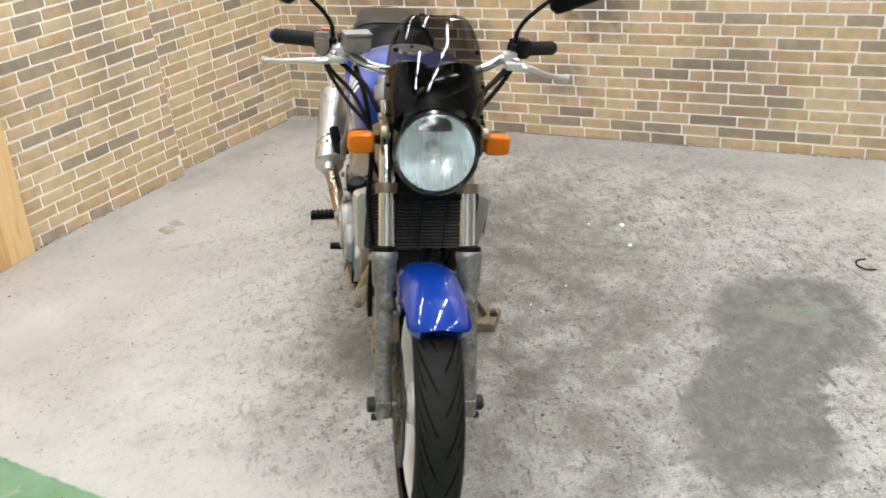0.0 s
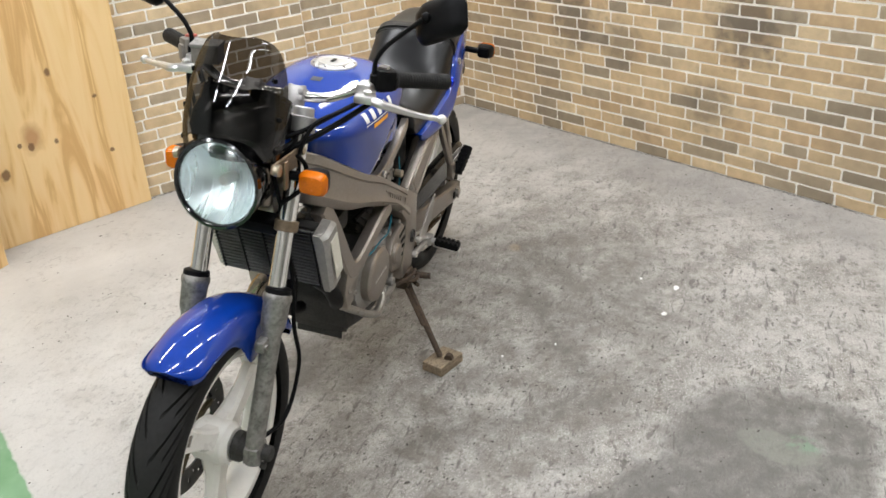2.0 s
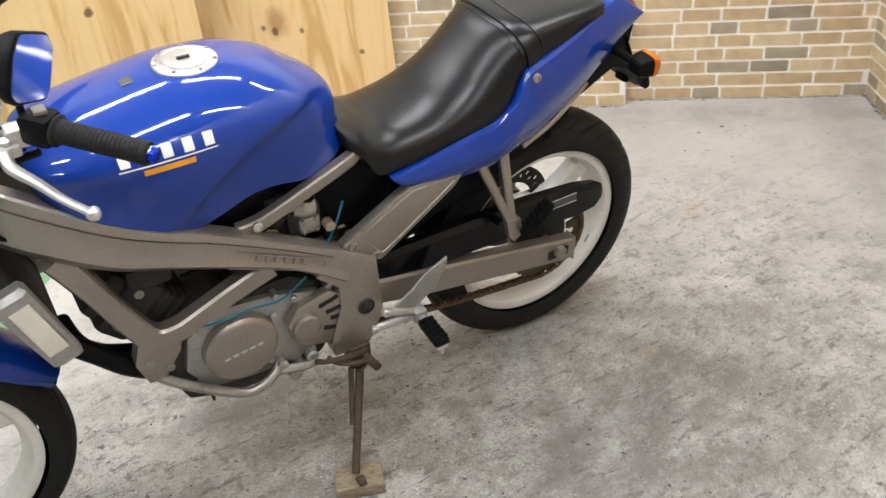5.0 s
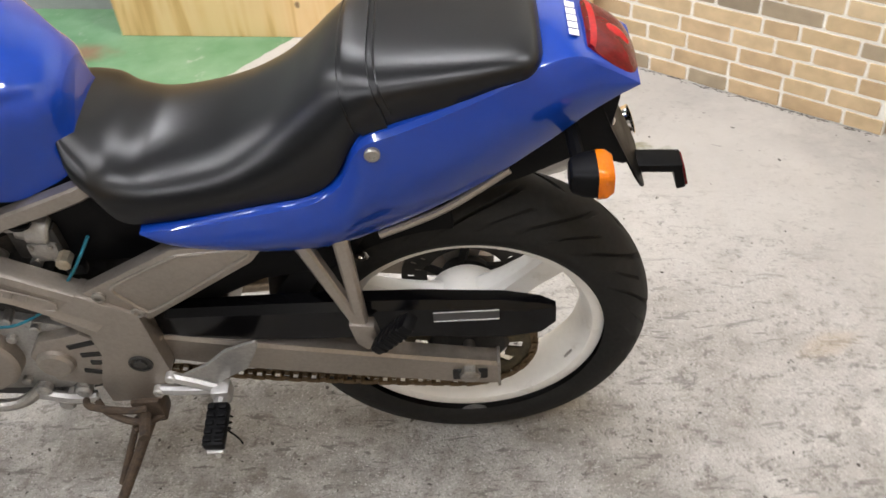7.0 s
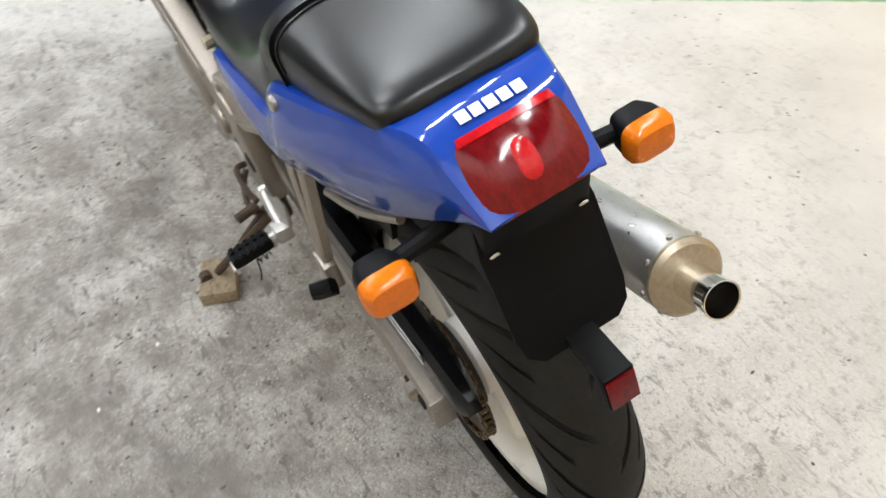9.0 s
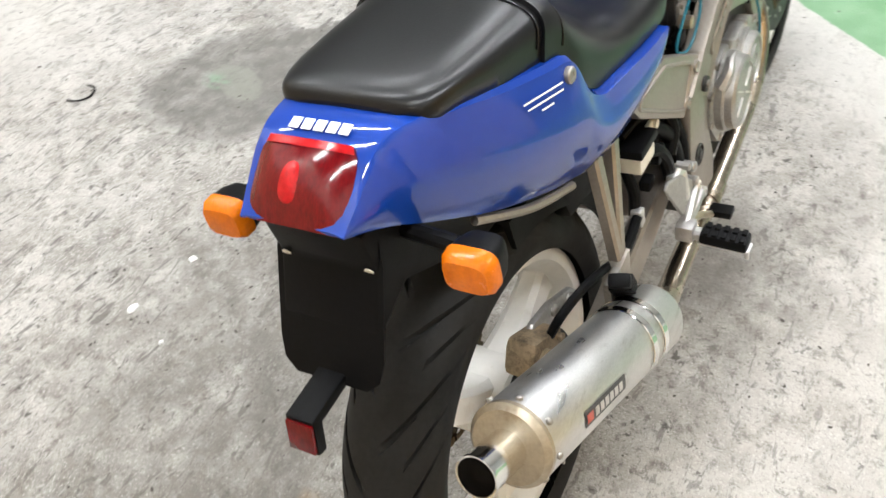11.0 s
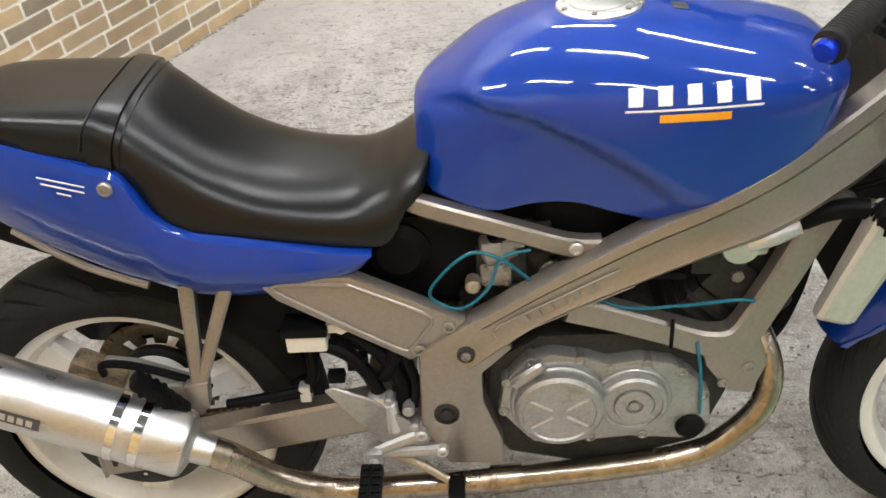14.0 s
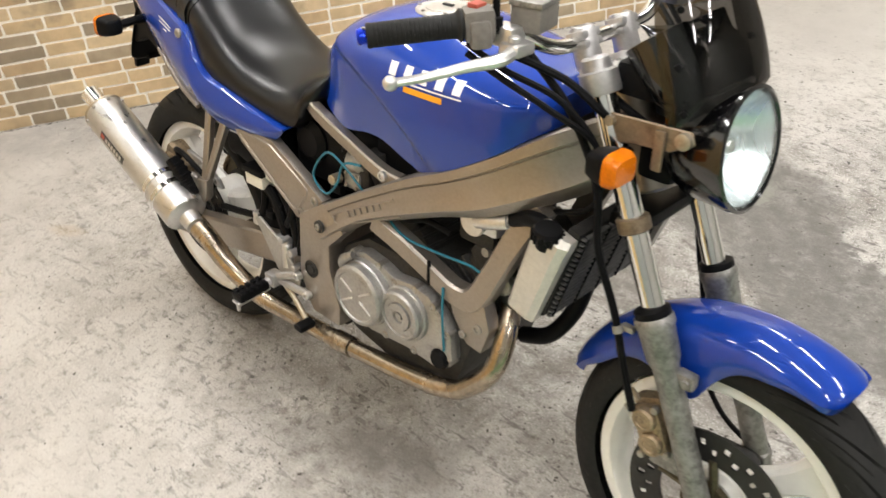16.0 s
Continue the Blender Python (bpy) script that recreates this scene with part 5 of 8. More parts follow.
# left side: generator cover, gearbox and vented sprocket cover
bm = bmesh.new()
prism(bm, [(0.60, 0.335), (0.575, 0.40), (0.60, 0.455), (0.68, 0.482), (0.72, 0.49), (0.80, 0.50), (0.87, 0.46), (0.885, 0.38), (0.85, 0.315), (0.76, 0.30), (0.66, 0.295)], 0.10, 0.122, 0.006)
case_l = part("side_case", bm, CASE, engine)
gc = round_cover("generator_cover", (0.776, 0.112, 0.402), 1, [(0, 0.076), (0.030, 0.074), (0.036, 0.069), (0.038, 0.064), (0.0385, 0.03), (0.0385, 0.003)], FRAME, label="round bronze-grey generator cover")
bm = bmesh.new()
m = Matrix.Translation((0.776, 0.1508, 0.402)) @ Matrix.Rotation(radians(6), 4, "Y")
for k in range(5):
    box(bm, (-0.034 + 0.017 * k, 0, 0), (0.012, 0.0012, 0.006), 0.0004, m)
part("cast_bar", bm, ALLOY, gc)
bm = bmesh.new()
prism(bm, [(0.552, 0.352), (0.552, 0.435), (0.585, 0.462), (0.655, 0.447), (0.68, 0.41), (0.66, 0.345), (0.60, 0.325)], 0.118, 0.142, 0.005)
sc = part("sprocket_cover", bm, FRAME, engine, "bronze-grey vented sprocket cover")
round_cover("cover_boss", (0.642, 0.135, 0.396), 1, [(0, 0.031), (0.014, 0.029), (0.018, 0.024), (0.018, 0.004)], FRAME)
for k, (x, z, w_) in enumerate(((0.590, 0.437, 0.044), (0.580, 0.412, 0.036), (0.574, 0.390, 0.03), (0.585, 0.366, 0.044))):
    bm = bmesh.new()
    m = Matrix.Translation((x, 0.1425, z)) @ Matrix.Rotation(radians(14 - 10 * k), 4, "Y")
    box(bm, (0, 0, 0), (w_, 0.003, 0.010), 0.001, m)
    part("vent_slot", bm, DARKHOLE, sc)
for x, z in ((0.69, 0.484), (0.72, 0.33), (0.655, 0.462), (0.70, 0.44), (0.862, 0.33), (0.855, 0.47), (0.63, 0.315), (0.58, 0.462)):
    bm = bmesh.new()
    lathe(bm, [(-0.02, 0.008), (0.008, 0.008), (0.010, 0.006)], axis((x, 0.122, z), (x, 1, z)), 10)
    part("case_bolt", bm, CASE, case_l)
bm = bmesh.new()
tube(bm, [(0.955, 0.10, 0.405), (0.90, 0.125, 0.36), (0.80, 0.14, 0.29), (0.755, 0.14, 0.282), (0.72, 0.135, 0.297), (0.70, 0.12, 0.312)], 0.0105, 10)
part("coolant_pipe", bm, STEEL, engine)
bm = bmesh.new()
for x, z in ((0.70, 0.305), (0.66, 0.282), (0.635, 0.30), (0.675, 0.265)):
    lathe(bm, [(-0.02, 0.014), (0.03, 0.014), (0.034, 0.010)], axis((x, 0.105, z), (x, 1, z)), 10)
tube(bm, [(0.72, 0.13, 0.30), (0.66, 0.135, 0.285), (0.62, 0.13, 0.28)], 0.010, 8)
part("shift_linkage_body", bm, CASE, engine)
# shift pedal
bm = bmesh.new()
tube(bm, [(0.632, 0.145, 0.290), (0.615, 0.165, 0.300), (0.56, 0.17, 0.292), (0.528, 0.165, 0.288)], 0.006, 8)
part("shift_rod", bm, RUST, bike)
bm = bmesh.new()
tube(bm, [(0.610, 0.150, 0.296), (0.595, 0.165, 0.285), (0.56, 0.178, 0.276), (0.535, 0.18, 0.275)], 0.006, 8)
tube(bm, [(0.533, 0.168, 0.275), (0.525, 0.212, 0.275)], 0.0095, 10, smooth=False)
part("shift_pedal", bm, RUST, bike)

# ---- exhaust ----
bm = bmesh.new()
tube(bm, [(0.91, -0.02, 0.52), (0.958, -0.055, 0.485), (0.985, -0.10, 0.425), (0.975, -0.122, 0.36), (0.92, -0.13, 0.298), (0.87, -0.132, 0.273), (0.78, -0.134, 0.256), (0.59, -0.138, 0.238), (0.42, -0.142, 0.232), (0.32, -0.15, 0.240), (0.24, -0.165, 0.285), (0.185, -0.180, 0.345), (0.135, -0.195, 0.390)], [0.0195] * 9 + [0.0205, 0.022, 0.0235, 0.024], 16, 6)
pipe = part("exhaust_pipe", bm, PIPE, bike, "gold-brown heat-tinted exhaust pipe")
bm = bmesh.new()
lathe(bm, [(0, 0.0225), (0.05, 0.0225)], axis((0.62, -0.138, 0.241), (0.57, -0.138, 0.237)), 18)
part("pipe_joint", bm, PIPE, pipe)
M0, M1 = Vector((0.137, -0.196, 0.390)), Vector((-0.214, -0.175, 0.531))
mm = axis(M0, M1)
LM = (M1 - M0).length
bm = bmesh.new()
lathe(bm, [(-0.035, 0.021), (-0.006, 0.024), (0.0, 0.041), (0.004, 0.047), (0.012, 0.050), (LM - 0.01, 0.050), (LM - 0.002, 0.049), (LM, 0.046)], mm, 48)
muffler = part("muffler", bm, MUFFLER, bike, "brushed silver round muffler canister")
bm = bmesh.new()
lathe(bm, [(LM - 0.004, 0.0505), (LM + 0.002, 0.0505), (LM + 0.008, 0.044), (LM + 0.010, 0.027), (LM + 0.010, 0.02)], mm, 48)
part("end_cap", bm, BRASSY, muffler, "brass-tinted muffler end cap")
bm = bmesh.new()
lathe(bm, [(LM - 0.02, 0.0235), (LM + 0.062, 0.0235), (LM + 0.066, 0.0246), (LM + 0.071, 0.0248), (LM + 0.0705, 0.0225), (LM - 0.02, 0.021)], mm, 36, False)
part("outlet", bm, CHROME, muffler, "polished outlet tip")
bm = bmesh.new()
lathe(bm, [(LM + 0.012, 0.0), (LM + 0.012, 0.0215)], mm, 24, False)
part("outlet_bore", bm, DARKHOLE, muffler)
for h in (0.070, 0.105):
    bm = bmesh.new()
    lathe(bm, [(h - 0.007, 0.0505), (h - 0.006, 0.0516), (h + 0.006, 0.0516), (h + 0.007, 0.0505)], mm, 48, False)
    part("clamp_band", bm, CHROME, muffler)
for k in range(8):
    bm = bmesh.new()
    a = 2 * math.pi * k / 8
    lathe(bm, [(-0.001, 0.0045), (0.003, 0.004), (0.004, 0.002)], mm @ Matrix.Rotation(a, 4, "Z") @ Matrix.Translation((0.0502, 0, LM - 0.012)) @ Matrix.Rotation(radians(90), 4, "Y"), 8)
    part("rivet", bm, STEEL, muffler)
# badge plate with unreadable bars, wrapped on the canister
def on_can(h0, h1, a0, a1, off, n=8):
    b_ = bmesh.new()
    rows = []
    for i in range(2):
        rows.append([mm @ Vector(((0.050 + off) * math.cos(radians(a0 + (a1 - a0) * k / n)), (0.050 + off) * math.sin(radians(a0 + (a1 - a0) * k / n)), (h0, h1)[i])) for k in range(n + 1)])
    skin(b_, rows, False, False)
    return b_


outward = mm.to_3x3().inverted() @ Vector((0, -0.98, 0.16))
BADGE_A = math.degrees(math.atan2(outward.y, outward.x))
part("badge", on_can(0.20, 0.305, BADGE_A - 11, BADGE_A + 11, 0.0008), GREYDECAL, muffler, "dark badge with worn pale bars")
for k in range(6):
    part("badge_bar", on_can(0.210 + 0.0125 * k, 0.219 + 0.0125 * k, BADGE_A - 6, BADGE_A + 6, 0.0016), ALLOY, muffler)
part("badge_bar", on_can(0.287, 0.302, BADGE_A - 6, BADGE_A + 6, 0.0016), REDSWITCH, muffler)
bm = bmesh.new()
box(bm, (0.115, -0.155, 0.448), (0.04, 0.012, 0.05), 0.004)
tube(bm, [(0.15, -0.15, 0.43), (0.10, -0.16, 0.43)], 0.006, 8, smooth=False)
part("muffler_bracket", bm, STEEL, bike)

# ---- fuel tank ----
TANK = [  # x, crown z, half width, shoulder z, bottom z, bottom half width
    (0.495, 0.845, 0.060, 0.815, 0.770, 0.080),
    (0.510, 0.862, 0.094, 0.815, 0.738, 0.105),
    (0.545, 0.886, 0.120, 0.825, 0.724, 0.120),
    (0.590, 0.916, 0.138, 0.835, 0.712, 0.128),
    (0.650, 0.938, 0.150, 0.845, 0.724, 0.134),
    (0.700, 0.945, 0.156, 0.850, 0.724, 0.138),
    (0.760, 0.946, 0.160, 0.850, 0.706, 0.142),
    (0.800, 0.942, 0.161, 0.850, 0.700, 0.143),
    (0.860, 0.932, 0.160, 0.852, 0.724, 0.145),
    (0.930, 0.919, 0.154, 0.856, 0.764, 0.145),
    (0.980, 0.908, 0.142, 0.860, 0.796, 0.136),
    (1.015, 0.897, 0.120, 0.862, 0.822, 0.112),
    (1.035, 0.884, 0.085, 0.862, 0.835, 0.075),
]


def crease_z(x):
    return float(np.interp(x, [0.50, 0.56, 0.64, 0.70, 0.76, 0.83], [0.865, 0.878, 0.862, 0.832, 0.792, 0.735]))


def tank_point(row, u):
    """From the crown (u = 0) round the shoulder down to the bottom edge (u = 1)."""
    x, zt, w, zs, zb, wb = row
    if u < 0.55:
        a = u / 0.55 * math.pi / 2
        p = 2.35
        y = w * abs(math.sin(a)) ** (2 / p)
        z = zs + (zt - zs) * abs(math.cos(a)) ** (2 / p)
    else:
        f = (u - 0.55) / 0.45
        y = w + (wb - w) * f ** 1.5
        z = zs + (zb - zs) * f
    if x < 0.86:
        d = crease_z(x) - z
        k = min(1.0, max(0.0, (d + 0.004) / 0.022))
        k = k * k * (3 - 2 * k)
        fade = min(1, max(0, (0.86 - x) / 0.08))
        y -= 0.020 * k * fade * min(1.0, y / 0.1)
    return x, y, z


bm = bmesh.new()
rings = []
for row in smoothed(TANK, 6):
    half = [tank_point(row, k / 30) for k in range(31)]
    rings.append([(x, y, z) for x, y, z in half] + [(x, -y, z) for x, y, z in reversed(half[1:])])
skin(bm, rings)
tank = part("fuel_tank", bm, BLUE, bike, "glossy blue painted fuel tank with side decals", 50)


def on_tank(x, z, s, off):
    """The outer y of the tank at x and z."""
    rows = np.array(TANK)
    row = [x] + [float(np.interp(x, rows[:, 0], rows[:, k])) for k in range(1, 6)]
    best = min((tank_point(row, k / 200) for k in range(40, 200)), key=lambda p: abs(p[2] - z))
    return s * (best[1] + off)


def tank_decal(name, outline, s, m_, off=0.0012):
    """A flat mark that follows the tank's flank; outline in x and z, four corners."""
    b_ = bmesh.new()
    n = 6
    (ax, az), (bx, bz), (cx, cz), (dx, dz) = outline
    rows = []
    for i in range(n + 1):
        r = []
        for j in range(n + 1):
            u, v = i / n, j / n
            x = (ax * (1 - u) + bx * u) * (1 - v) + (dx * (1 - u) + cx * u) * v
            z = (az * (1 - u) + bz * u) * (1 - v) + (dz * (1 - u) + cz * u) * v
            r.append((x, on_tank(x, z, s, off), z))
        rows.append(r)
    skin(b_, rows, False, False)
    return part(name, b_, m_, tank)


for s in (1, -1):
    # five upright bars over a line, and one orange bar below
    x0, x1, z0, z1 = 0.752, 0.912, 0.842, 0.862
    for k in range(5):
        f = k / 4
        xc = x0 + 0.012 + (x1 - x0 - 0.024) * f if s < 0 else x1 - 0.012 - (x1 - x0 - 0.024) * f
        zb_ = 0.8725
        wv = 0.0082
        tank_decal("name_bar", [(xc - wv, zb_), (xc + wv, zb_), (xc + wv, zb_ + 0.021), (xc - wv, zb_ + 0.021)], s, WHITEDECAL)
    tank_decal("name_line", [(x0, 0.866), (x1, 0.866), (x1, 0.8685), (x0, 0.8685)], s, WHITEDECAL)
    tank_decal("maker_bar", [(0.792, 0.852), (0.875, 0.852), (0.875, 0.862), (0.792, 0.862)], s, ORANGEDECAL)
# filler cap, seated on the crown
CAPM = Matrix.Translation((0.738, 0, 0.9435)) @ Matrix.Rotation(radians(-2), 4, "Y")
bm = bmesh.new()
lathe(bm, [(-0.012, 0.056), (0.001, 0.056), (0.004, 0.054), (0.005, 0.050), (0.005, 0.046), (0.0035, 0.045), (0.0035, 0.038), (0.006, 0.037), (0.007, 0.030), (0.007, 0.004)], CAPM, 48)
cap = part("filler_cap", bm, ALLOY, tank, "round alloy fuel filler cap")
for k in range(7):
    bm = bmesh.new()
    a = 2 * math.pi * k / 7
    lathe(bm, [(0, 0.0035), (0.003, 0.0035), (0.003, 0.0015)], CAPM @ Matrix.Translation((0.050 * math.cos(a), 0.050 * math.sin(a), 0.004)), 10)
    part("cap_screw", bm, STEEL, cap)
bm = bmesh.new()
box(bm, (0.002, 0, 0.0085), (0.022, 0.008, 0.003), 0.001, CAPM)
part("key_slot", bm, DARKHOLE, cap)
bm = bmesh.new()
box(bm, (0, 0, 0), (0.020, 0.026, 0.0010), 0.0003, Matrix.Translation((0.84, 0, 0.9358)) @ Matrix.Rotation(radians(9), 4, "Y"))
part("caution_label", bm, GREYDECAL, tank)

# ---- seat ----
SEAT = [  # x, crown z, edge z, half width, squareness
    (0.512, 0.800, 0.770, 0.088, 2.4),
    (0.500, 0.790, 0.742, 0.112, 2.5),
    (0.478, 0.774, 0.722, 0.126, 2.6),
    (0.450, 0.760, 0.678, 0.130, 2.7),
    (0.400, 0.744, 0.676, 0.132, 2.7),
    (0.310, 0.757, 0.690, 0.134, 2.7),
    (0.240, 0.790, 0.704, 0.135, 2.7),
    (0.190, 0.831, 0.714, 0.135, 2.8),
    (0.155, 0.863, 0.740, 0.134, 2.9),
    (0.128, 0.878, 0.785, 0.130, 3.2),
    (0.100, 0.881, 0.808, 0.126, 3.8),
    (0.060, 0.882, 0.815, 0.121, 4.2),
    (0.000, 0.884, 0.830, 0.115, 4.4),
    (-0.050, 0.885, 0.846, 0.108, 4.4),
    (-0.080, 0.885, 0.852, 0.102, 4.2),
    (-0.098, 0.883, 0.853, 0.095, 4.0),
    (-0.108, 0.879, 0.854, 0.084, 3.6),
    (-0.114, 0.871, 0.856, 0.066, 3.2),
]


def seat_ring(row, off=0.0, n=18):
    x, zt, ze, w, p = row
    pts = []
    for k in range(2 * n + 1):
        a = math.pi * k / (2 * n)
        c_, s_ = math.cos(a), math.sin(a)
        y = (w + off) * math.copysign(abs(c_) ** (2 / p), c_)
        z = ze + (zt + off - ze) * abs(s_) ** (2 / p)
        # the flank is tucked in a little over its lower edge
        y *= 1 - 0.05 * (1 - abs(s_)) ** 3
        pts.append((x, y, z))
    return pts + [(x, -w * 0.8, ze - 0.008), (x, w * 0.8, ze - 0.008)]


bm = bmesh.new()
skin(bm, [seat_ring(r) for r in smoothed(SEAT, 5)])
seat = part("seat", bm, VINYL, bike, "black vinyl stepped dual seat, worn shiny", 60)


def slanted(x0, off, slant=0.022):
    """A line over the seat that leans forward towards the crown."""
    out = []
    for k in range(37):
        up = abs(math.sin(math.pi * k / 36)) ** 0.8
        x = x0 + slant * up
        row = [x] + [lerp(x, SEAT, j) for j in range(1, 5)]
        out.append(seat_ring(row, off)[k])
    return out


bm = bmesh.new()
outer = [slanted(0.078 + 0.031 * j / 4, 0.0050) for j in range(5)]
inner = [slanted(0.078 + 0.031 * j / 4, -0.004) for j in range(5)]
skin(bm, outer + inner[::-1] + [outer[0]], False, False)
part("grab_strap", bm, VINYL, seat, "black vinyl passenger strap across the seat")
for r0 in (0.117, 0.070):
    bm = bmesh.new()
    tube(bm, slanted(r0, 0.0010)[1:-1], 0.0016, 6, 1, smooth=False)
    part("seam", bm, VINYL, seat)

# ---- tail cowl ----
COWL = [  # x, top z, bottom z, top half width, widest, bottom half width
    (0.428, 0.668, 0.662, 0.134, 0.136, 0.132),
    (0.405, 0.672, 0.640, 0.136, 0.140, 0.130),
    (0.370, 0.677, 0.622, 0.138, 0.144, 0.126),
    (0.310, 0.689, 0.606, 0.139, 0.148, 0.122),
    (0.240, 0.703, 0.600, 0.140, 0.150, 0.120),
    (0.190, 0.713, 0.603, 0.140, 0.150, 0.120),
    (0.150, 0.740, 0.614, 0.139, 0.150, 0.119),
    (0.126, 0.788, 0.624, 0.138, 0.149, 0.118),
    (0.108, 0.808, 0.631, 0.136, 0.148, 0.117),
    (0.070, 0.817, 0.646, 0.130, 0.143, 0.115),
    (0.000, 0.834, 0.677, 0.116, 0.129, 0.106),
    (-0.060, 0.853, 0.708, 0.104, 0.114, 0.096),
    (-0.095, 0.861, 0.729, 0.092, 0.104, 0.089),
    (-0.140, 0.868, 0.757, 0.078, 0.092, 0.080),
    (-0.170, 0.862, 0.777, 0.072, 0.082, 0.073),
    (-0.205, 0.838, 0.797, 0.067, 0.072, 0.067),
    (-0.236, 0.815, 0.811, 0.062, 0.063, 0.062),
]
bm = bmesh.new()
rings = []
for x, zt, zb, wt, wm, wb in smoothed(COWL, 4):
    h = zt - zb
    half = [(0, zt + 0.002), (wt * 0.8, zt + 0.001), (wt * 0.95, zt - 0.001), (wt, zt - 0.04 * h - 0.001), (wt + (wm - wt) * 0.5, zt - 0.22 * h), (wt + (wm - wt) * 0.85, zt - 0.36 * h), (wm, zt - 0.48 * h), (wm - (wm - wb) * 0.10, zt - 0.60 * h), (wm - (wm - wb) * 0.35, zt - 0.76 * h), (wm - (wm - wb) * 0.75, zt - 0.92 * h), (wb, zb), (wb - 0.008, zb + 0.002), (wb - 0.014, zb + min(0.05, 0.4 * h)), (0, zb + min(0.055, 0.45 * h))]
    rings.append([(x, y, z) for y, z in half] + [(x, -y, z) for y, z in reversed(half[1:-1])])
skin(bm, rings)
cowl = part("tail_cowl", bm, BLUE, bike, "glossy blue tail cowl wrapping under the seat", 26)
for s in (1, -1):
    bm = bmesh.new()
    lathe(bm, [(-0.004, 0.0100), (0.002, 0.0100), (0.004, 0.008), (0.004, 0.004), (0.002, 0.0035)], axis((0.100, s * 0.1395, 0.788), (0.100, s * 1.0, 0.85)), 24)
    part("cowl_screw", bm, STEEL, cowl)
    bm = bmesh.new()
    tube(bm, [(0.11, s * 0.118, 0.622), (0.02, s * 0.108, 0.655), (-0.07, s * 0.090, 0.705)], 0.006, 8)
    part("grab_rail", bm, FRAME, bike)
# small unreadable print on the right flank of the cowl
for k, (zz, l0, l1) in enumerate(((0.7985, 0.010, 0.076), (0.7905, 0.014, 0.074), (0.782, 0.034, 0.054))):
    bm = bmesh.new()
    prism(bm, [(l0, zz + 0.0019 - 0.15 * l0 + 0.006), (l1, zz + 0.0019 - 0.15 * l1 + 0.006), (l1, zz - 0.15 * l1 + 0.006), (l0, zz - 0.15 * l0 + 0.006)], 0, 0.0006, 0)
    for v in bm.verts:
        wid = float(np.interp(v.co.x, [0.0, 0.07, 0.108], [0.1215, 0.1362, 0.1415]))
        v.co.y = -wid - 0.0022 - v.co.y - (0.815 - v.co.z) * 0.12
    part("print_bar", bm, WHITEDECAL, cowl)
# white maker bars on the rear deck
for k in range(5):
    bm = bmesh.new()
    m = Matrix.Translation((-0.1545, 0.030 - 0.015 * k, 0.8725)) @ Matrix.Rotation(radians(-17), 4, "Y")
    box(bm, (0, 0, 0), (0.013, 0.0118, 0.0012), 0.0005, m)
    part("maker_bar", bm, WHITEDECAL, cowl)
# tail lamp
bm = bmesh.new()
rings = []
for f in range(9):
    t_ = f / 8
    x, z = -0.172 - 0.062 * t_, 0.866 - 0.056 * t_
    bow = 0.012 * math.sin(math.pi * min(1, max(0, t_ * 0.92 + 0.04)))
    nrm = Vector((-0.67, 0, 0.74))
    w = (0.0565 + 0.0045 * t_) * (1 - 0.13 * abs(2 * t_ - 1) ** 6)
    ring = []
    for k in range(13):
        u = -1 + k / 6
        lift = 0.001 + bow * (1 - abs(u) ** 4) + 0.004 * (1 - u * u)
        p = Vector((x, w * u, z)) + nrm * lift
        ring.append(p)
    ring += [Vector((x, w * 0.97, z)) - nrm * 0.012, Vector((x, -w * 0.97, z)) - nrm * 0.012]
    rings.append(ring)
skin(bm, rings)
tail_lamp = part("tail_lamp", bm, RED, bike, "red plastic tail lamp lens", 45)
LAMP_N = Vector((-0.67, 0, 0.74)).normalized()
bm = bmesh.new()
bmesh.ops.create_uvsphere(bm, u_segments=24, v_segments=12, radius=1, matrix=Matrix.Translation(Vector((-0.2035, 0.004, 0.8375)) + LAMP_N * 0.0135) @ Matrix.Rotation(radians(-42), 4, "Y") @ Matrix.Diagonal((0.021, 0.0150, 0.0046, 1)))
part("bulb_window", bm, REDBRIGHT, tail_lamp, "brighter red oval window")
bm = bmesh.new()
rings = []
for t_ in (-0.02, 0.02, 0.05, 0.08):
    bow = 0.012 * math.sin(math.pi * min(1, max(0, t_ * 0.92 + 0.04)))
    rings.append([Vector((-0.172 - 0.062 * t_, (0.0500 + 0.035 * max(0.0, t_)) * u, 0.866 - 0.056 * t_)) + LAMP_N * (0.0024 + bow * (1 - abs(u) ** 4) + 0.004 * (1 - u * u)) for u in (-1 + k / 8 for k in range(17))])
skin(bm, rings, False, False)
part("upper_band", bm, REDBRIGHT, tail_lamp, "bright red band along the top of the lens")
for k in range(5):
    bm = bmesh.new()
    box(bm, (-0.2345, -0.012 + 0.006 * k, 0.8165), (0.001, 0.0035, 0.003), 0)
    part("moulded_bar", bm, WHITEDECAL, tail_lamp)
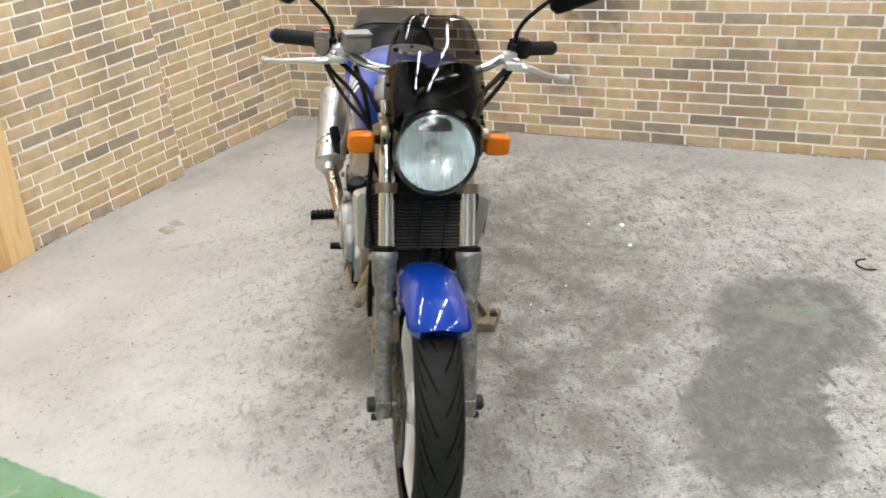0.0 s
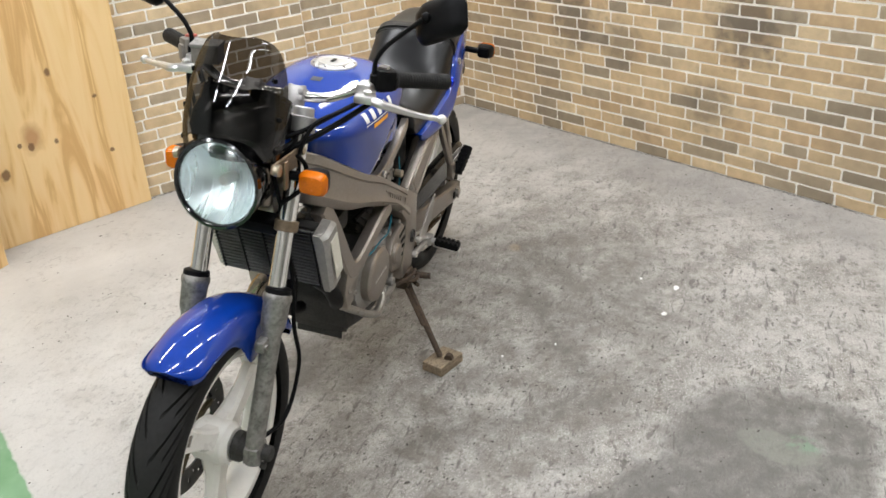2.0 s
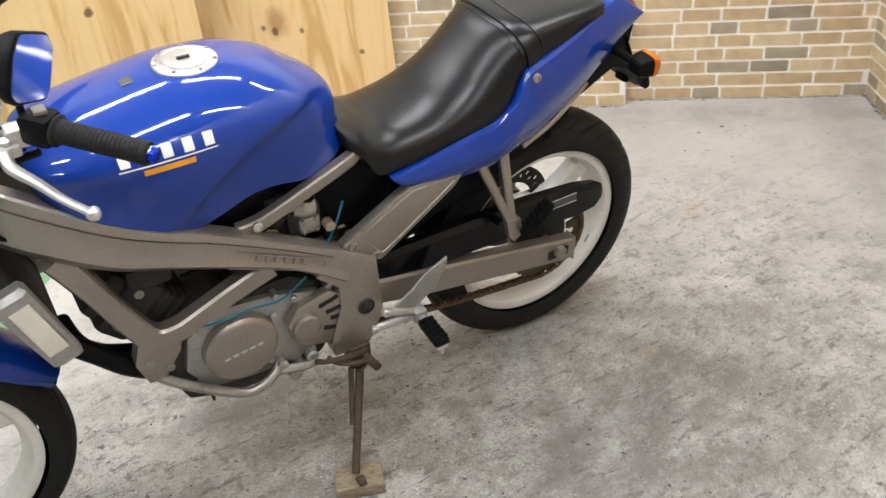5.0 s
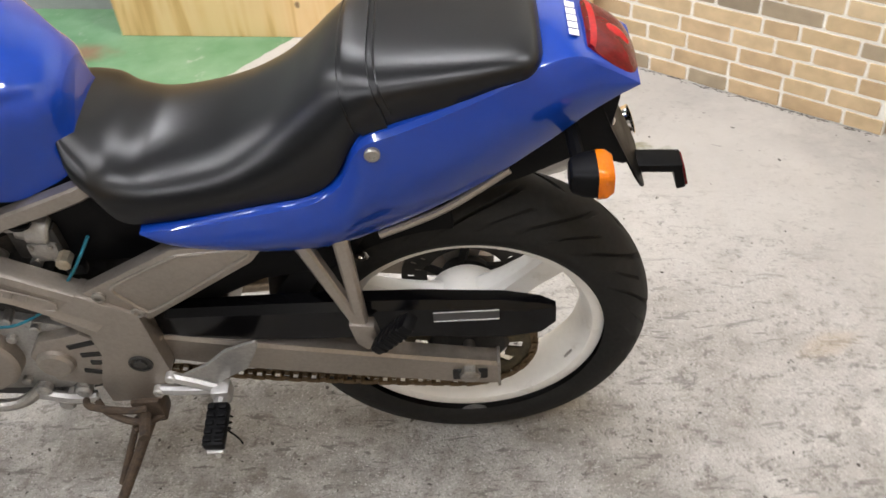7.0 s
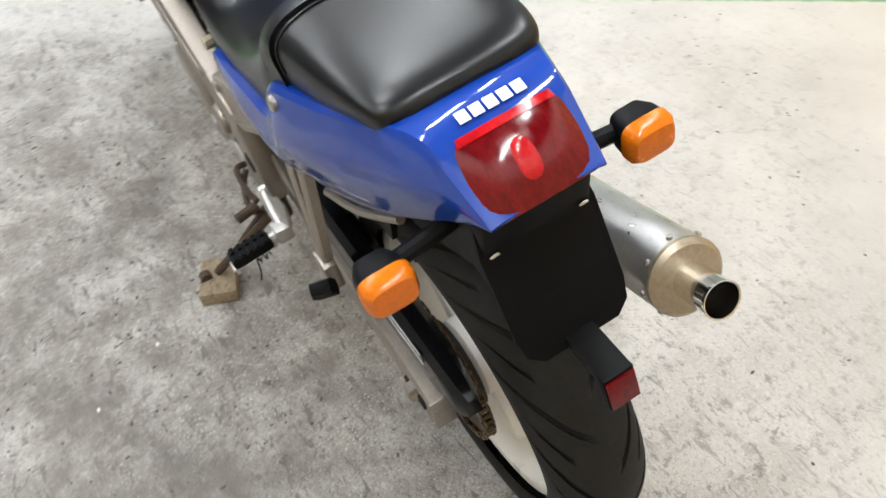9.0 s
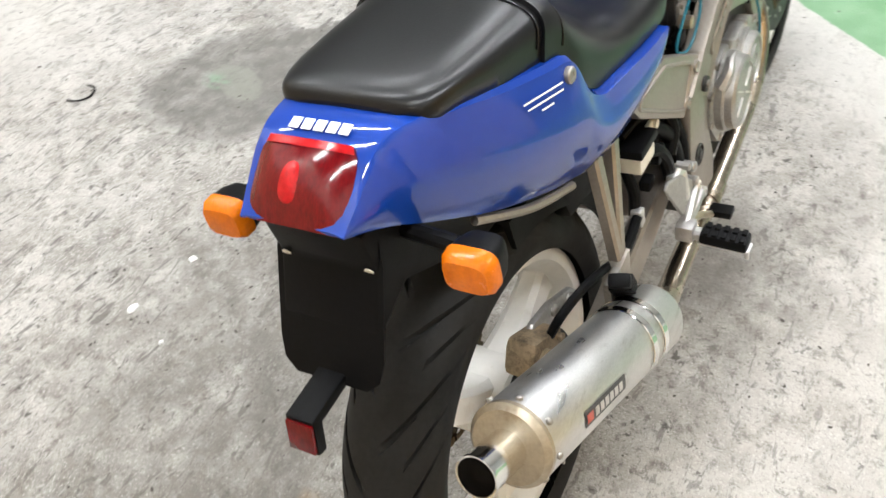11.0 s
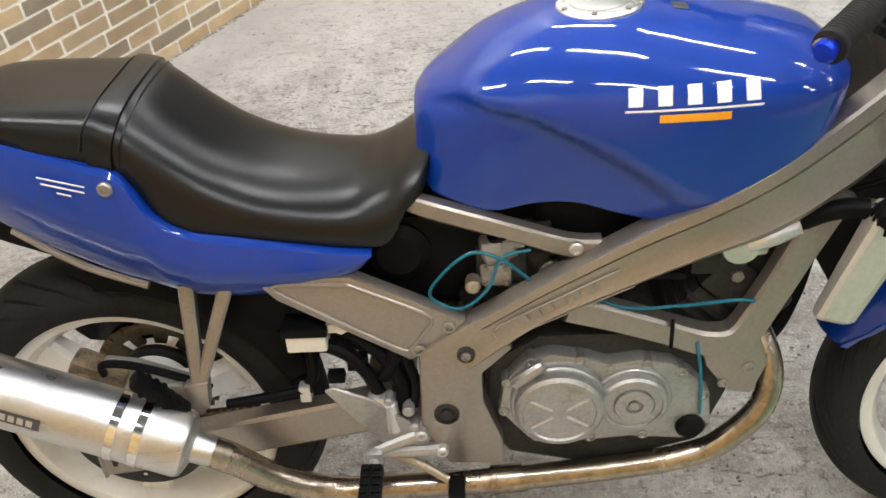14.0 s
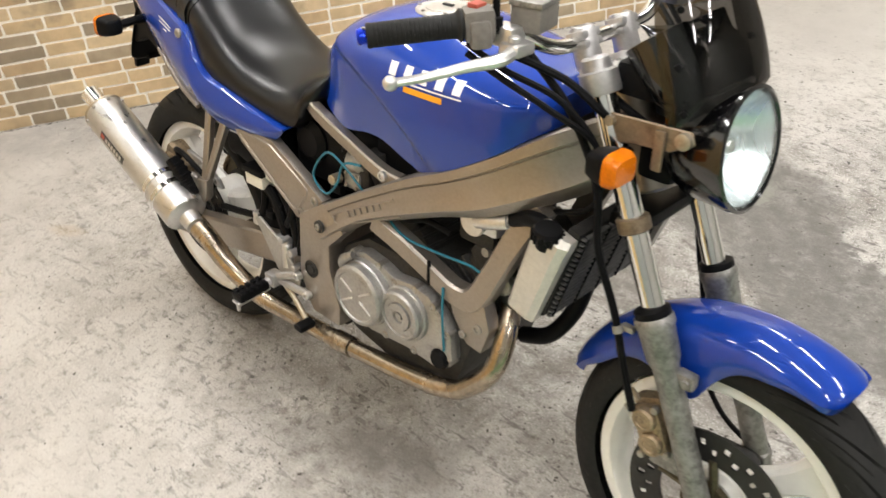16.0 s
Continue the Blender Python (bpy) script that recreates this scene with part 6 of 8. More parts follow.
# under-tail, plate holder, bracket with reflector
bm = bmesh.new()
prism(bm, [(0.04, 0.625), (0.06, 0.70), (-0.10, 0.76), (-0.19, 0.795), (-0.215, 0.795), (-0.206, 0.745), (-0.235, 0.68), (-0.225, 0.675), (-0.17, 0.70), (-0.10, 0.665), (-0.02, 0.63)], -0.062, 0.062, 0.006)
part("under_tail", bm, BLACK, bike)
bm = bmesh.new()
secs = []
for x, z, w in ((-0.193, 0.775, 0.062), (-0.205, 0.745, 0.067), (-0.245, 0.655, 0.067), (-0.256, 0.632, 0.062), (-0.262, 0.620, 0.046)):
    secs.append([(x, -w, z), (x, w, z), (x + 0.004, w, z + 0.002), (x + 0.004, -w, z + 0.002)])
skin(bm, secs)
plate_holder = part("plate_holder", bm, BLACK, bike, "plain black number plate holder without a plate")
for y in (-0.052, 0.052):
    bm = bmesh.new()
    lathe(bm, [(0, 0.0055), (0.0015, 0.0055)], axis((-0.2075, y, 0.7445), (-0.30, y, 0.70)), 6)
    part("mounting_hole", bm, CREAM, plate_holder)
bm = bmesh.new()
m = Matrix.Translation((-0.285, 0.0, 0.622)) @ Matrix.Rotation(radians(-4), 4, "Y")
box(bm, (0, 0, 0), (0.072, 0.036, 0.014), 0.003, m)
leg = Matrix.Translation((-0.316, 0.0, 0.611)) @ Matrix.Rotation(radians(14), 4, "Y")
box(bm, (0, 0, -0.008), (0.014, 0.038, 0.044), 0.003, leg)
bracket = part("reflector_bracket", bm, BLACK, bike)
bm = bmesh.new()
box(bm, (-0.0085, 0, -0.009), (0.004, 0.034, 0.036), 0.001, leg)
part("reflector", bm, RED, bracket, "small red reflector")


OVAL = [(math.copysign(abs(math.cos(q)) ** 0.5, math.cos(q)), math.copysign(abs(math.sin(q)) ** 0.5, math.sin(q))) for q in (2 * math.pi * (k + 0.5) / 40 for k in range(40))]


def indicator(c, back, s, stalk, k=1.0):
    """A squared turn signal; back is +1 when its lens faces forward and -1 when it faces the rear."""
    bm = bmesh.new()
    secs = []
    for f, w, h in ((-0.034, 0.018, 0.016), (-0.030, 0.024, 0.021), (-0.012, 0.032, 0.026), (0.008, 0.034, 0.028)):
        secs.append([(c[0] + back * f * k, c[1] + w * a * k, c[2] + h * b * k) for a, b in OVAL])
    skin(bm, secs)
    tube(bm, [(c[0] - back * 0.012, c[1], c[2]), stalk], 0.010, 10, smooth=False)
    body = part("turn_signal", bm, BLACK, bike, "black turn signal with an orange lens")
    bm = bmesh.new()
    secs = []
    for f, w, h in ((0.007, 0.035, 0.029), (0.021, 0.0345, 0.0285), (0.029, 0.030, 0.0235), (0.0315, 0.0285, 0.0215), (0.033, 0.014, 0.0105), (0.0333, 0.004, 0.003)):
        secs.append([(c[0] + back * f * k, c[1] + w * a * k, c[2] + h * b * k) for a, b in OVAL])
    skin(bm, secs)
    part("lens", bm, ORANGE, body, "orange ribbed plastic lens")


for s in (1, -1):
    indicator((-0.168, s * 0.153, 0.748), -1, s, (-0.150, s * 0.055, 0.755), 0.82)
    indicator((1.185, s * 0.152, 0.848), 1, s, (1.18, s * 0.095, 0.848), 0.86)

# passenger peg hangers
for s in (1, -1):
    for top in ((0.222, 0.625), (0.165, 0.628)):
        bm = bmesh.new()
        secs = []
        a, b = Vector((top[0], s * 0.125, top[1])), Vector((0.152, s * 0.150, 0.452))
        for f in (0, 0.3, 0.7, 1):
            p = a.lerp(b, f)
            w = 0.011 - 0.002 * f
            secs.append([p + Vector((w * x, s * 0.008 * y, 0)) for x, y in ((-1, -1), (1, -1), (1, 0.6), (0.6, 1), (-0.6, 1), (-1, 0.6))])
        skin(bm, secs)
        hanger = part("peg_hanger_strut", bm, FRAME, bike)
    bm = bmesh.new()
    prism(bm, [(0.172, 0.475), (0.135, 0.470), (0.128, 0.43), (0.150, 0.412), (0.165, 0.43)], s * 0.140, s * 0.160, 0.003)
    part("peg_mount", bm, FRAME, bike)
    bm = bmesh.new()
    p0, p1 = Vector((0.135, s * 0.165, 0.430)), Vector((0.068, s * 0.185, 0.520))
    m = axis(p0, p1)
    box(bm, (0, 0, 0.050), (0.030, 0.020, 0.098), 0.006, m)
    peg = part("passenger_peg", bm, BLACK, bike, "folded rubber passenger foot peg")
    for k in range(5):
        bm = bmesh.new()
        box(bm, (0.0, 0.0, 0.022 + 0.014 * k), (0.0315, 0.0225, 0.008), 0.002, m)
        part("peg_rib", bm, BLACK, peg)
# rider pegs, hangers, heel plates
for s in (1, -1):
    bm = bmesh.new()
    if s > 0:
        heel = [(0.475, 0.345), (0.440, 0.366), (0.405, 0.386), (0.372, 0.418), (0.318, 0.440), (0.318, 0.425), (0.345, 0.368), (0.378, 0.348), (0.402, 0.330), (0.46, 0.335)]
    else:
        heel = [(0.475, 0.345), (0.455, 0.378), (0.405, 0.425), (0.350, 0.452), (0.335, 0.445), (0.375, 0.385), (0.402, 0.345), (0.43, 0.325), (0.47, 0.330)]
    prism(bm, heel, s * 0.147, s * 0.153, 0.002, 1)
    hp = part("heel_plate", bm, CASE, bike, "bare alloy heel guard")
    bm = bmesh.new()
    tube(bm, [(0.495, s * 0.152, 0.322), (0.45, s * 0.156, 0.324), (0.40, s * 0.155, 0.322)], 0.009, 8)
    tube(bm, [(0.475, s * 0.152, 0.358), (0.44, s * 0.155, 0.345), (0.40, s * 0.158, 0.328)], 0.009, 8)
    box(bm, (0.396, s * 0.160, 0.322), (0.030, 0.03, 0.03), 0.005)
    tube(bm, [(0.396, s * 0.15, 0.318), (0.396, s * 0.185, 0.318)], 0.011, 10, smooth=False)
    part("peg_bracket", bm, RISER, bike)
    bolt((0.499, s * 0.153, 0.321), s, 0.0095, ALLOY, 0.008)
    bolt((0.470, s * 0.153, 0.356), s, 0.0095, ALLOY, 0.008)
    bm = bmesh.new()
    m = Matrix.Translation((0.396, s * 0.222, 0.317)) @ Matrix.Rotation(radians(-4 * s), 4, "X")
    box(bm, (0, 0, 0.002), (0.034, 0.076, 0.020), 0.006, m)
    for k in range(5):
        for xx in (-0.009, 0.009):
            box(bm, (xx, -0.028 + 0.014 * k, 0.013), (0.013, 0.009, 0.006), 0.002, m)
    peg = part("foot_peg", bm, BLACK, bike, "ribbed black rubber foot peg")
    bm = bmesh.new()
    box(bm, (0, 0, -0.010), (0.026, 0.082, 0.006), 0.002, m)
    lathe(bm, [(0, 0.004), (0.02, 0.004), (0.022, 0.002)], m @ axis((0, s * 0.036, -0.010), (0, s * 0.036, -1)), 8)
    part("peg_core", bm, ALLOY, peg)
# return spring behind the left peg
bm = bmesh.new()
tube(bm, [(0.385 - 0.006 * math.cos(k * 1.3), 0.196 + 0.0022 * k, 0.302 + 0.006 * math.sin(k * 1.3)) for k in range(12)] + [(0.370, 0.225, 0.288), (0.362, 0.232, 0.278)], 0.0016, 6, 3)
part("peg_spring", bm, BLACK, bike)
# brake pedal on the right
bm = bmesh.new()
tube(bm, [(0.42, -0.150, 0.312), (0.46, -0.158, 0.300), (0.50, -0.164, 0.272), (0.518, -0.17, 0.264)], 0.0065, 8)
tube(bm, [(0.516, -0.155, 0.264), (0.518, -0.185, 0.264)], 0.006, 8, smooth=False)
pedal = part("brake_pedal", bm, BRASSY, bike)
bm = bmesh.new()
box(bm, (0.518, -0.180, 0.268), (0.026, 0.04, 0.014), 0.004)
part("pedal_rubber", bm, BLACK, pedal)
# rear master cylinder, fluid box, hoses on the right
bm = bmesh.new()
box(bm, (0.318, -0.118, 0.520), (0.058, 0.036, 0.030), 0.004)
fluid = part("fluid_box", bm, CREAM, bike, "white brake fluid box with a black lid")
bm = bmesh.new()
box(bm, (0.318, -0.118, 0.541), (0.066, 0.044, 0.014), 0.003)
part("lid", bm, BLACK, fluid)
bm = bmesh.new()
box(bm, (0.362, -0.124, 0.540), (0.034, 0.008, 0.016), 0.003)
lathe(bm, [(0, 0.007), (0.006, 0.007)], axis((0.370, -0.127, 0.541), (0.370, -1, 0.541)), 12)
part("mount_tab", bm, CREAM, fluid)
bm = bmesh.new()
tube(bm, [(0.34, -0.118, 0.505), (0.375, -0.125, 0.49), (0.40, -0.13, 0.455), (0.415, -0.13, 0.41)], 0.011, 10)
tube(bm, [(0.31, -0.10, 0.505), (0.315, -0.11, 0.45), (0.30, -0.115, 0.42)], 0.009, 10)
tube(bm, [(0.42, -0.13, 0.45), (0.44, -0.13, 0.49), (0.43, -0.11, 0.54)], 0.010, 10)
tube(bm, [(0.31, -0.12, 0.425), (0.25, -0.125, 0.415), (0.18, -0.128, 0.405)], 0.008, 10)
part("rear_brake_hose", bm, BLACK, bike)
bm = bmesh.new()
box(bm, (0.415, -0.14, 0.40), (0.04, 0.02, 0.05), 0.006)
lathe(bm, [(0, 0.012), (0.05, 0.012), (0.055, 0.008)], axis((0.43, -0.145, 0.36), (0.425, -0.14, 0.44)), 12)
part("rear_master_cylinder", bm, ALLOY, bike)
bm = bmesh.new()
box(bm, (0.30, -0.12, 0.418), (0.018, 0.018, 0.03), 0.004)
part("hose_joint", bm, ALLOY, bike)
bm = bmesh.new()
tube(bm, [(0.355, -0.105, 0.53), (0.395, -0.118, 0.515), (0.432, -0.126, 0.475), (0.448, -0.13, 0.43), (0.445, -0.132, 0.395)], 0.0115, 12)
tube(bm, [(0.30, -0.105, 0.56), (0.345, -0.115, 0.565), (0.40, -0.118, 0.545), (0.455, -0.12, 0.50)], 0.006, 8)
tube(bm, [(0.455, -0.128, 0.49), (0.468, -0.135, 0.445), (0.462, -0.138, 0.40)], 0.0075, 10)
part("drain_hose", bm, BLACK, bike)
for c_, d_ in (((0.385, -0.122, 0.475), (0.030, 0.020, 0.024)), ((0.350, -0.118, 0.445), (0.026, 0.018, 0.018))):
    bm = bmesh.new()
    box(bm, c_, d_, 0.004)
    part("brake_switch", bm, BLACK, bike)
for x, z, r_ in ((0.455, 0.405, 0.009), (0.428, 0.425, 0.007), (0.462, 0.372, 0.008)):
    bm = bmesh.new()
    lathe(bm, [(-0.012, r_), (0.008, r_), (0.010, r_ * 0.7)], axis((x, -0.150, z), (x, -1, z)), 10)
    part("bracket_bolt", bm, RISER, bike)
bm = bmesh.new()
cm = Matrix.Translation((-0.018, -0.098, 0.448)) @ Matrix.Rotation(radians(28), 4, "Y")
box(bm, (0, 0, 0), (0.085, 0.045, 0.052), 0.012, cm)
lathe(bm, [(0, 0.017), (0.018, 0.017), (0.022, 0.011)], axis((-0.035, -0.112, 0.452), (-0.035, -1, 0.452)), 16)
lathe(bm, [(0, 0.006), (0.012, 0.006)], axis((0.012, -0.115, 0.45), (0.012, -1, 0.45)), 8)
part("rear_caliper", bm, CALIPER, bike, "brownish gold rear brake caliper")
bm = bmesh.new()
prism(bm, [(-0.02, 0.325), (-0.045, 0.44), (0.0, 0.475), (0.05, 0.465), (0.115, 0.435), (0.13, 0.415), (0.06, 0.415), (0.035, 0.33), (0.01, 0.285)], -0.094, -0.084, 0.003)
bracket_r = part("caliper_bracket", bm, CASE, bike)
bolt((0.055, -0.094, 0.448), -1, 0.009, STEEL, 0.006, bracket_r)
bolt((0.10, -0.094, 0.428), -1, 0.009, STEEL, 0.006, bracket_r)
bm = bmesh.new()
tube(bm, [(0.0, -0.115, 0.462), (0.012, -0.13, 0.492), (0.06, -0.14, 0.497), (0.13, -0.14, 0.470), (0.165, -0.135, 0.445)], 0.0062, 8)
part("caliper_hose", bm, BLACK, bike)

# side stand and the wood under it
bm = bmesh.new()
foot = Vector((0.632, 0.290, 0.076))
tube(bm, [(0.530, 0.138, 0.262), (0.545, 0.160, 0.225), foot + Vector((0, -0.002, 0.004))], [0.012, 0.0095, 0.0085], 10)
box(bm, (0.535, 0.135, 0.26), (0.05, 0.04, 0.06), 0.008)
tube(bm, [(0.56, 0.150, 0.24), (0.600, 0.222, 0.150)], 0.006, 8, smooth=False)
tube(bm, [(0.515, 0.15, 0.245), (0.555, 0.185, 0.255)], 0.006, 8, smooth=False)
stand = part("side_stand", bm, RUST, bike, "rusty side stand folded out")
bm = bmesh.new()
m = Matrix.Translation(foot + Vector((0.0, 0.006, -0.008))) @ Matrix.Rotation(radians(LEAN), 4, "X")
box(bm, (0, 0, 0), (0.035, 0.045, 0.008), 0.003, m)
lathe(bm, [(-0.008, 0.012), (0.008, 0.012)], m @ Matrix.Translation((0.0, 0.02, 0.012)) @ Matrix.Rotation(radians(90), 4, "Y"), 14)
part("stand_foot", bm, RUST, stand)

# ---- front end ----
TOP, LOW = 0.940, 0.742
for s in (1, -1):
    y = s * 0.092
    bm = bmesh.new()
    tube(bm, [(fork_x(0.595), y, 0.595), (fork_x(0.965), y, 0.965)], 0.0185, 20, smooth=False)
    stanchion = part("fork_tube", bm, CHROME, bike, "chrome fork tube")
    bm = bmesh.new()
    d = Vector((fork_x(1.0) - fork_x(0.0), 0, 1.0)).normalized()
    a0 = Vector((fork_x(0.262), y * 1.05, 0.262))
    ln = (0.610 - 0.262) / d.z
    lathe(bm, [(0, 0.013), (0.004, 0.0195), (0.06, 0.0205), (0.16, 0.0200), (ln - 0.085, 0.0210), (ln - 0.070, 0.0265), (ln - 0.022, 0.0285), (ln - 0.014, 0.031), (ln - 0.004, 0.031), (ln, 0.029), (ln, 0.019)], axis(a0, a0 + d), 28)
    box(bm, (FA.x + 0.004, y * 1.05, FA.z), (0.052, 0.036, 0.046), 0.010)
    lower = part("fork_lower", bm, GREYFORK, bike, "grey oxidised fork lower leg")
    bm = bmesh.new()
    lathe(bm, [(ln - 0.004, 0.0285), (ln + 0.010, 0.0280), (ln + 0.014, 0.020)], axis(a0, a0 + d), 24)
    part("dust_seal", bm, BLACK, lower)
    bm = bmesh.new()
    box(bm, (fork_x(0.52) + 0.028, y * 0.98, 0.52), (0.034, 0.022, 0.026), 0.006)
    lathe(bm, [(0, 0.007), (0.006, 0.007)], axis((fork_x(0.52) + 0.034, y * 0.98 + s * 0.010, 0.52), (fork_x(0.52) + 0.034, s, 0.52)), 8)
    part("fender_lug", bm, GREYFORK, lower)
    bm = bmesh.new()
    lathe(bm, [(0, 0.018), (0.022, 0.018), (0.026, 0.015)], axis((FA.x, s * 0.108, FA.z), (FA.x, s, FA.z)), 18)
    lathe(bm, [(0.0, 0.008), (0.012, 0.008)], axis((FA.x + 0.012, s * 0.112, FA.z - 0.026), (FA.x + 0.012, s, FA.z - 0.026)), 8)
    part("axle_nut", bm, DARKCASE, lower)
    bm = bmesh.new()
    lathe(bm, [(-0.012, 0.0235), (-0.010, 0.0255), (0.009, 0.0255), (0.011, 0.0235)], axis((fork_x(LOW), y, LOW), Vector((fork_x(LOW), y, LOW)) + d), 24)
    part("fork_clamp", bm, BRACKET, bike)
    bm = bmesh.new()
    lathe(bm, [(-0.020, 0.027), (-0.016, 0.029), (0.012, 0.029), (0.014, 0.022), (0.030, 0.021), (0.033, 0.017), (0.033, 0.008), (0.028, 0.007)], axis((fork_x(TOP), y, TOP), Vector((fork_x(TOP), y, TOP)) + d), 28)
    part("fork_cap", bm, RISER, bike)
    # tall handlebar riser
    bm = bmesh.new()
    rp = Vector((1.072, s * 0.050, 0.935))
    lathe(bm, [(0, 0.020), (0.004, 0.021), (0.058, 0.0195), (0.062, 0.017)], axis(rp, rp + d), 28)
    rq = rp + d * 0.029
    box(bm, (0, 0, 0.008), (0.044, 0.034, 0.012), 0.004, axis(rq, rq + d))
    box(bm, (0, 0, 0.022), (0.044, 0.034, 0.013), 0.004, axis(rq, rq + d))
    for xx in (-0.015, 0.015):
        lathe(bm, [(0.026, 0.005), (0.034, 0.005), (0.035, 0.003)], axis(rq, rq + d) @ Matrix.Translation((xx, 0, 0)), 10)
    part("bar_riser", bm, RISER, bike, "grey alloy handlebar riser")
for z, nm in ((TOP, "top_yoke"), (LOW - 0.01, "lower_yoke")):
    bm = bmesh.new()
    box(bm, (fork_x(z) - (0.016 if z == TOP else 0.028), 0, z - 0.006), (0.06, 0.16 if z == TOP else 0.15, 0.024), 0.008)
    part(nm, bm, ALLOY if z == TOP else BLACK, bike)
# handlebar, grips, levers, switchgear, mirrors
bm = bmesh.new()
tube(bm, [(0.900, -0.345, 1.008), (0.985, -0.245, 1.020), (1.026, -0.19, 1.008), (1.052, -0.125, 0.979), (1.054, -0.06, 0.972), (1.054, 0.06, 0.972), (1.052, 0.125, 0.979), (1.026, 0.19, 1.004), (0.985, 0.242, 1.016), (0.890, 0.335, 0.996)], 0.0112, 14, 6)
part("handlebar", bm, CHROME, bike, "chrome handlebar")
for s in (1, -1):
    gin = Vector((0.985, 0.243, 1.015)) if s > 0 else Vector((0.985, -0.246, 1.020))
    gout = Vector((0.893, 0.333, 0.996)) if s > 0 else Vector((0.905, -0.342, 1.008))
    gd = (gout - gin).normalized()
    gm = axis(gin, gout)
    L_ = (gout - gin).length
    bm = bmesh.new()
    prof = [(-0.004, 0.012), (-0.004, 0.022), (0.0, 0.023), (0.004, 0.018)]
    for k in range(18):
        h = 0.008 + (L_ - 0.016) * k / 18
        prof += [(h, 0.0170), (h + 0.0035, 0.0170), (h + 0.0040, 0.0163), (h + 0.0060, 0.0163)]
    prof += [(L_ - 0.004, 0.0175), (L_, 0.0165), (L_, 0.006)]
    lathe(bm, prof, gm, 24)
    grip = part("grip", bm, RUBBER, bike, "black ribbed rubber grip")
    bm = bmesh.new()
    lathe(bm, [(L_ - 0.002, 0.0105), (L_ + 0.010, 0.0115), (L_ + 0.013, 0.009), (L_ + 0.013, 0.003)], gm, 16)
    part("bar_end", bm, BLUEANOD, grip, "small blue anodised bar end")
    bm = bmesh.new()
    sw = gin - gd * 0.026
    mm_ = axis(sw, gin)
    box(bm, (0, 0, 0), (0.042, 0.046, 0.044), 0.010, mm_)
    box(bm, (0.012, -0.01, 0.0), (0.03, 0.04, 0.03), 0.008, mm_)
    switch = part("switch_housing", bm, SWITCH if s < 0 else BLACK, bike)
    bm = bmesh.new()
    box(bm, (sw.x - 0.004, sw.y, sw.z + 0.024), (0.018, 0.022, 0.008), 0.003)
    part("switch_button", bm, REDSWITCH if s < 0 else SWITCH, switch)
    # lever and perch
    z0 = 0.988 if s > 0 else 0.993
    bm = bmesh.new()
    px = Vector((1.030, s * 0.198, z0 + 0.014))
    box(bm, px, (0.040, 0.034, 0.030), 0.008)
    box(bm, px + Vector((0.022, s * 0.006, -0.012)), (0.034, 0.040, 0.018), 0.006)
    lathe(bm, [(0, 0.009), (0.006, 0.009), (0.008, 0.006)], axis(px + Vector((0.022, s * 0.012, -0.002)), px + Vector((0.022, s * 0.012, 1))), 12)
    part("lever_perch", bm, ALLOY, bike)
    tip = Vector((0.985, 0.352, 0.945)) if s > 0 else Vector((0.975, -0.366, 0.966))
    bm = bmesh.new()
    l0 = px + Vector((0.024, s * 0.012, -0.012))
    tube(bm, [l0, l0 + Vector((0.004, s * 0.035, -0.006)), l0.lerp(tip, 0.48) + Vector((0.013, 0, 0.0)), l0.lerp(tip, 0.75) + Vector((0.009, 0, -0.001)), tip], [0.010, 0.0095, 0.0075, 0.0062, 0.0060], 10, 5)
    bmesh.ops.create_uvsphere(bm, u_segments=14, v_segments=8, radius=0.0105, matrix=Matrix.Translation(tip))
    part("lever", bm, ALLOY, bike, "bare alloy hand lever")
    # mirror
    bm = bmesh.new()
    base = Vector((1.020, s * 0.212, 1.016))
    joint = Vector((1.022, s * 0.318, 1.166))
    tube(bm, [base, base + Vector((0, 0, 0.03)), base + Vector((0.0, s * 0.005, 0.052)), base + Vector((0, s * 0.03, 0.085)), joint], 0.0052, 10, 5)
    lathe(bm, [(-0.004, 0.010), (0.016, 0.010), (0.018, 0.007)], axis(base, base + Vector((0, 0, 1))), 14)
    bmesh.ops.create_uvsphere(bm, u_segments=12, v_segments=8, radius=0.010, matrix=Matrix.Translation(joint))
    stem = part("mirror_stem", bm, BLACK, bike, "black bent mirror stem")
    bm = bmesh.new()
    mc = Vector((1.004, s * 0.342, 1.163))
    rot = Matrix.Translation(mc) @ Matrix.Rotation(radians(-32 * s), 4, "Z") @ Matrix.Rotation(radians(-12), 4, "Y") @ Matrix.Rotation(radians(28 * s), 4, "X")
    out = [(-0.070, -0.027), (-0.057, -0.043), (0.046, -0.046), (0.071, -0.034), (0.075, 0.012), (0.061, 0.039), (-0.034, 0.041), (-0.064, 0.023)]
    ring_ = [Vector((0, *q)) for q in out]
    out = [(q.y, q.z) for i in range(8) for q in (ring_[i].lerp(ring_[i - 1], 0.30), ring_[i].lerp(ring_[i - 1], 0.10), ring_[i].lerp(ring_[(i + 1) % 8], 0.10), ring_[i].lerp(ring_[(i + 1) % 8], 0.30))]
    secs = []
    for f, k in ((0.024, 0.30), (0.022, 0.62), (0.016, 0.85), (0.006, 0.97), (-0.004, 1.0), (-0.006, 0.97)):
        secs.append([rot @ Vector((f, s * yy * k, zz * k)) for yy, zz in out])
    skin(bm, secs)
    head = part("mirror_head", bm, BLACK, stem, "black plastic mirror shell", 50)
    bm = bmesh.new()
    secs = [[rot @ Vector((f, s * yy * 0.92, zz * 0.92)) for yy, zz in out] for f in (-0.0045, -0.0068)]
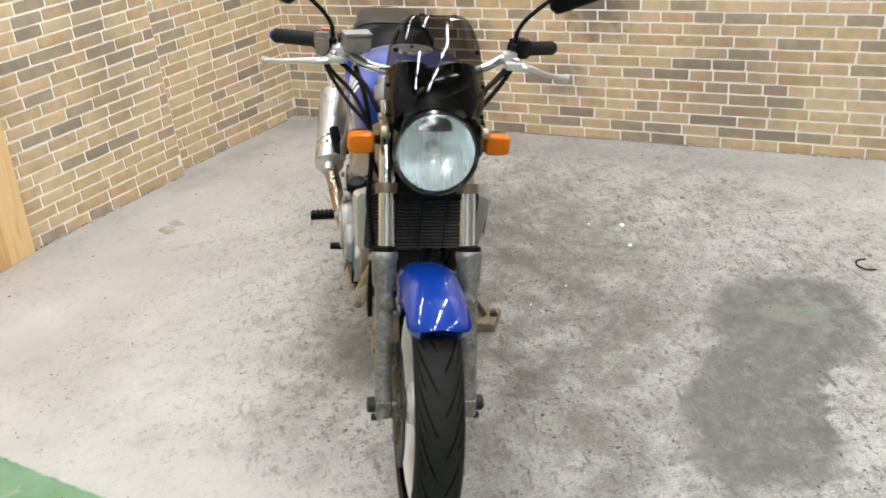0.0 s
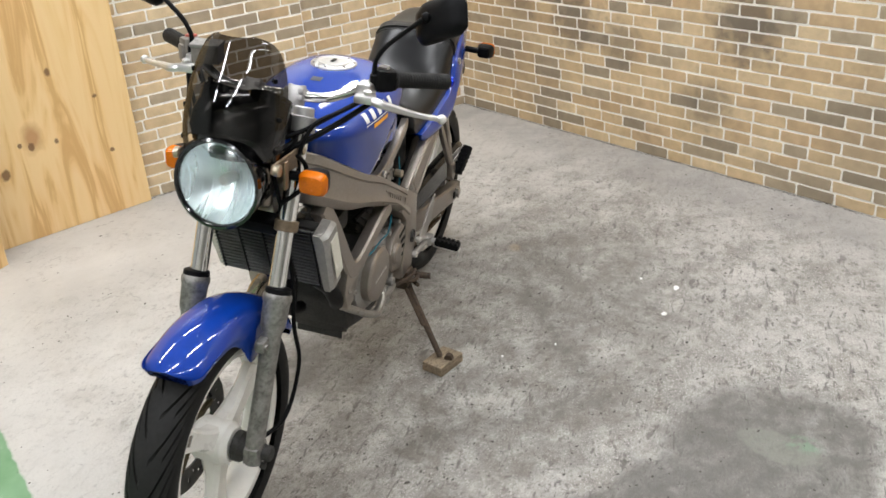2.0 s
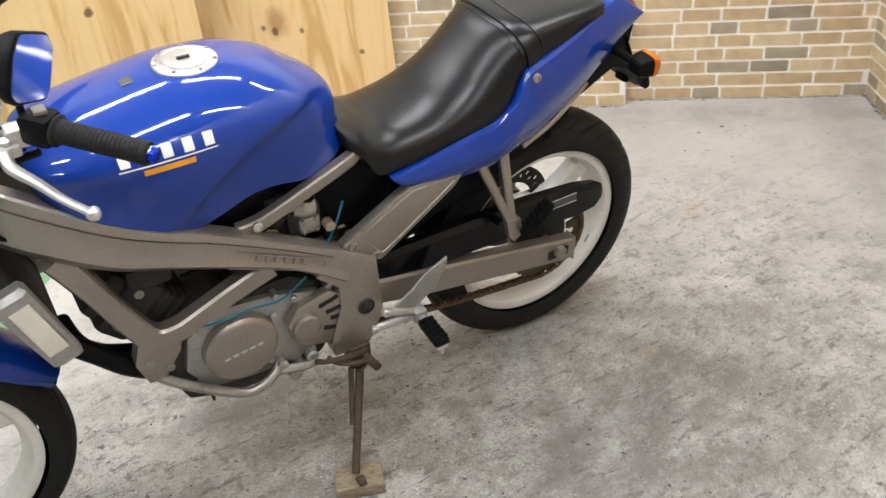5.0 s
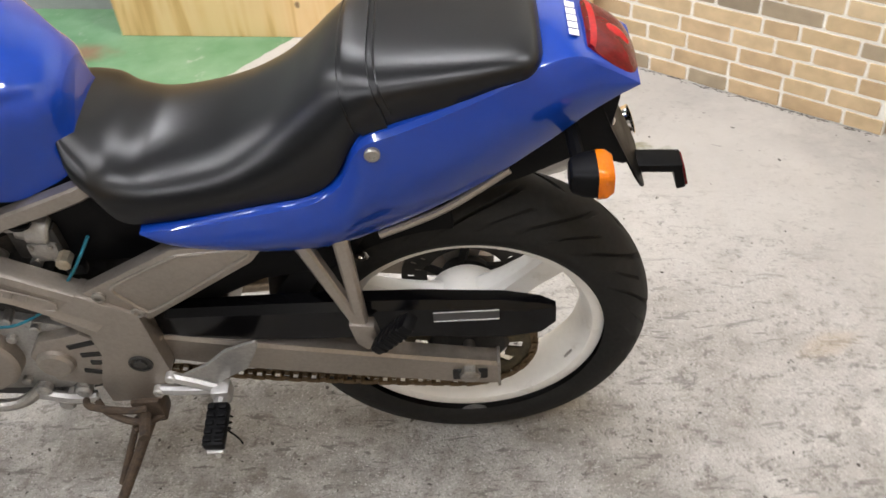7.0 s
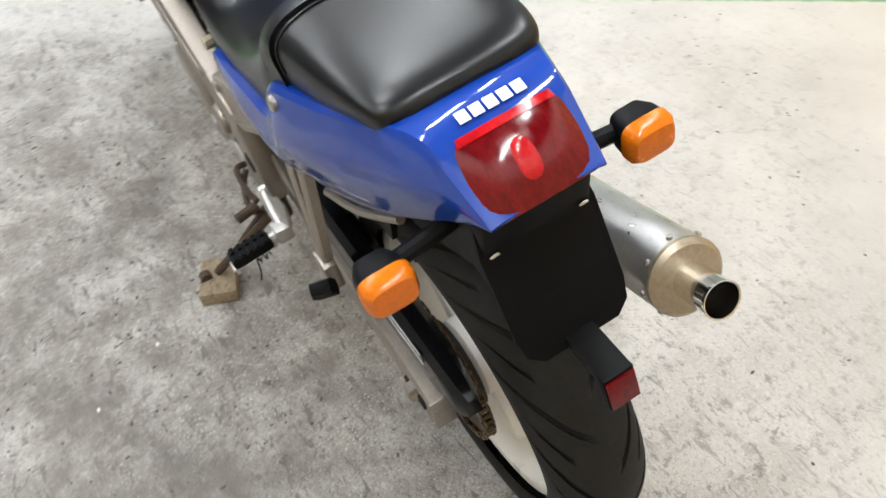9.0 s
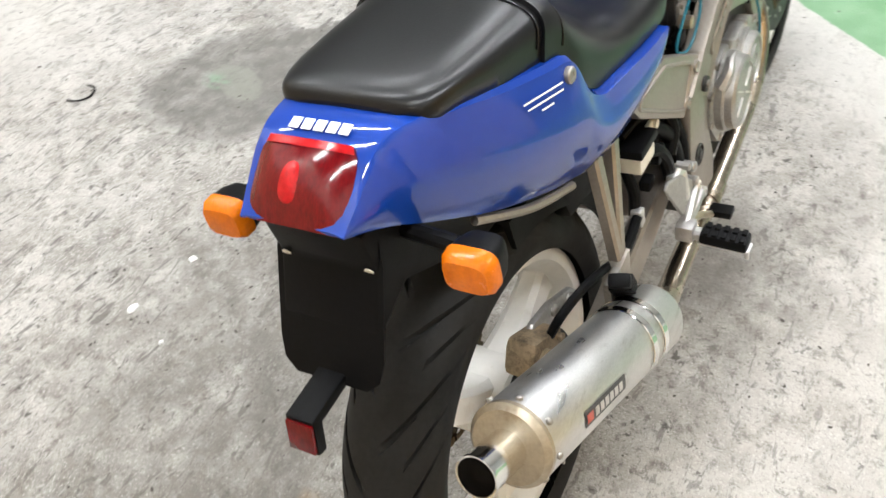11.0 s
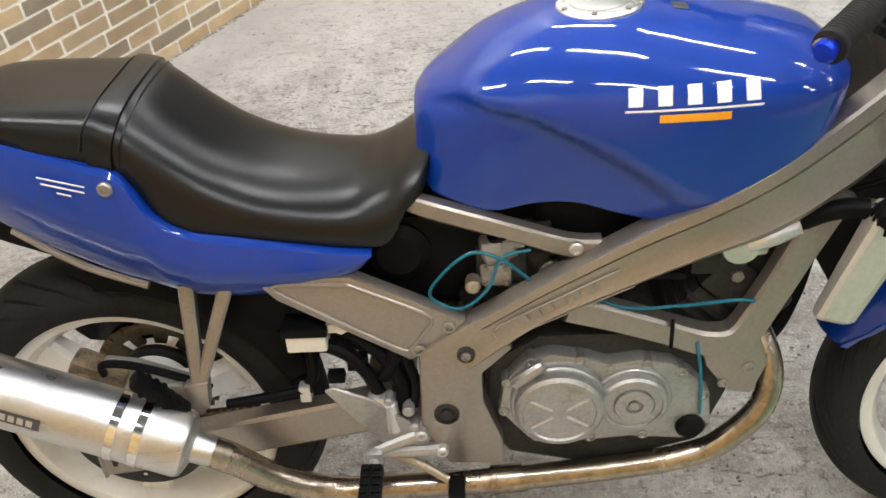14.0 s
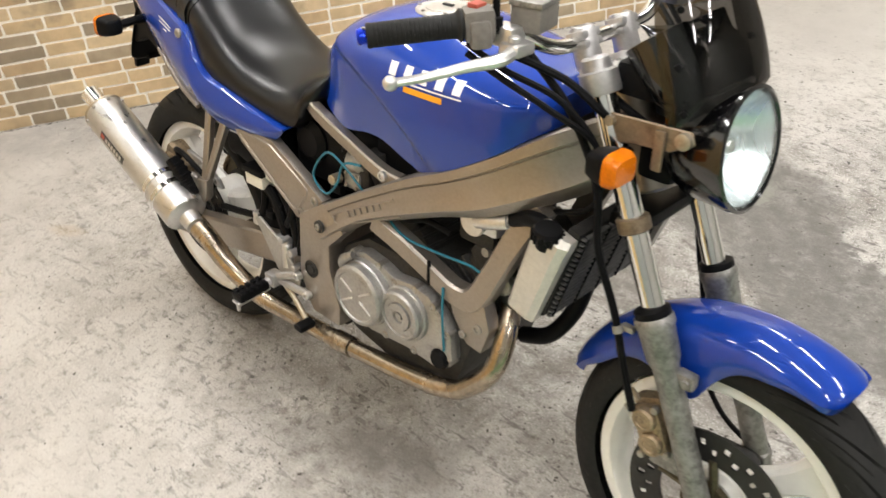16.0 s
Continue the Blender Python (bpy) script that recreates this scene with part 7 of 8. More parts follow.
    skin(bm, secs)
    part("mirror_glass", bm, CHROME, stem)
# brake fluid reservoir on the right bar
bm = bmesh.new()
m = Matrix.Translation((1.045, -0.160, 1.030)) @ Matrix.Rotation(radians(12), 4, "Z")
box(bm, (0, 0, 0), (0.046, 0.060, 0.036), 0.004, m)
res = part("brake_reservoir", bm, SWITCH, bike, "grey brake fluid reservoir")
bm = bmesh.new()
box(bm, (0, 0, 0.021), (0.050, 0.064, 0.008), 0.002, m)
part("lid", bm, GREYFORK, res)
# headlamp
HC, HD = Vector((1.312, 0, 0.866)), Vector((0.990, 0, 0.142)).normalized()
hm = axis(HC, HC + HD)
bm = bmesh.new()
lathe(bm, [(-0.125, 0.02), (-0.122, 0.035), (-0.105, 0.060), (-0.07, 0.080), (-0.02, 0.089), (-0.004, 0.092), (0.004, 0.0915), (0.006, 0.086), (0.002, 0.083), (-0.01, 0.082)], hm, 56, False)
lampshell = part("headlamp_shell", bm, PIANO, bike, "round headlamp with a black shell and glass lens")
bm = bmesh.new()
lathe(bm, [(-0.070, 0.010), (-0.066, 0.022), (-0.050, 0.046), (-0.030, 0.064), (-0.010, 0.077), (-0.002, 0.0815)], hm, 56, False)
part("reflector_bowl", bm, BOWL, lampshell)
bm = bmesh.new()
lathe(bm, [(-0.066, 0.012), (-0.03, 0.012), (-0.026, 0.009), (-0.026, 0.001)], hm, 20)
part("bulb_shield", bm, ALLOY, lampshell)
# fluted lens
bm = bmesh.new()
n_r, n_a = 20, 96
front = []
for i in range(n_r + 1):
    q = 0.0825 * i / n_r
    ring = []
    for k in range(n_a):
        a = 2 * math.pi * k / n_a
        bow = 0.016 * (1 - (q / 0.0825) ** 2)
        ring.append(hm @ Vector((q * math.cos(a), q * math.sin(a), 0.003 + bow)))
    front.append(ring)
back = []
for i in range(n_r, -1, -1):
    q = 0.0825 * i / n_r
    ring = []
    for k in range(n_a):
        a = 2 * math.pi * k / n_a
        px_, py_ = q * math.cos(a), q * math.sin(a)
        bow = 0.016 * (1 - (q / 0.0825) ** 2)
        flute = 0.0004 * math.sin(px_ * 2 * math.pi / 0.011) if abs(py_) < 0.06 else 0.0004 * math.sin(py_ * 2 * math.pi / 0.012)
        ring.append(hm @ Vector((px_, py_, -0.001 + bow + flute)))
    back.append(ring)
skin(bm, front[1:] + back[:-1], True, True)
part("headlamp_lens", bm, LENS, lampshell, "clear fluted headlamp glass")
for s in (1, -1):
    bm = bmesh.new()
    prism(bm, [(1.145, 0.903), (1.275, 0.910), (1.282, 0.893), (1.245, 0.872), (1.20, 0.868), (1.165, 0.862), (1.145, 0.872)], s * 0.099, s * 0.104, 0.002, 1)
    br = part("headlamp_bracket", bm, BRACKET, bike, "browned plated headlamp bracket")
    bm = bmesh.new()
    lathe(bm, [(0, 0.012), (0.010, 0.012), (0.012, 0.008)], axis((1.268, s * 0.104, 0.897), (1.268, s, 0.897)), 14)
    part("bracket_bolt", bm, BRASSY, br)
    bm = bmesh.new()
    lathe(bm, [(0, 0.008), (0.008, 0.008)], axis((1.15, s * 0.104, 0.893), (1.15, s, 0.893)), 8)
    part("bracket_bolt", bm, BRASSY, br)
    bm = bmesh.new()
    box(bm, (1.232, s * 0.109, 0.872), (0.016, 0.006, 0.06), 0.003)
    part("link_tab", bm, BRACKET, br)
# instruments: two cups behind the screen
bm = bmesh.new()
box(bm, (1.165, 0, 0.945), (0.07, 0.16, 0.05), 0.012)
box(bm, (1.215, 0, 0.925), (0.05, 0.13, 0.05), 0.012)
part("instrument_carrier", bm, BLACK, bike)
for s in (1, -1):
    c0 = Vector((1.203, s * 0.050, 0.966))
    gmx = axis(c0, c0 + Vector((-0.62, 0, 0.78)))
    bm = bmesh.new()
    lathe(bm, [(-0.055, 0.018), (-0.050, 0.030), (-0.03, 0.040), (0.0, 0.0445), (0.04, 0.046), (0.046, 0.0455), (0.046, 0.038)], gmx, 36)
    gauge = part("gauge", bm, PIANO, bike, "round black gauge pod")
    bm = bmesh.new()
    lathe(bm, [(0.0435, 0.0385), (0.0445, 0.037), (0.0445, 0.002)], gmx, 32)
    part("gauge_face", bm, GREYDECAL, gauge)
    bm = bmesh.new()
    lathe(bm, [(0.042, 0.0465), (0.049, 0.0465), (0.050, 0.0445), (0.047, 0.0385)], gmx, 36, False)
    part("gauge_ring", bm, PIANO, gauge)
# smoked screen
bm = bmesh.new()
SCREEN = [  # z, centre x, half width, wrap
    (0.890, 1.312, 0.100, 0.075), (0.930, 1.314, 0.106, 0.083), (0.970, 1.306, 0.108, 0.086), (1.020, 1.288, 0.104, 0.086), (1.065, 1.265, 0.095, 0.078), (1.100, 1.243, 0.081, 0.062), (1.122, 1.229, 0.063, 0.042), (1.134, 1.221, 0.036, 0.018)]
SC0, SC1, SC_TAB = SCREEN[0][0], SCREEN[-1][0], smoothed(SCREEN, 8)
rows_f = []
for i in range(29):
    ring = []
    for k in range(33):
        u = -1 + k / 16
        # the lower edge is cut out round the headlamp
        low = SC0 + 0.072 * max(0.0, 1 - (abs(u) / 0.78) ** 3)
        z = low + (SC1 - low) * i / 28
        xc, w, wr = (lerp(z, SC_TAB, j) for j in (1, 2, 3))
        ring.append((xc - wr * (1 - math.cos(u * math.pi / 2)), w * math.sin(u * math.pi / 2), z))
    rows_f.append(ring)
skin(bm, rows_f, False, False)
screen = part("screen", bm, SMOKE, bike, "small smoked acrylic fly screen", 50)
for s in (1, -1):
    for u, z in ((0.80, 0.99), (0.80, 0.93), (0.72, 1.06)):
        bm = bmesh.new()
        xc, w, wr = (lerp(z, SCREEN, k) for k in (1, 2, 3))
        p = Vector((xc - wr * (1 - math.cos(u * math.pi / 2)), s * w * math.sin(u * math.pi / 2), z))
        nn = Vector((math.cos(u * 1.4), s * math.sin(u * 1.4), 0))
        lathe(bm, [(-0.004, 0.005), (0.003, 0.005), (0.004, 0.003)], axis(p, p + nn), 10)
        part("screen_screw", bm, BLACK, screen)
# black sloping visor behind the lower screen
bm = bmesh.new()
secs = []
for z, xc, w, wr in ((0.900, 1.272, 0.082, 0.050), (0.930, 1.288, 0.092, 0.060), (0.958, 1.290, 0.096, 0.066), (0.982, 1.278, 0.095, 0.068), (1.002, 1.256, 0.090, 0.066), (1.016, 1.228, 0.082, 0.060), (1.022, 1.200, 0.072, 0.050)):
    secs.append([(xc - wr * (1 - math.cos(u * 1.4)), w * math.sin(u * 1.4), z) for u in (k / 8 - 1 for k in range(17))] + [(xc - 0.006 - wr * (1 - math.cos(u * 1.4)), w * 0.97 * math.sin(u * 1.4), z) for u in (1 - k / 8 for k in range(17))])
skin(bm, secs)
part("inner_cowl", bm, PIANO, bike, "glossy black visor over the headlamp", 60)
# front fender
bm = bmesh.new()
rings = []
for k in range(33):
    f = (k / 32) ** 1.5
    a = radians(61 + (156 - 61) * f)
    tip = min(1.0, f / 0.06 + 0.02)
    tip = math.sqrt(max(0.0, 1 - (1 - tip) ** 2))
    q = 0.320 + 0.006 * max(0, 0.35 - f) / 0.35
    skirt = 0.040 + 0.085 * math.exp(-((f - 0.50) / 0.15) ** 2) - 0.022 * max(0, f - 0.85) / 0.15
    skirt *= tip * (0.5 + 0.5 * min(1.0, f / 0.2))
    wd_ = 0.066 * (0.55 + 0.45 * tip) * min(1.0, 0.75 + (1 - f) * 3)
    d = Vector((math.cos(a), 0, math.sin(a)))
    half = [(0.0, 0.008), (0.35, 0.0055), (0.65, -0.001), (0.88, -0.012), (1.0, -0.026), (1.02, -skirt * 0.7), (1.0, -skirt)]
    out = [FA + d * (q + o) + Vector((0, -wd_ * y, 0)) for y, o in reversed(half)] + [FA + d * (q + o) + Vector((0, wd_ * y, 0)) for y, o in half[1:]]
    inn = [FA + d * (q + o - 0.003) + Vector((0, wd_ * y * 0.955, 0)) for y, o in reversed(half)] + [FA + d * (q + o - 0.003) + Vector((0, -wd_ * y * 0.955, 0)) for y, o in half[1:]]
    rings.append(out + inn)
skin(bm, rings)
part("front_fender", bm, BLUE, bike, "glossy blue front fender", 50)
# speedometer drive on the left of the hub
bm = bmesh.new()
lathe(bm, [(0, 0.034), (0.016, 0.034), (0.020, 0.030), (0.034, 0.026), (0.034, 0.012)], axis((FA.x, 0.050, FA.z), (FA.x, 1, FA.z)), 28)
box(bm, (FA.x - 0.030, 0.074, FA.z + 0.012), (0.034, 0.018, 0.020), 0.004)
part("speedometer_drive", bm, DARKCASE, bike)
# front caliper and lines
bm = bmesh.new()
cal = Matrix.Translation((1.285, -0.085, 0.405)) @ Matrix.Rotation(radians(-24), 4, "Y")
box(bm, (0.0, 0.012, 0.0), (0.058, 0.030, 0.100), 0.010, cal)
box(bm, (0.004, -0.014, 0.0), (0.050, 0.022, 0.086), 0.009, cal)
for zz in (0.024, -0.020):
    lathe(bm, [(0, 0.021), (0.010, 0.0205), (0.013, 0.017), (0.013, 0.012), (0.011, 0.011)], cal @ axis((0.004, -0.022, zz), (0.004, -1, zz)), 20)
caliper = part("front_caliper", bm, CALIPER, bike, "brownish gold front brake caliper")
for xx, zz, rr in ((-0.022, 0.044, 0.0065), (0.026, 0.040, 0.0065), (-0.022, -0.042, 0.0065), (0.026, -0.040, 0.006)):
    bm = bmesh.new()
    lathe(bm, [(-0.004, rr), (0.006, rr), (0.007, rr * 0.6)], cal @ axis((xx, -0.022, zz), (xx, -1, zz)), 8)
    part("caliper_bolt", bm, STEEL, caliper)
bm = bmesh.new()
lathe(bm, [(0, 0.0045), (0.012, 0.0045), (0.016, 0.003), (0.022, 0.003)], cal @ axis((-0.014, -0.006, 0.046), (-0.030, -0.006, 0.09)), 8)
part("bleed_screw", bm, BRASSY, caliper)
bm = bmesh.new()
box(bm, (1.318, -0.088, 0.365), (0.060, 0.012, 0.060), 0.006)
part("caliper_mount", bm, GREYFORK, caliper)
bm = bmesh.new()
tube(bm, [(1.262, -0.125, 0.445), (1.235, -0.125, 0.52), (1.205, -0.12, 0.60), (1.17, -0.13, 0.70), (1.15, -0.125, 0.80), (1.10, -0.135, 0.90), (1.04, -0.16, 0.975)], 0.0062, 8)
part("front_brake_hose", bm, BLACK, bike)
bm = bmesh.new()
lathe(bm, [(-0.006, 0.0085), (0.006, 0.0085)], axis((1.215, -0.121, 0.575), (1.205, -0.12, 0.60)), 12)
box(bm, (1.228, -0.112, 0.578), (0.022, 0.012, 0.010), 0.002)
part("hose_guide", bm, STEEL, bike)
bm = bmesh.new()
tube(bm, [(FA.x - 0.005, 0.095, FA.z + 0.02), (1.30, 0.125, 0.32), (1.235, 0.13, 0.42), (1.235, 0.12, 0.52), (1.215, 0.11, 0.62), (1.20, 0.085, 0.75), (1.19, 0.05, 0.90)], 0.0048, 8)
part("speedometer_cable", bm, BLACK, bike)
bm = bmesh.new()
tube(bm, [(1.04, 0.20, 0.985), (1.085, 0.165, 0.966), (1.135, 0.125, 0.945), (1.165, 0.105, 0.88), (1.12, 0.10, 0.80), (1.02, 0.09, 0.72)], 0.0045, 8)
part("clutch_cable", bm, BLACK, bike)
for off in (0.0, 0.014):
    bm = bmesh.new()
    tube(bm, [(0.99, -0.235, 0.995 - off), (1.04, -0.215, 0.965 - off), (1.10, -0.165 - off, 0.925 - off), (1.145, -0.13, 0.86), (1.155, -0.12, 0.79), (1.12, -0.10, 0.735), (1.02, -0.08, 0.69)], 0.0048, 8)
    part("throttle_cable", bm, BLACK, bike)
bm = bmesh.new()
tube(bm, [(1.10, 0.06, 0.93), (1.15, 0.09, 0.915), (1.19, 0.07, 0.90), (1.22, 0.02, 0.88)], 0.006, 8)
tube(bm, [(1.10, -0.06, 0.92), (1.16, -0.075, 0.90), (1.20, -0.05, 0.87)], 0.006, 8)
tube(bm, [(1.15, 0.05, 0.85), (1.19, 0.04, 0.80), (1.18, 0.0, 0.76)], 0.008, 8)
box(bm, (1.20, 0, 0.83), (0.06, 0.11, 0.07), 0.012)
part("wiring_loom", bm, BLACK, bike)

for k, pts in enumerate(([(1.015, 0.212, 0.975), (1.075, 0.172, 0.948), (1.13, 0.132, 0.925), (1.17, 0.09, 0.90), (1.175, 0.06, 0.86)],
                         [(1.03, 0.19, 0.975), (1.10, 0.140, 0.952), (1.15, 0.10, 0.932), (1.18, 0.06, 0.92), (1.20, 0.05, 0.93)],
                         [(1.02, -0.20, 0.985), (1.09, -0.14, 0.945), (1.14, -0.11, 0.90), (1.16, -0.06, 0.86)],
                         [(1.19, 0.115, 0.90), (1.17, 0.125, 0.865), (1.185, 0.12, 0.825), (1.20, 0.08, 0.79)])):
    bm = bmesh.new()
    tube(bm, pts, (0.006, 0.005, 0.006, 0.005)[k], 8)
    part("wiring_cable", bm, BLACK, bike)

# ---- radiator ----
RT, RB = Vector((1.128, 0, 0.718)), Vector((1.070, 0, 0.535))
rd = (RT - RB).normalized()
RM = Matrix.Translation((RT + RB) / 2) @ Matrix.Rotation(math.atan2(rd.x, rd.z), 4, "Y")
RH = (RT - RB).length
bm = bmesh.new()
box(bm, (0, 0, 0), (0.022, 0.262, RH * 0.94), 0.003, RM)
radiator = part("radiator_core", bm, DARKHOLE, bike, "black slatted radiator between grey side covers")
for k in range(17):
    bm = bmesh.new()
    z = -RH * 0.44 + RH * 0.88 * k / 16
    m = RM @ Matrix.Translation((0.017, 0, z)) @ Matrix.Rotation(radians(-12), 4, "Y")
    box(bm, (0, 0, 0), (0.008, 0.256, 0.0028), 0.0007, m, 1)
    part("slat", bm, SLAT, radiator)
for y in (-0.12, -0.06, 0.0, 0.06, 0.12):
    bm = bmesh.new()
    box(bm, (0.018, y, 0), (0.010, 0.0025, RH * 0.9), 0.0007, RM, 1)
    part("slat_support", bm, BLACK, radiator)
for s in (1, -1):
    bm = bmesh.new()
    secs = []
    for h, w, x0, x1 in ((-0.5, 0.030, -0.026, 0.024), (-0.46, 0.036, -0.028, 0.027), (0.3, 0.046, -0.03, 0.032), (0.42, 0.046, -0.03, 0.034), (0.47, 0.036, -0.024, 0.032)):
        y0, w = 0.130, w - 0.014
        secs.append([RM @ Vector((x + (-0.022 if s < 0 else 0), s * (y0 + w * v), h * RH - (0.010 if s < 0 else 0))) for x, v in ((x0, 0), (x0, 0.8), (x0 + 0.006, 1), (x1 - 0.012, 1), (x1, 0.72), (x1, 0))])
    skin(bm, secs)
    side = part("radiator_side_cover", bm, RADCOVER if s > 0 else RADTANK, bike, "grey radiator side cover" if s > 0 else "pale silver radiator side tank")
    if s > 0:
        bm = bmesh.new()
        box(bm, (-0.002, s * 0.1625, 0.005), (0.036, 0.0015, 0.115), 0.0005, RM)
        part("caution_label", bm, CREAM, side)
bm = bmesh.new()
c0 = Vector((1.090, -0.150, 0.692))
capm = axis(c0, c0 + Vector((0.15, -0.12, 1)))
lathe(bm, [(-0.012, 0.017), (0.0, 0.017), (0.002, 0.023), (0.018, 0.024), (0.023, 0.021), (0.024, 0.008)], capm, 26)
rcap = part("radiator_cap", bm, BLACK, bike)
for k in range(16):
    bm = bmesh.new()
    box(bm, (0.0245, 0, 0.010), (0.004, 0.004, 0.016), 0.001, capm @ Matrix.Rotation(2 * math.pi * k / 16, 4, "Z"), 1)
    part("cap_rib", bm, BLACK, rcap)
bm = bmesh.new()
tube(bm, [(1.095, -0.130, 0.690), (1.06, -0.125, 0.700), (1.02, -0.115, 0.690), (0.985, -0.105, 0.665)], 0.014, 12)
part("coolant_hose", bm, BLACK, bike)
bm = bmesh.new()
tube(bm, [(0.985, -0.112, 0.668), (0.955, -0.120, 0.660), (0.925, -0.118, 0.650)], 0.014, 12)
lathe(bm, [(-0.03, 0.020), (0.0, 0.024), (0.006, 0.026), (0.010, 0.024), (0.010, 0.010)], axis((0.917, -0.115, 0.645), (0.917, -1, 0.66)), 20)
lathe(bm, [(-0.005, 0.0165), (0.005, 0.0165)], axis((0.992, -0.106, 0.668), (0.96, -0.097, 0.656)), 18)
box(bm, (0.93, -0.085, 0.645), (0.06, 0.05, 0.05), 0.01)
part("thermostat_housing", bm, ALLOY, engine)
bm = bmesh.new()
lathe(bm, [(-0.005, 0.0165), (0.005, 0.0165)], axis((1.075, -0.127, 0.697), (1.04, -0.12, 0.697)), 18)
part("hose_clamp", bm, CHROME, bike)
bm = bmesh.new()
tube(bm, [(1.075, 0.10, 0.545), (1.03, 0.11, 0.50), (0.99, 0.11, 0.45), (0.955, 0.10, 0.41)], 0.019, 14)
tube(bm, [(1.06, 0.03, 0.53), (1.045, 0.02, 0.46), (1.01, 0.0, 0.40), (0.95, 0.0, 0.37)], 0.016, 12)
part("lower_coolant_hose", bm, BLACK, bike)
# teal vacuum hoses
for pts in ([(0.64, -0.115, 0.60), (0.60, -0.13, 0.648), (0.56, -0.13, 0.66), (0.52, -0.125, 0.625), (0.50, -0.12, 0.585), (0.54, -0.125, 0.565), (0.58, -0.13, 0.60), (0.60, -0.128, 0.648), (0.64, -0.12, 0.655)],
            [(0.68, -0.12, 0.60), (0.76, -0.135, 0.565), (0.84, -0.138, 0.565), (0.92, -0.13, 0.565), (0.95, -0.125, 0.555)],
            [(0.868, -0.138, 0.50), (0.876, -0.147, 0.44), (0.880, -0.145, 0.372)],
            [(0.52, 0.10, 0.63), (0.55, 0.115, 0.585), (0.58, 0.12, 0.55), (0.62, 0.11, 0.52)],
            [(0.62, 0.12, 0.50), (0.68, 0.132, 0.478), (0.74, 0.135, 0.485), (0.82, 0.135, 0.485), (0.89, 0.125, 0.50)]):
    bm = bmesh.new()
    tube(bm, pts, 0.0024, 8, 7)
    part("vacuum_hose", bm, TEAL, bike, "thin teal rubber hose")
for x, z in ((0.832, 0.535),):
    bm = bmesh.new()
    box(bm, (x, -0.137, z - 0.02), (0.006, 0.006, 0.05), 0.002, Matrix.Identity(4))
    part("cable_tie", bm, BLACK, bike)

# ---- things on the floor ----
bm = bmesh.new()
box(bm, (0, 0, 0.016), (0.100, 0.072, 0.031), 0.004)
for v in bm.verts:
    v.co += Vector((noise.noise(v.co * 30), noise.noise(v.co * 31 + Vector((3, 0, 0))), 0)) * 0.003
block = link("wooden_block", bm, BLOCKWOOD)
block.matrix_world = Matrix.Translation((0.627, 0.300, 0.0)) @ Matrix.Rotation(radians(-22), 4, "Z")
tagged(block, "small dirty wooden block under the side stand", "wood block")


def chip(x, y, r, k):
    """A flake of dried white paint or plaster."""
    bm = bmesh.new()
    rnd = random.Random(k)
    n = 9
    base = [(x + r * (0.7 + 0.5 * rnd.random()) * math.cos(2 * math.pi * i / n), y + r * (0.5 + 0.5 * rnd.random()) * math.sin(2 * math.pi * i / n)) for i in range(n)]
    skin(bm, [[(px_, py_, 0.0005) for px_, py_ in base], [(x + (px_ - x) * 0.8, y + (py_ - y) * 0.8, 0.004) for px_, py_ in base]])
    ob = link("paint_flake", bm, WHITEDECAL)
    tagged(ob, "small white flake lying on the concrete", "flake", group="white flakes")


for k, (x, y, r) in enumerate(((0.065, 0.917, 0.013), (0.234, 0.894, 0.011), (0.02, 0.80, 0.005), (0.46, 0.60, 0.004), (0.55, 0.46, 0.004))):
    chip(x, y, r, k)
bm = bmesh.new()
cx, cy = 0.600, 1.580
tube(bm, [(cx - 0.035, cy + 0.02, 0.004), (cx - 0.03, cy - 0.012, 0.006), (cx, cy - 0.028, 0.005), (cx + 0.035, cy - 0.015, 0.006), (cx + 0.04, cy + 0.015, 0.004)], 0.0024, 8)
clip = link("wire_clip", bm, BLACK)
tagged(clip, "bent black wire clip lying on the concrete", "wire clip")


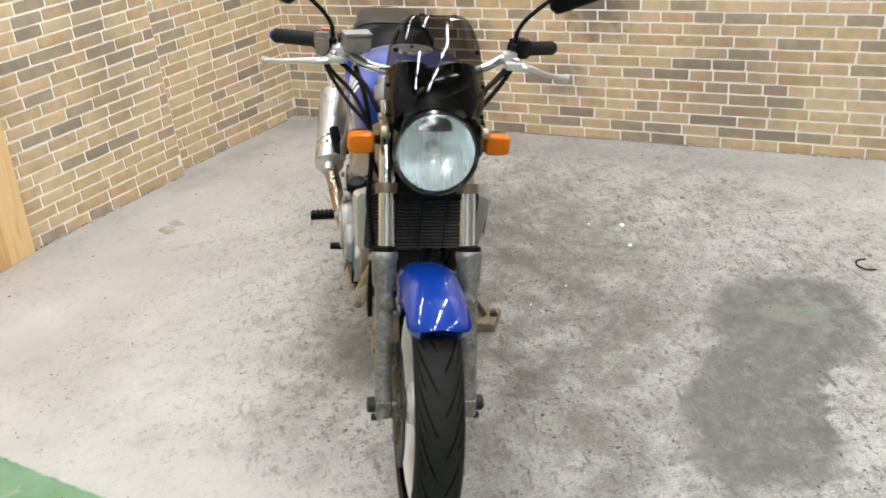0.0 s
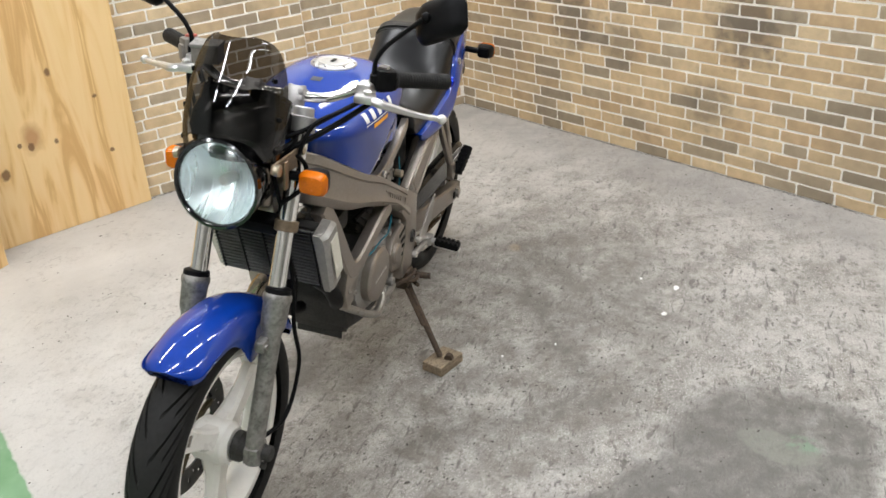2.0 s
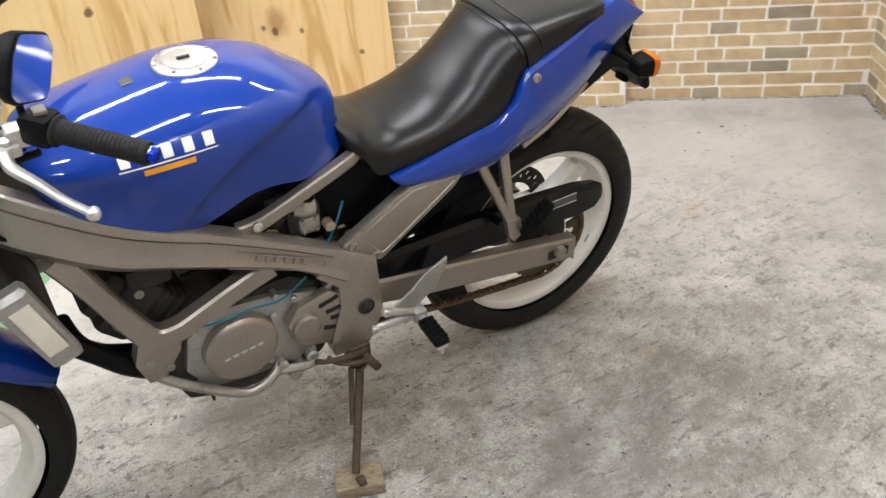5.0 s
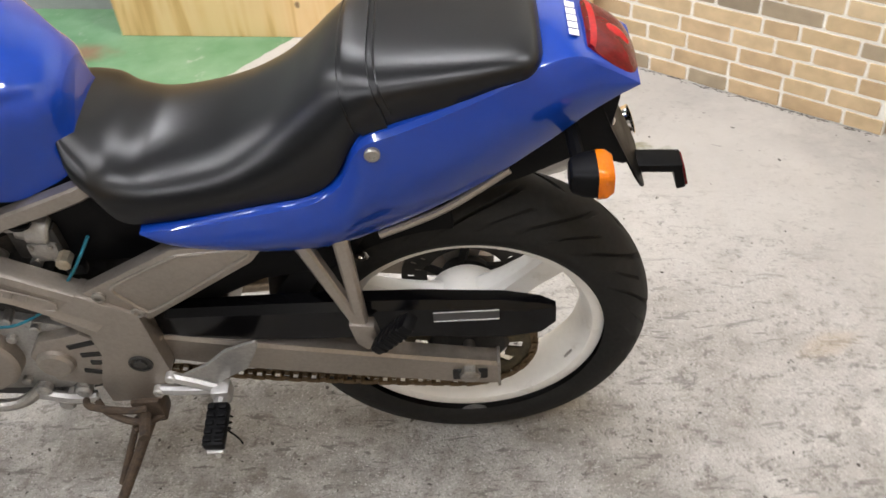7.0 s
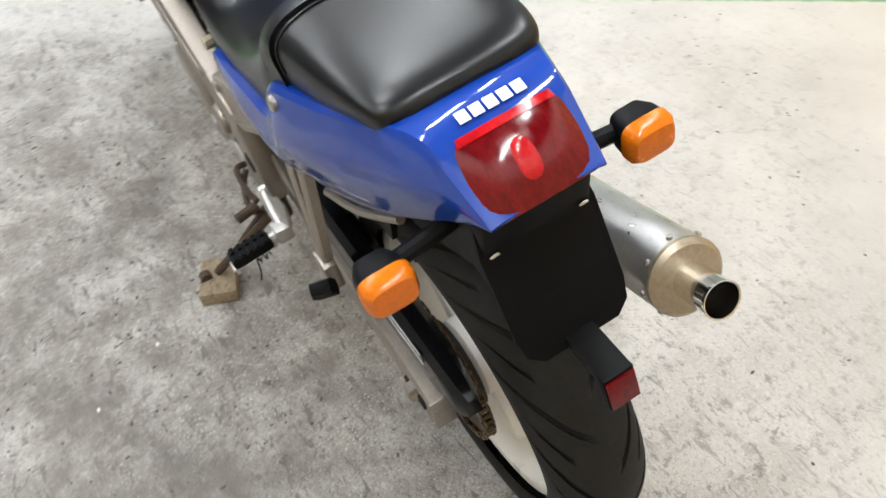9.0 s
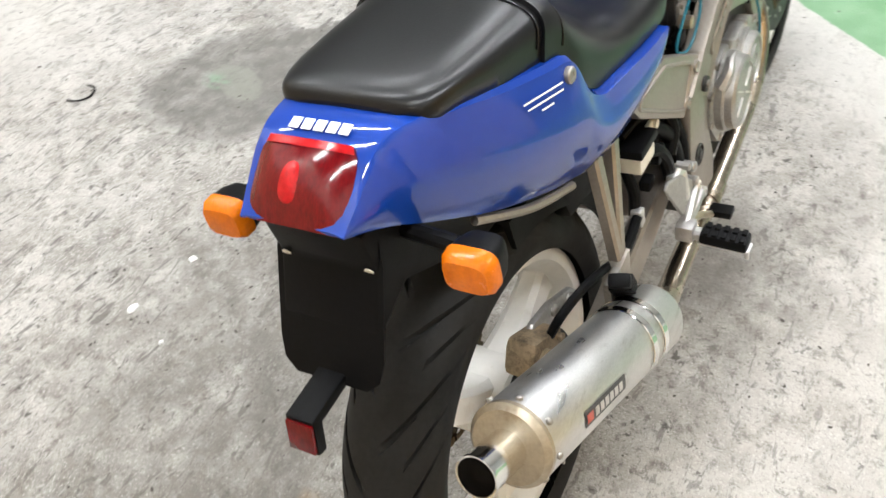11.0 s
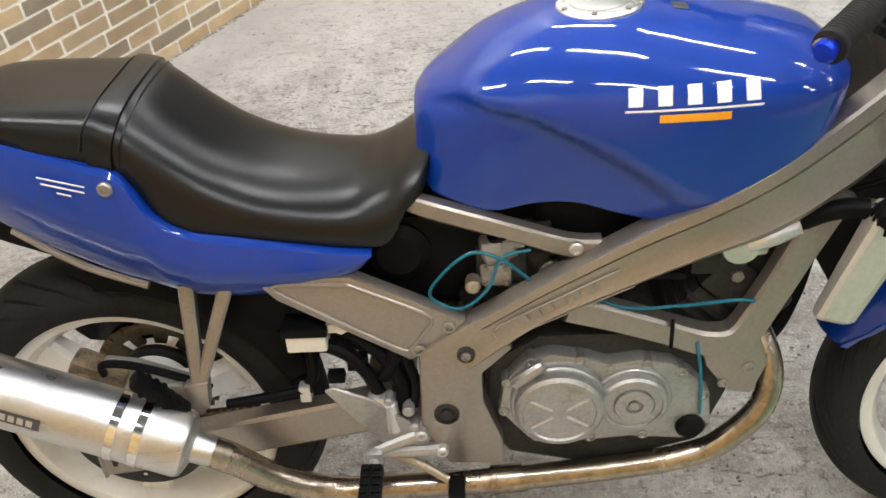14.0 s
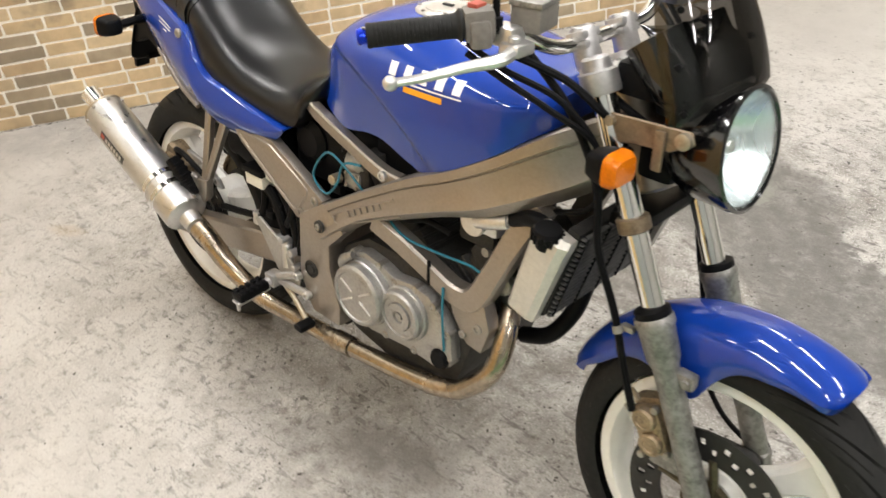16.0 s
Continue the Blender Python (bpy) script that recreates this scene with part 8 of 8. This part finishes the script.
def grit(n):
    """Dark crumbs strewn over the floor."""
    bm = bmesh.new()
    seed = bmesh.new()
    bmesh.ops.create_icosphere(seed, subdivisions=1, radius=1)
    points = [v.co.copy() for v in seed.verts]
    seed.verts.index_update()
    sides = [[v.index for v in f.verts] for f in seed.faces]
    seed.free()

    def crumb(m):
        vs = [bm.verts.new(m @ p) for p in points]
        for side in sides:
            bm.faces.new([vs[i] for i in side])

    rnd = random.Random(7)
    for _ in range(n):
        x, y = (rnd.uniform(-1.5, 2.2), rnd.uniform(-1.4, 2.2)) if rnd.random() < 0.5 else (rnd.gauss(0.7, 0.6), rnd.gauss(0.7, 0.45))
        if (Vector((x, y, 0)) - CORNER).dot(Vector((U_BACK.y, -U_BACK.x, 0))) < 0.05:
            continue
        r = rnd.uniform(0.0010, 0.0032) * (1.4 if rnd.random() < 0.05 else 1)
        a = rnd.uniform(0, 6.3)
        m = Matrix.Translation((x, y, r * 0.35)) @ Matrix.Rotation(a, 4, "Z") @ Matrix.Diagonal((r * rnd.uniform(1, 2.4), r, r * 0.5, 1))
        crumb(m)
    # and swept up against the foot of the walls
    for start, u, length in ((CORNER, U_BACK, 4.6), (CORNER, U_STEP, 0.85), (NEAR0, U_NEAR, 1.0)):
        inward = Vector((-u.y, u.x, 0))
        if inward.dot(Vector((0.6, 0.2, 0)) - start) < 0:
            inward = -inward
        for _ in range(int(length * 260)):
            p = start + u * rnd.uniform(0, length) + inward * (0.004 + abs(rnd.gauss(0, 0.006)))
            r = rnd.uniform(0.0008, 0.0028)
            m = Matrix.Translation((p.x, p.y, r * 0.3)) @ Matrix.Rotation(rnd.uniform(0, 6.3), 4, "Z") @ Matrix.Diagonal((r * rnd.uniform(1, 2.6), r, r * 0.5, 1))
            crumb(m)
    ob = link("grit", bm, GRIME)
    return tagged(ob, "dark crumbs of grit strewn over the concrete", "grit", kind="stuff")


grit(1300)

# ---- brick faces, last ----
COURSE, JOINT, PROUD = 0.0500, 0.0080, 0.0030
BRICK_LENGTHS = (0.094, 0.116, 0.132, 0.148, 0.164, 0.196)


def brick_mesh(length, k):
    """One faced brick: a slab with chipped, softened edges."""
    bm = bmesh.new()
    h = COURSE - JOINT
    rnd = random.Random(k)
    # an uneven outline, the corners knocked off a little
    c, k_ = 0.0035, 0.0012
    back = [(c, 0), (length * 0.5, 0), (length - c, 0), (length, c), (length, h - c), (length - c, h), (length * 0.5, h), (c, h), (0, h - c), (0, c)]
    back = [(x + rnd.uniform(-1, 1) * k_, z + rnd.uniform(-1, 1) * k_) for x, z in back]
    front = [(length / 2 + (x - length / 2) * (1 - 0.0026 / length), h / 2 + (z - h / 2) * (1 - 0.0026 / h)) for x, z in back]
    tilt = rnd.uniform(-1, 1) * 0.0006
    vb = [bm.verts.new((x, 0.002, z)) for x, z in back]
    vm = [bm.verts.new((x, -PROUD * 0.5, z)) for x, z in back]
    vf = [bm.verts.new((x, -PROUD - tilt * (z / h - 0.5), z)) for x, z in front]
    for a, b in ((vb, vm), (vm, vf)):
        for i in range(10):
            bm.faces.new((a[i], a[(i + 1) % 10], b[(i + 1) % 10], b[i]))
    bm.faces.new(vf)
    bmesh.ops.recalc_face_normals(bm, faces=bm.faces[:])
    me = bpy.data.meshes.new("brick")
    bm.to_mesh(me)
    bm.free()
    me.materials.append(BRICK)
    return me


BRICKS = [[brick_mesh(l, 10 * i + j) for j in range(3)] for i, l in enumerate(BRICK_LENGTHS)]


def lay(wall, start, ang, length, height, near, seed, skip=None, flip=1):
    """Courses of bricks on the room side of a wall; those of the near stretch are parts, the rest one joined part."""
    rnd = random.Random(seed)
    face = Matrix.Translation(start) @ Matrix.Rotation(ang, 4, "Z") @ Matrix.Diagonal((1, flip, 1, 1))
    verts, faces, singles = [], [], 0
    for row in range(int(height / COURSE)):
        x, z = -rnd.uniform(0.02, 0.12), row * COURSE + 0.002
        while x < length:
            i = rnd.choices(range(6), (1, 3, 4, 5, 4, 1))[0]
            l = BRICK_LENGTHS[i]
            shape = rnd.choice(BRICKS[i])
            if x >= 0.004 and x + l <= length - 0.004:
                m = face @ Matrix.Translation((x, 0, z + rnd.uniform(-0.0008, 0.0008)))
                if near[0] <= x <= near[1] and z < near[2] and singles < 300:
                    ob = new("brick", shape)
                    ob.matrix_world = m
                    ob.parent = wall
                    singles += 1
                else:
                    base = len(verts)
                    verts += [m @ v.co for v in shape.vertices]
                    faces += [[base + k for k in p.vertices] for p in shape.polygons]
            elif min(x + l, length - 0.004) - max(x, 0.004) > 0.012:
                x0 = max(x, 0.004)
                m = face @ Matrix.Translation((x0, 0, z)) @ Matrix.Diagonal(((min(x + l, length - 0.004) - x0) / l, 1, 1, 1))
                base = len(verts)
                verts += [m @ v.co for v in shape.vertices]
                faces += [[base + k for k in p.vertices] for p in shape.polygons]
            x += l + JOINT
    me = bpy.data.meshes.new("brickwork")
    me.from_pydata(verts, [], faces)
    me.materials.append(BRICK)
    ob = new("brickwork", me)
    ob.parent = wall
    tagged(ob, kind="stuff")


lay(wall_back, CORNER, A_BACK, 5.3, 1.6, (0.2, 2.8, 0.85), 11)
lay(wall_left, CORNER, A_STEP, STEP_AT + 0.038, 1.6, (0.0, 0.9, 0.95), 12, flip=-1)
lay(wall_left_near, NEAR0, A_NEAR, 2.1, 1.6, (0.0, 0.9, 0.95), 13, flip=-1)
lay(wall_left_near, NEAR0, A_NEAR - radians(90), 0.055, 1.6, (9, 9, 0), 14)
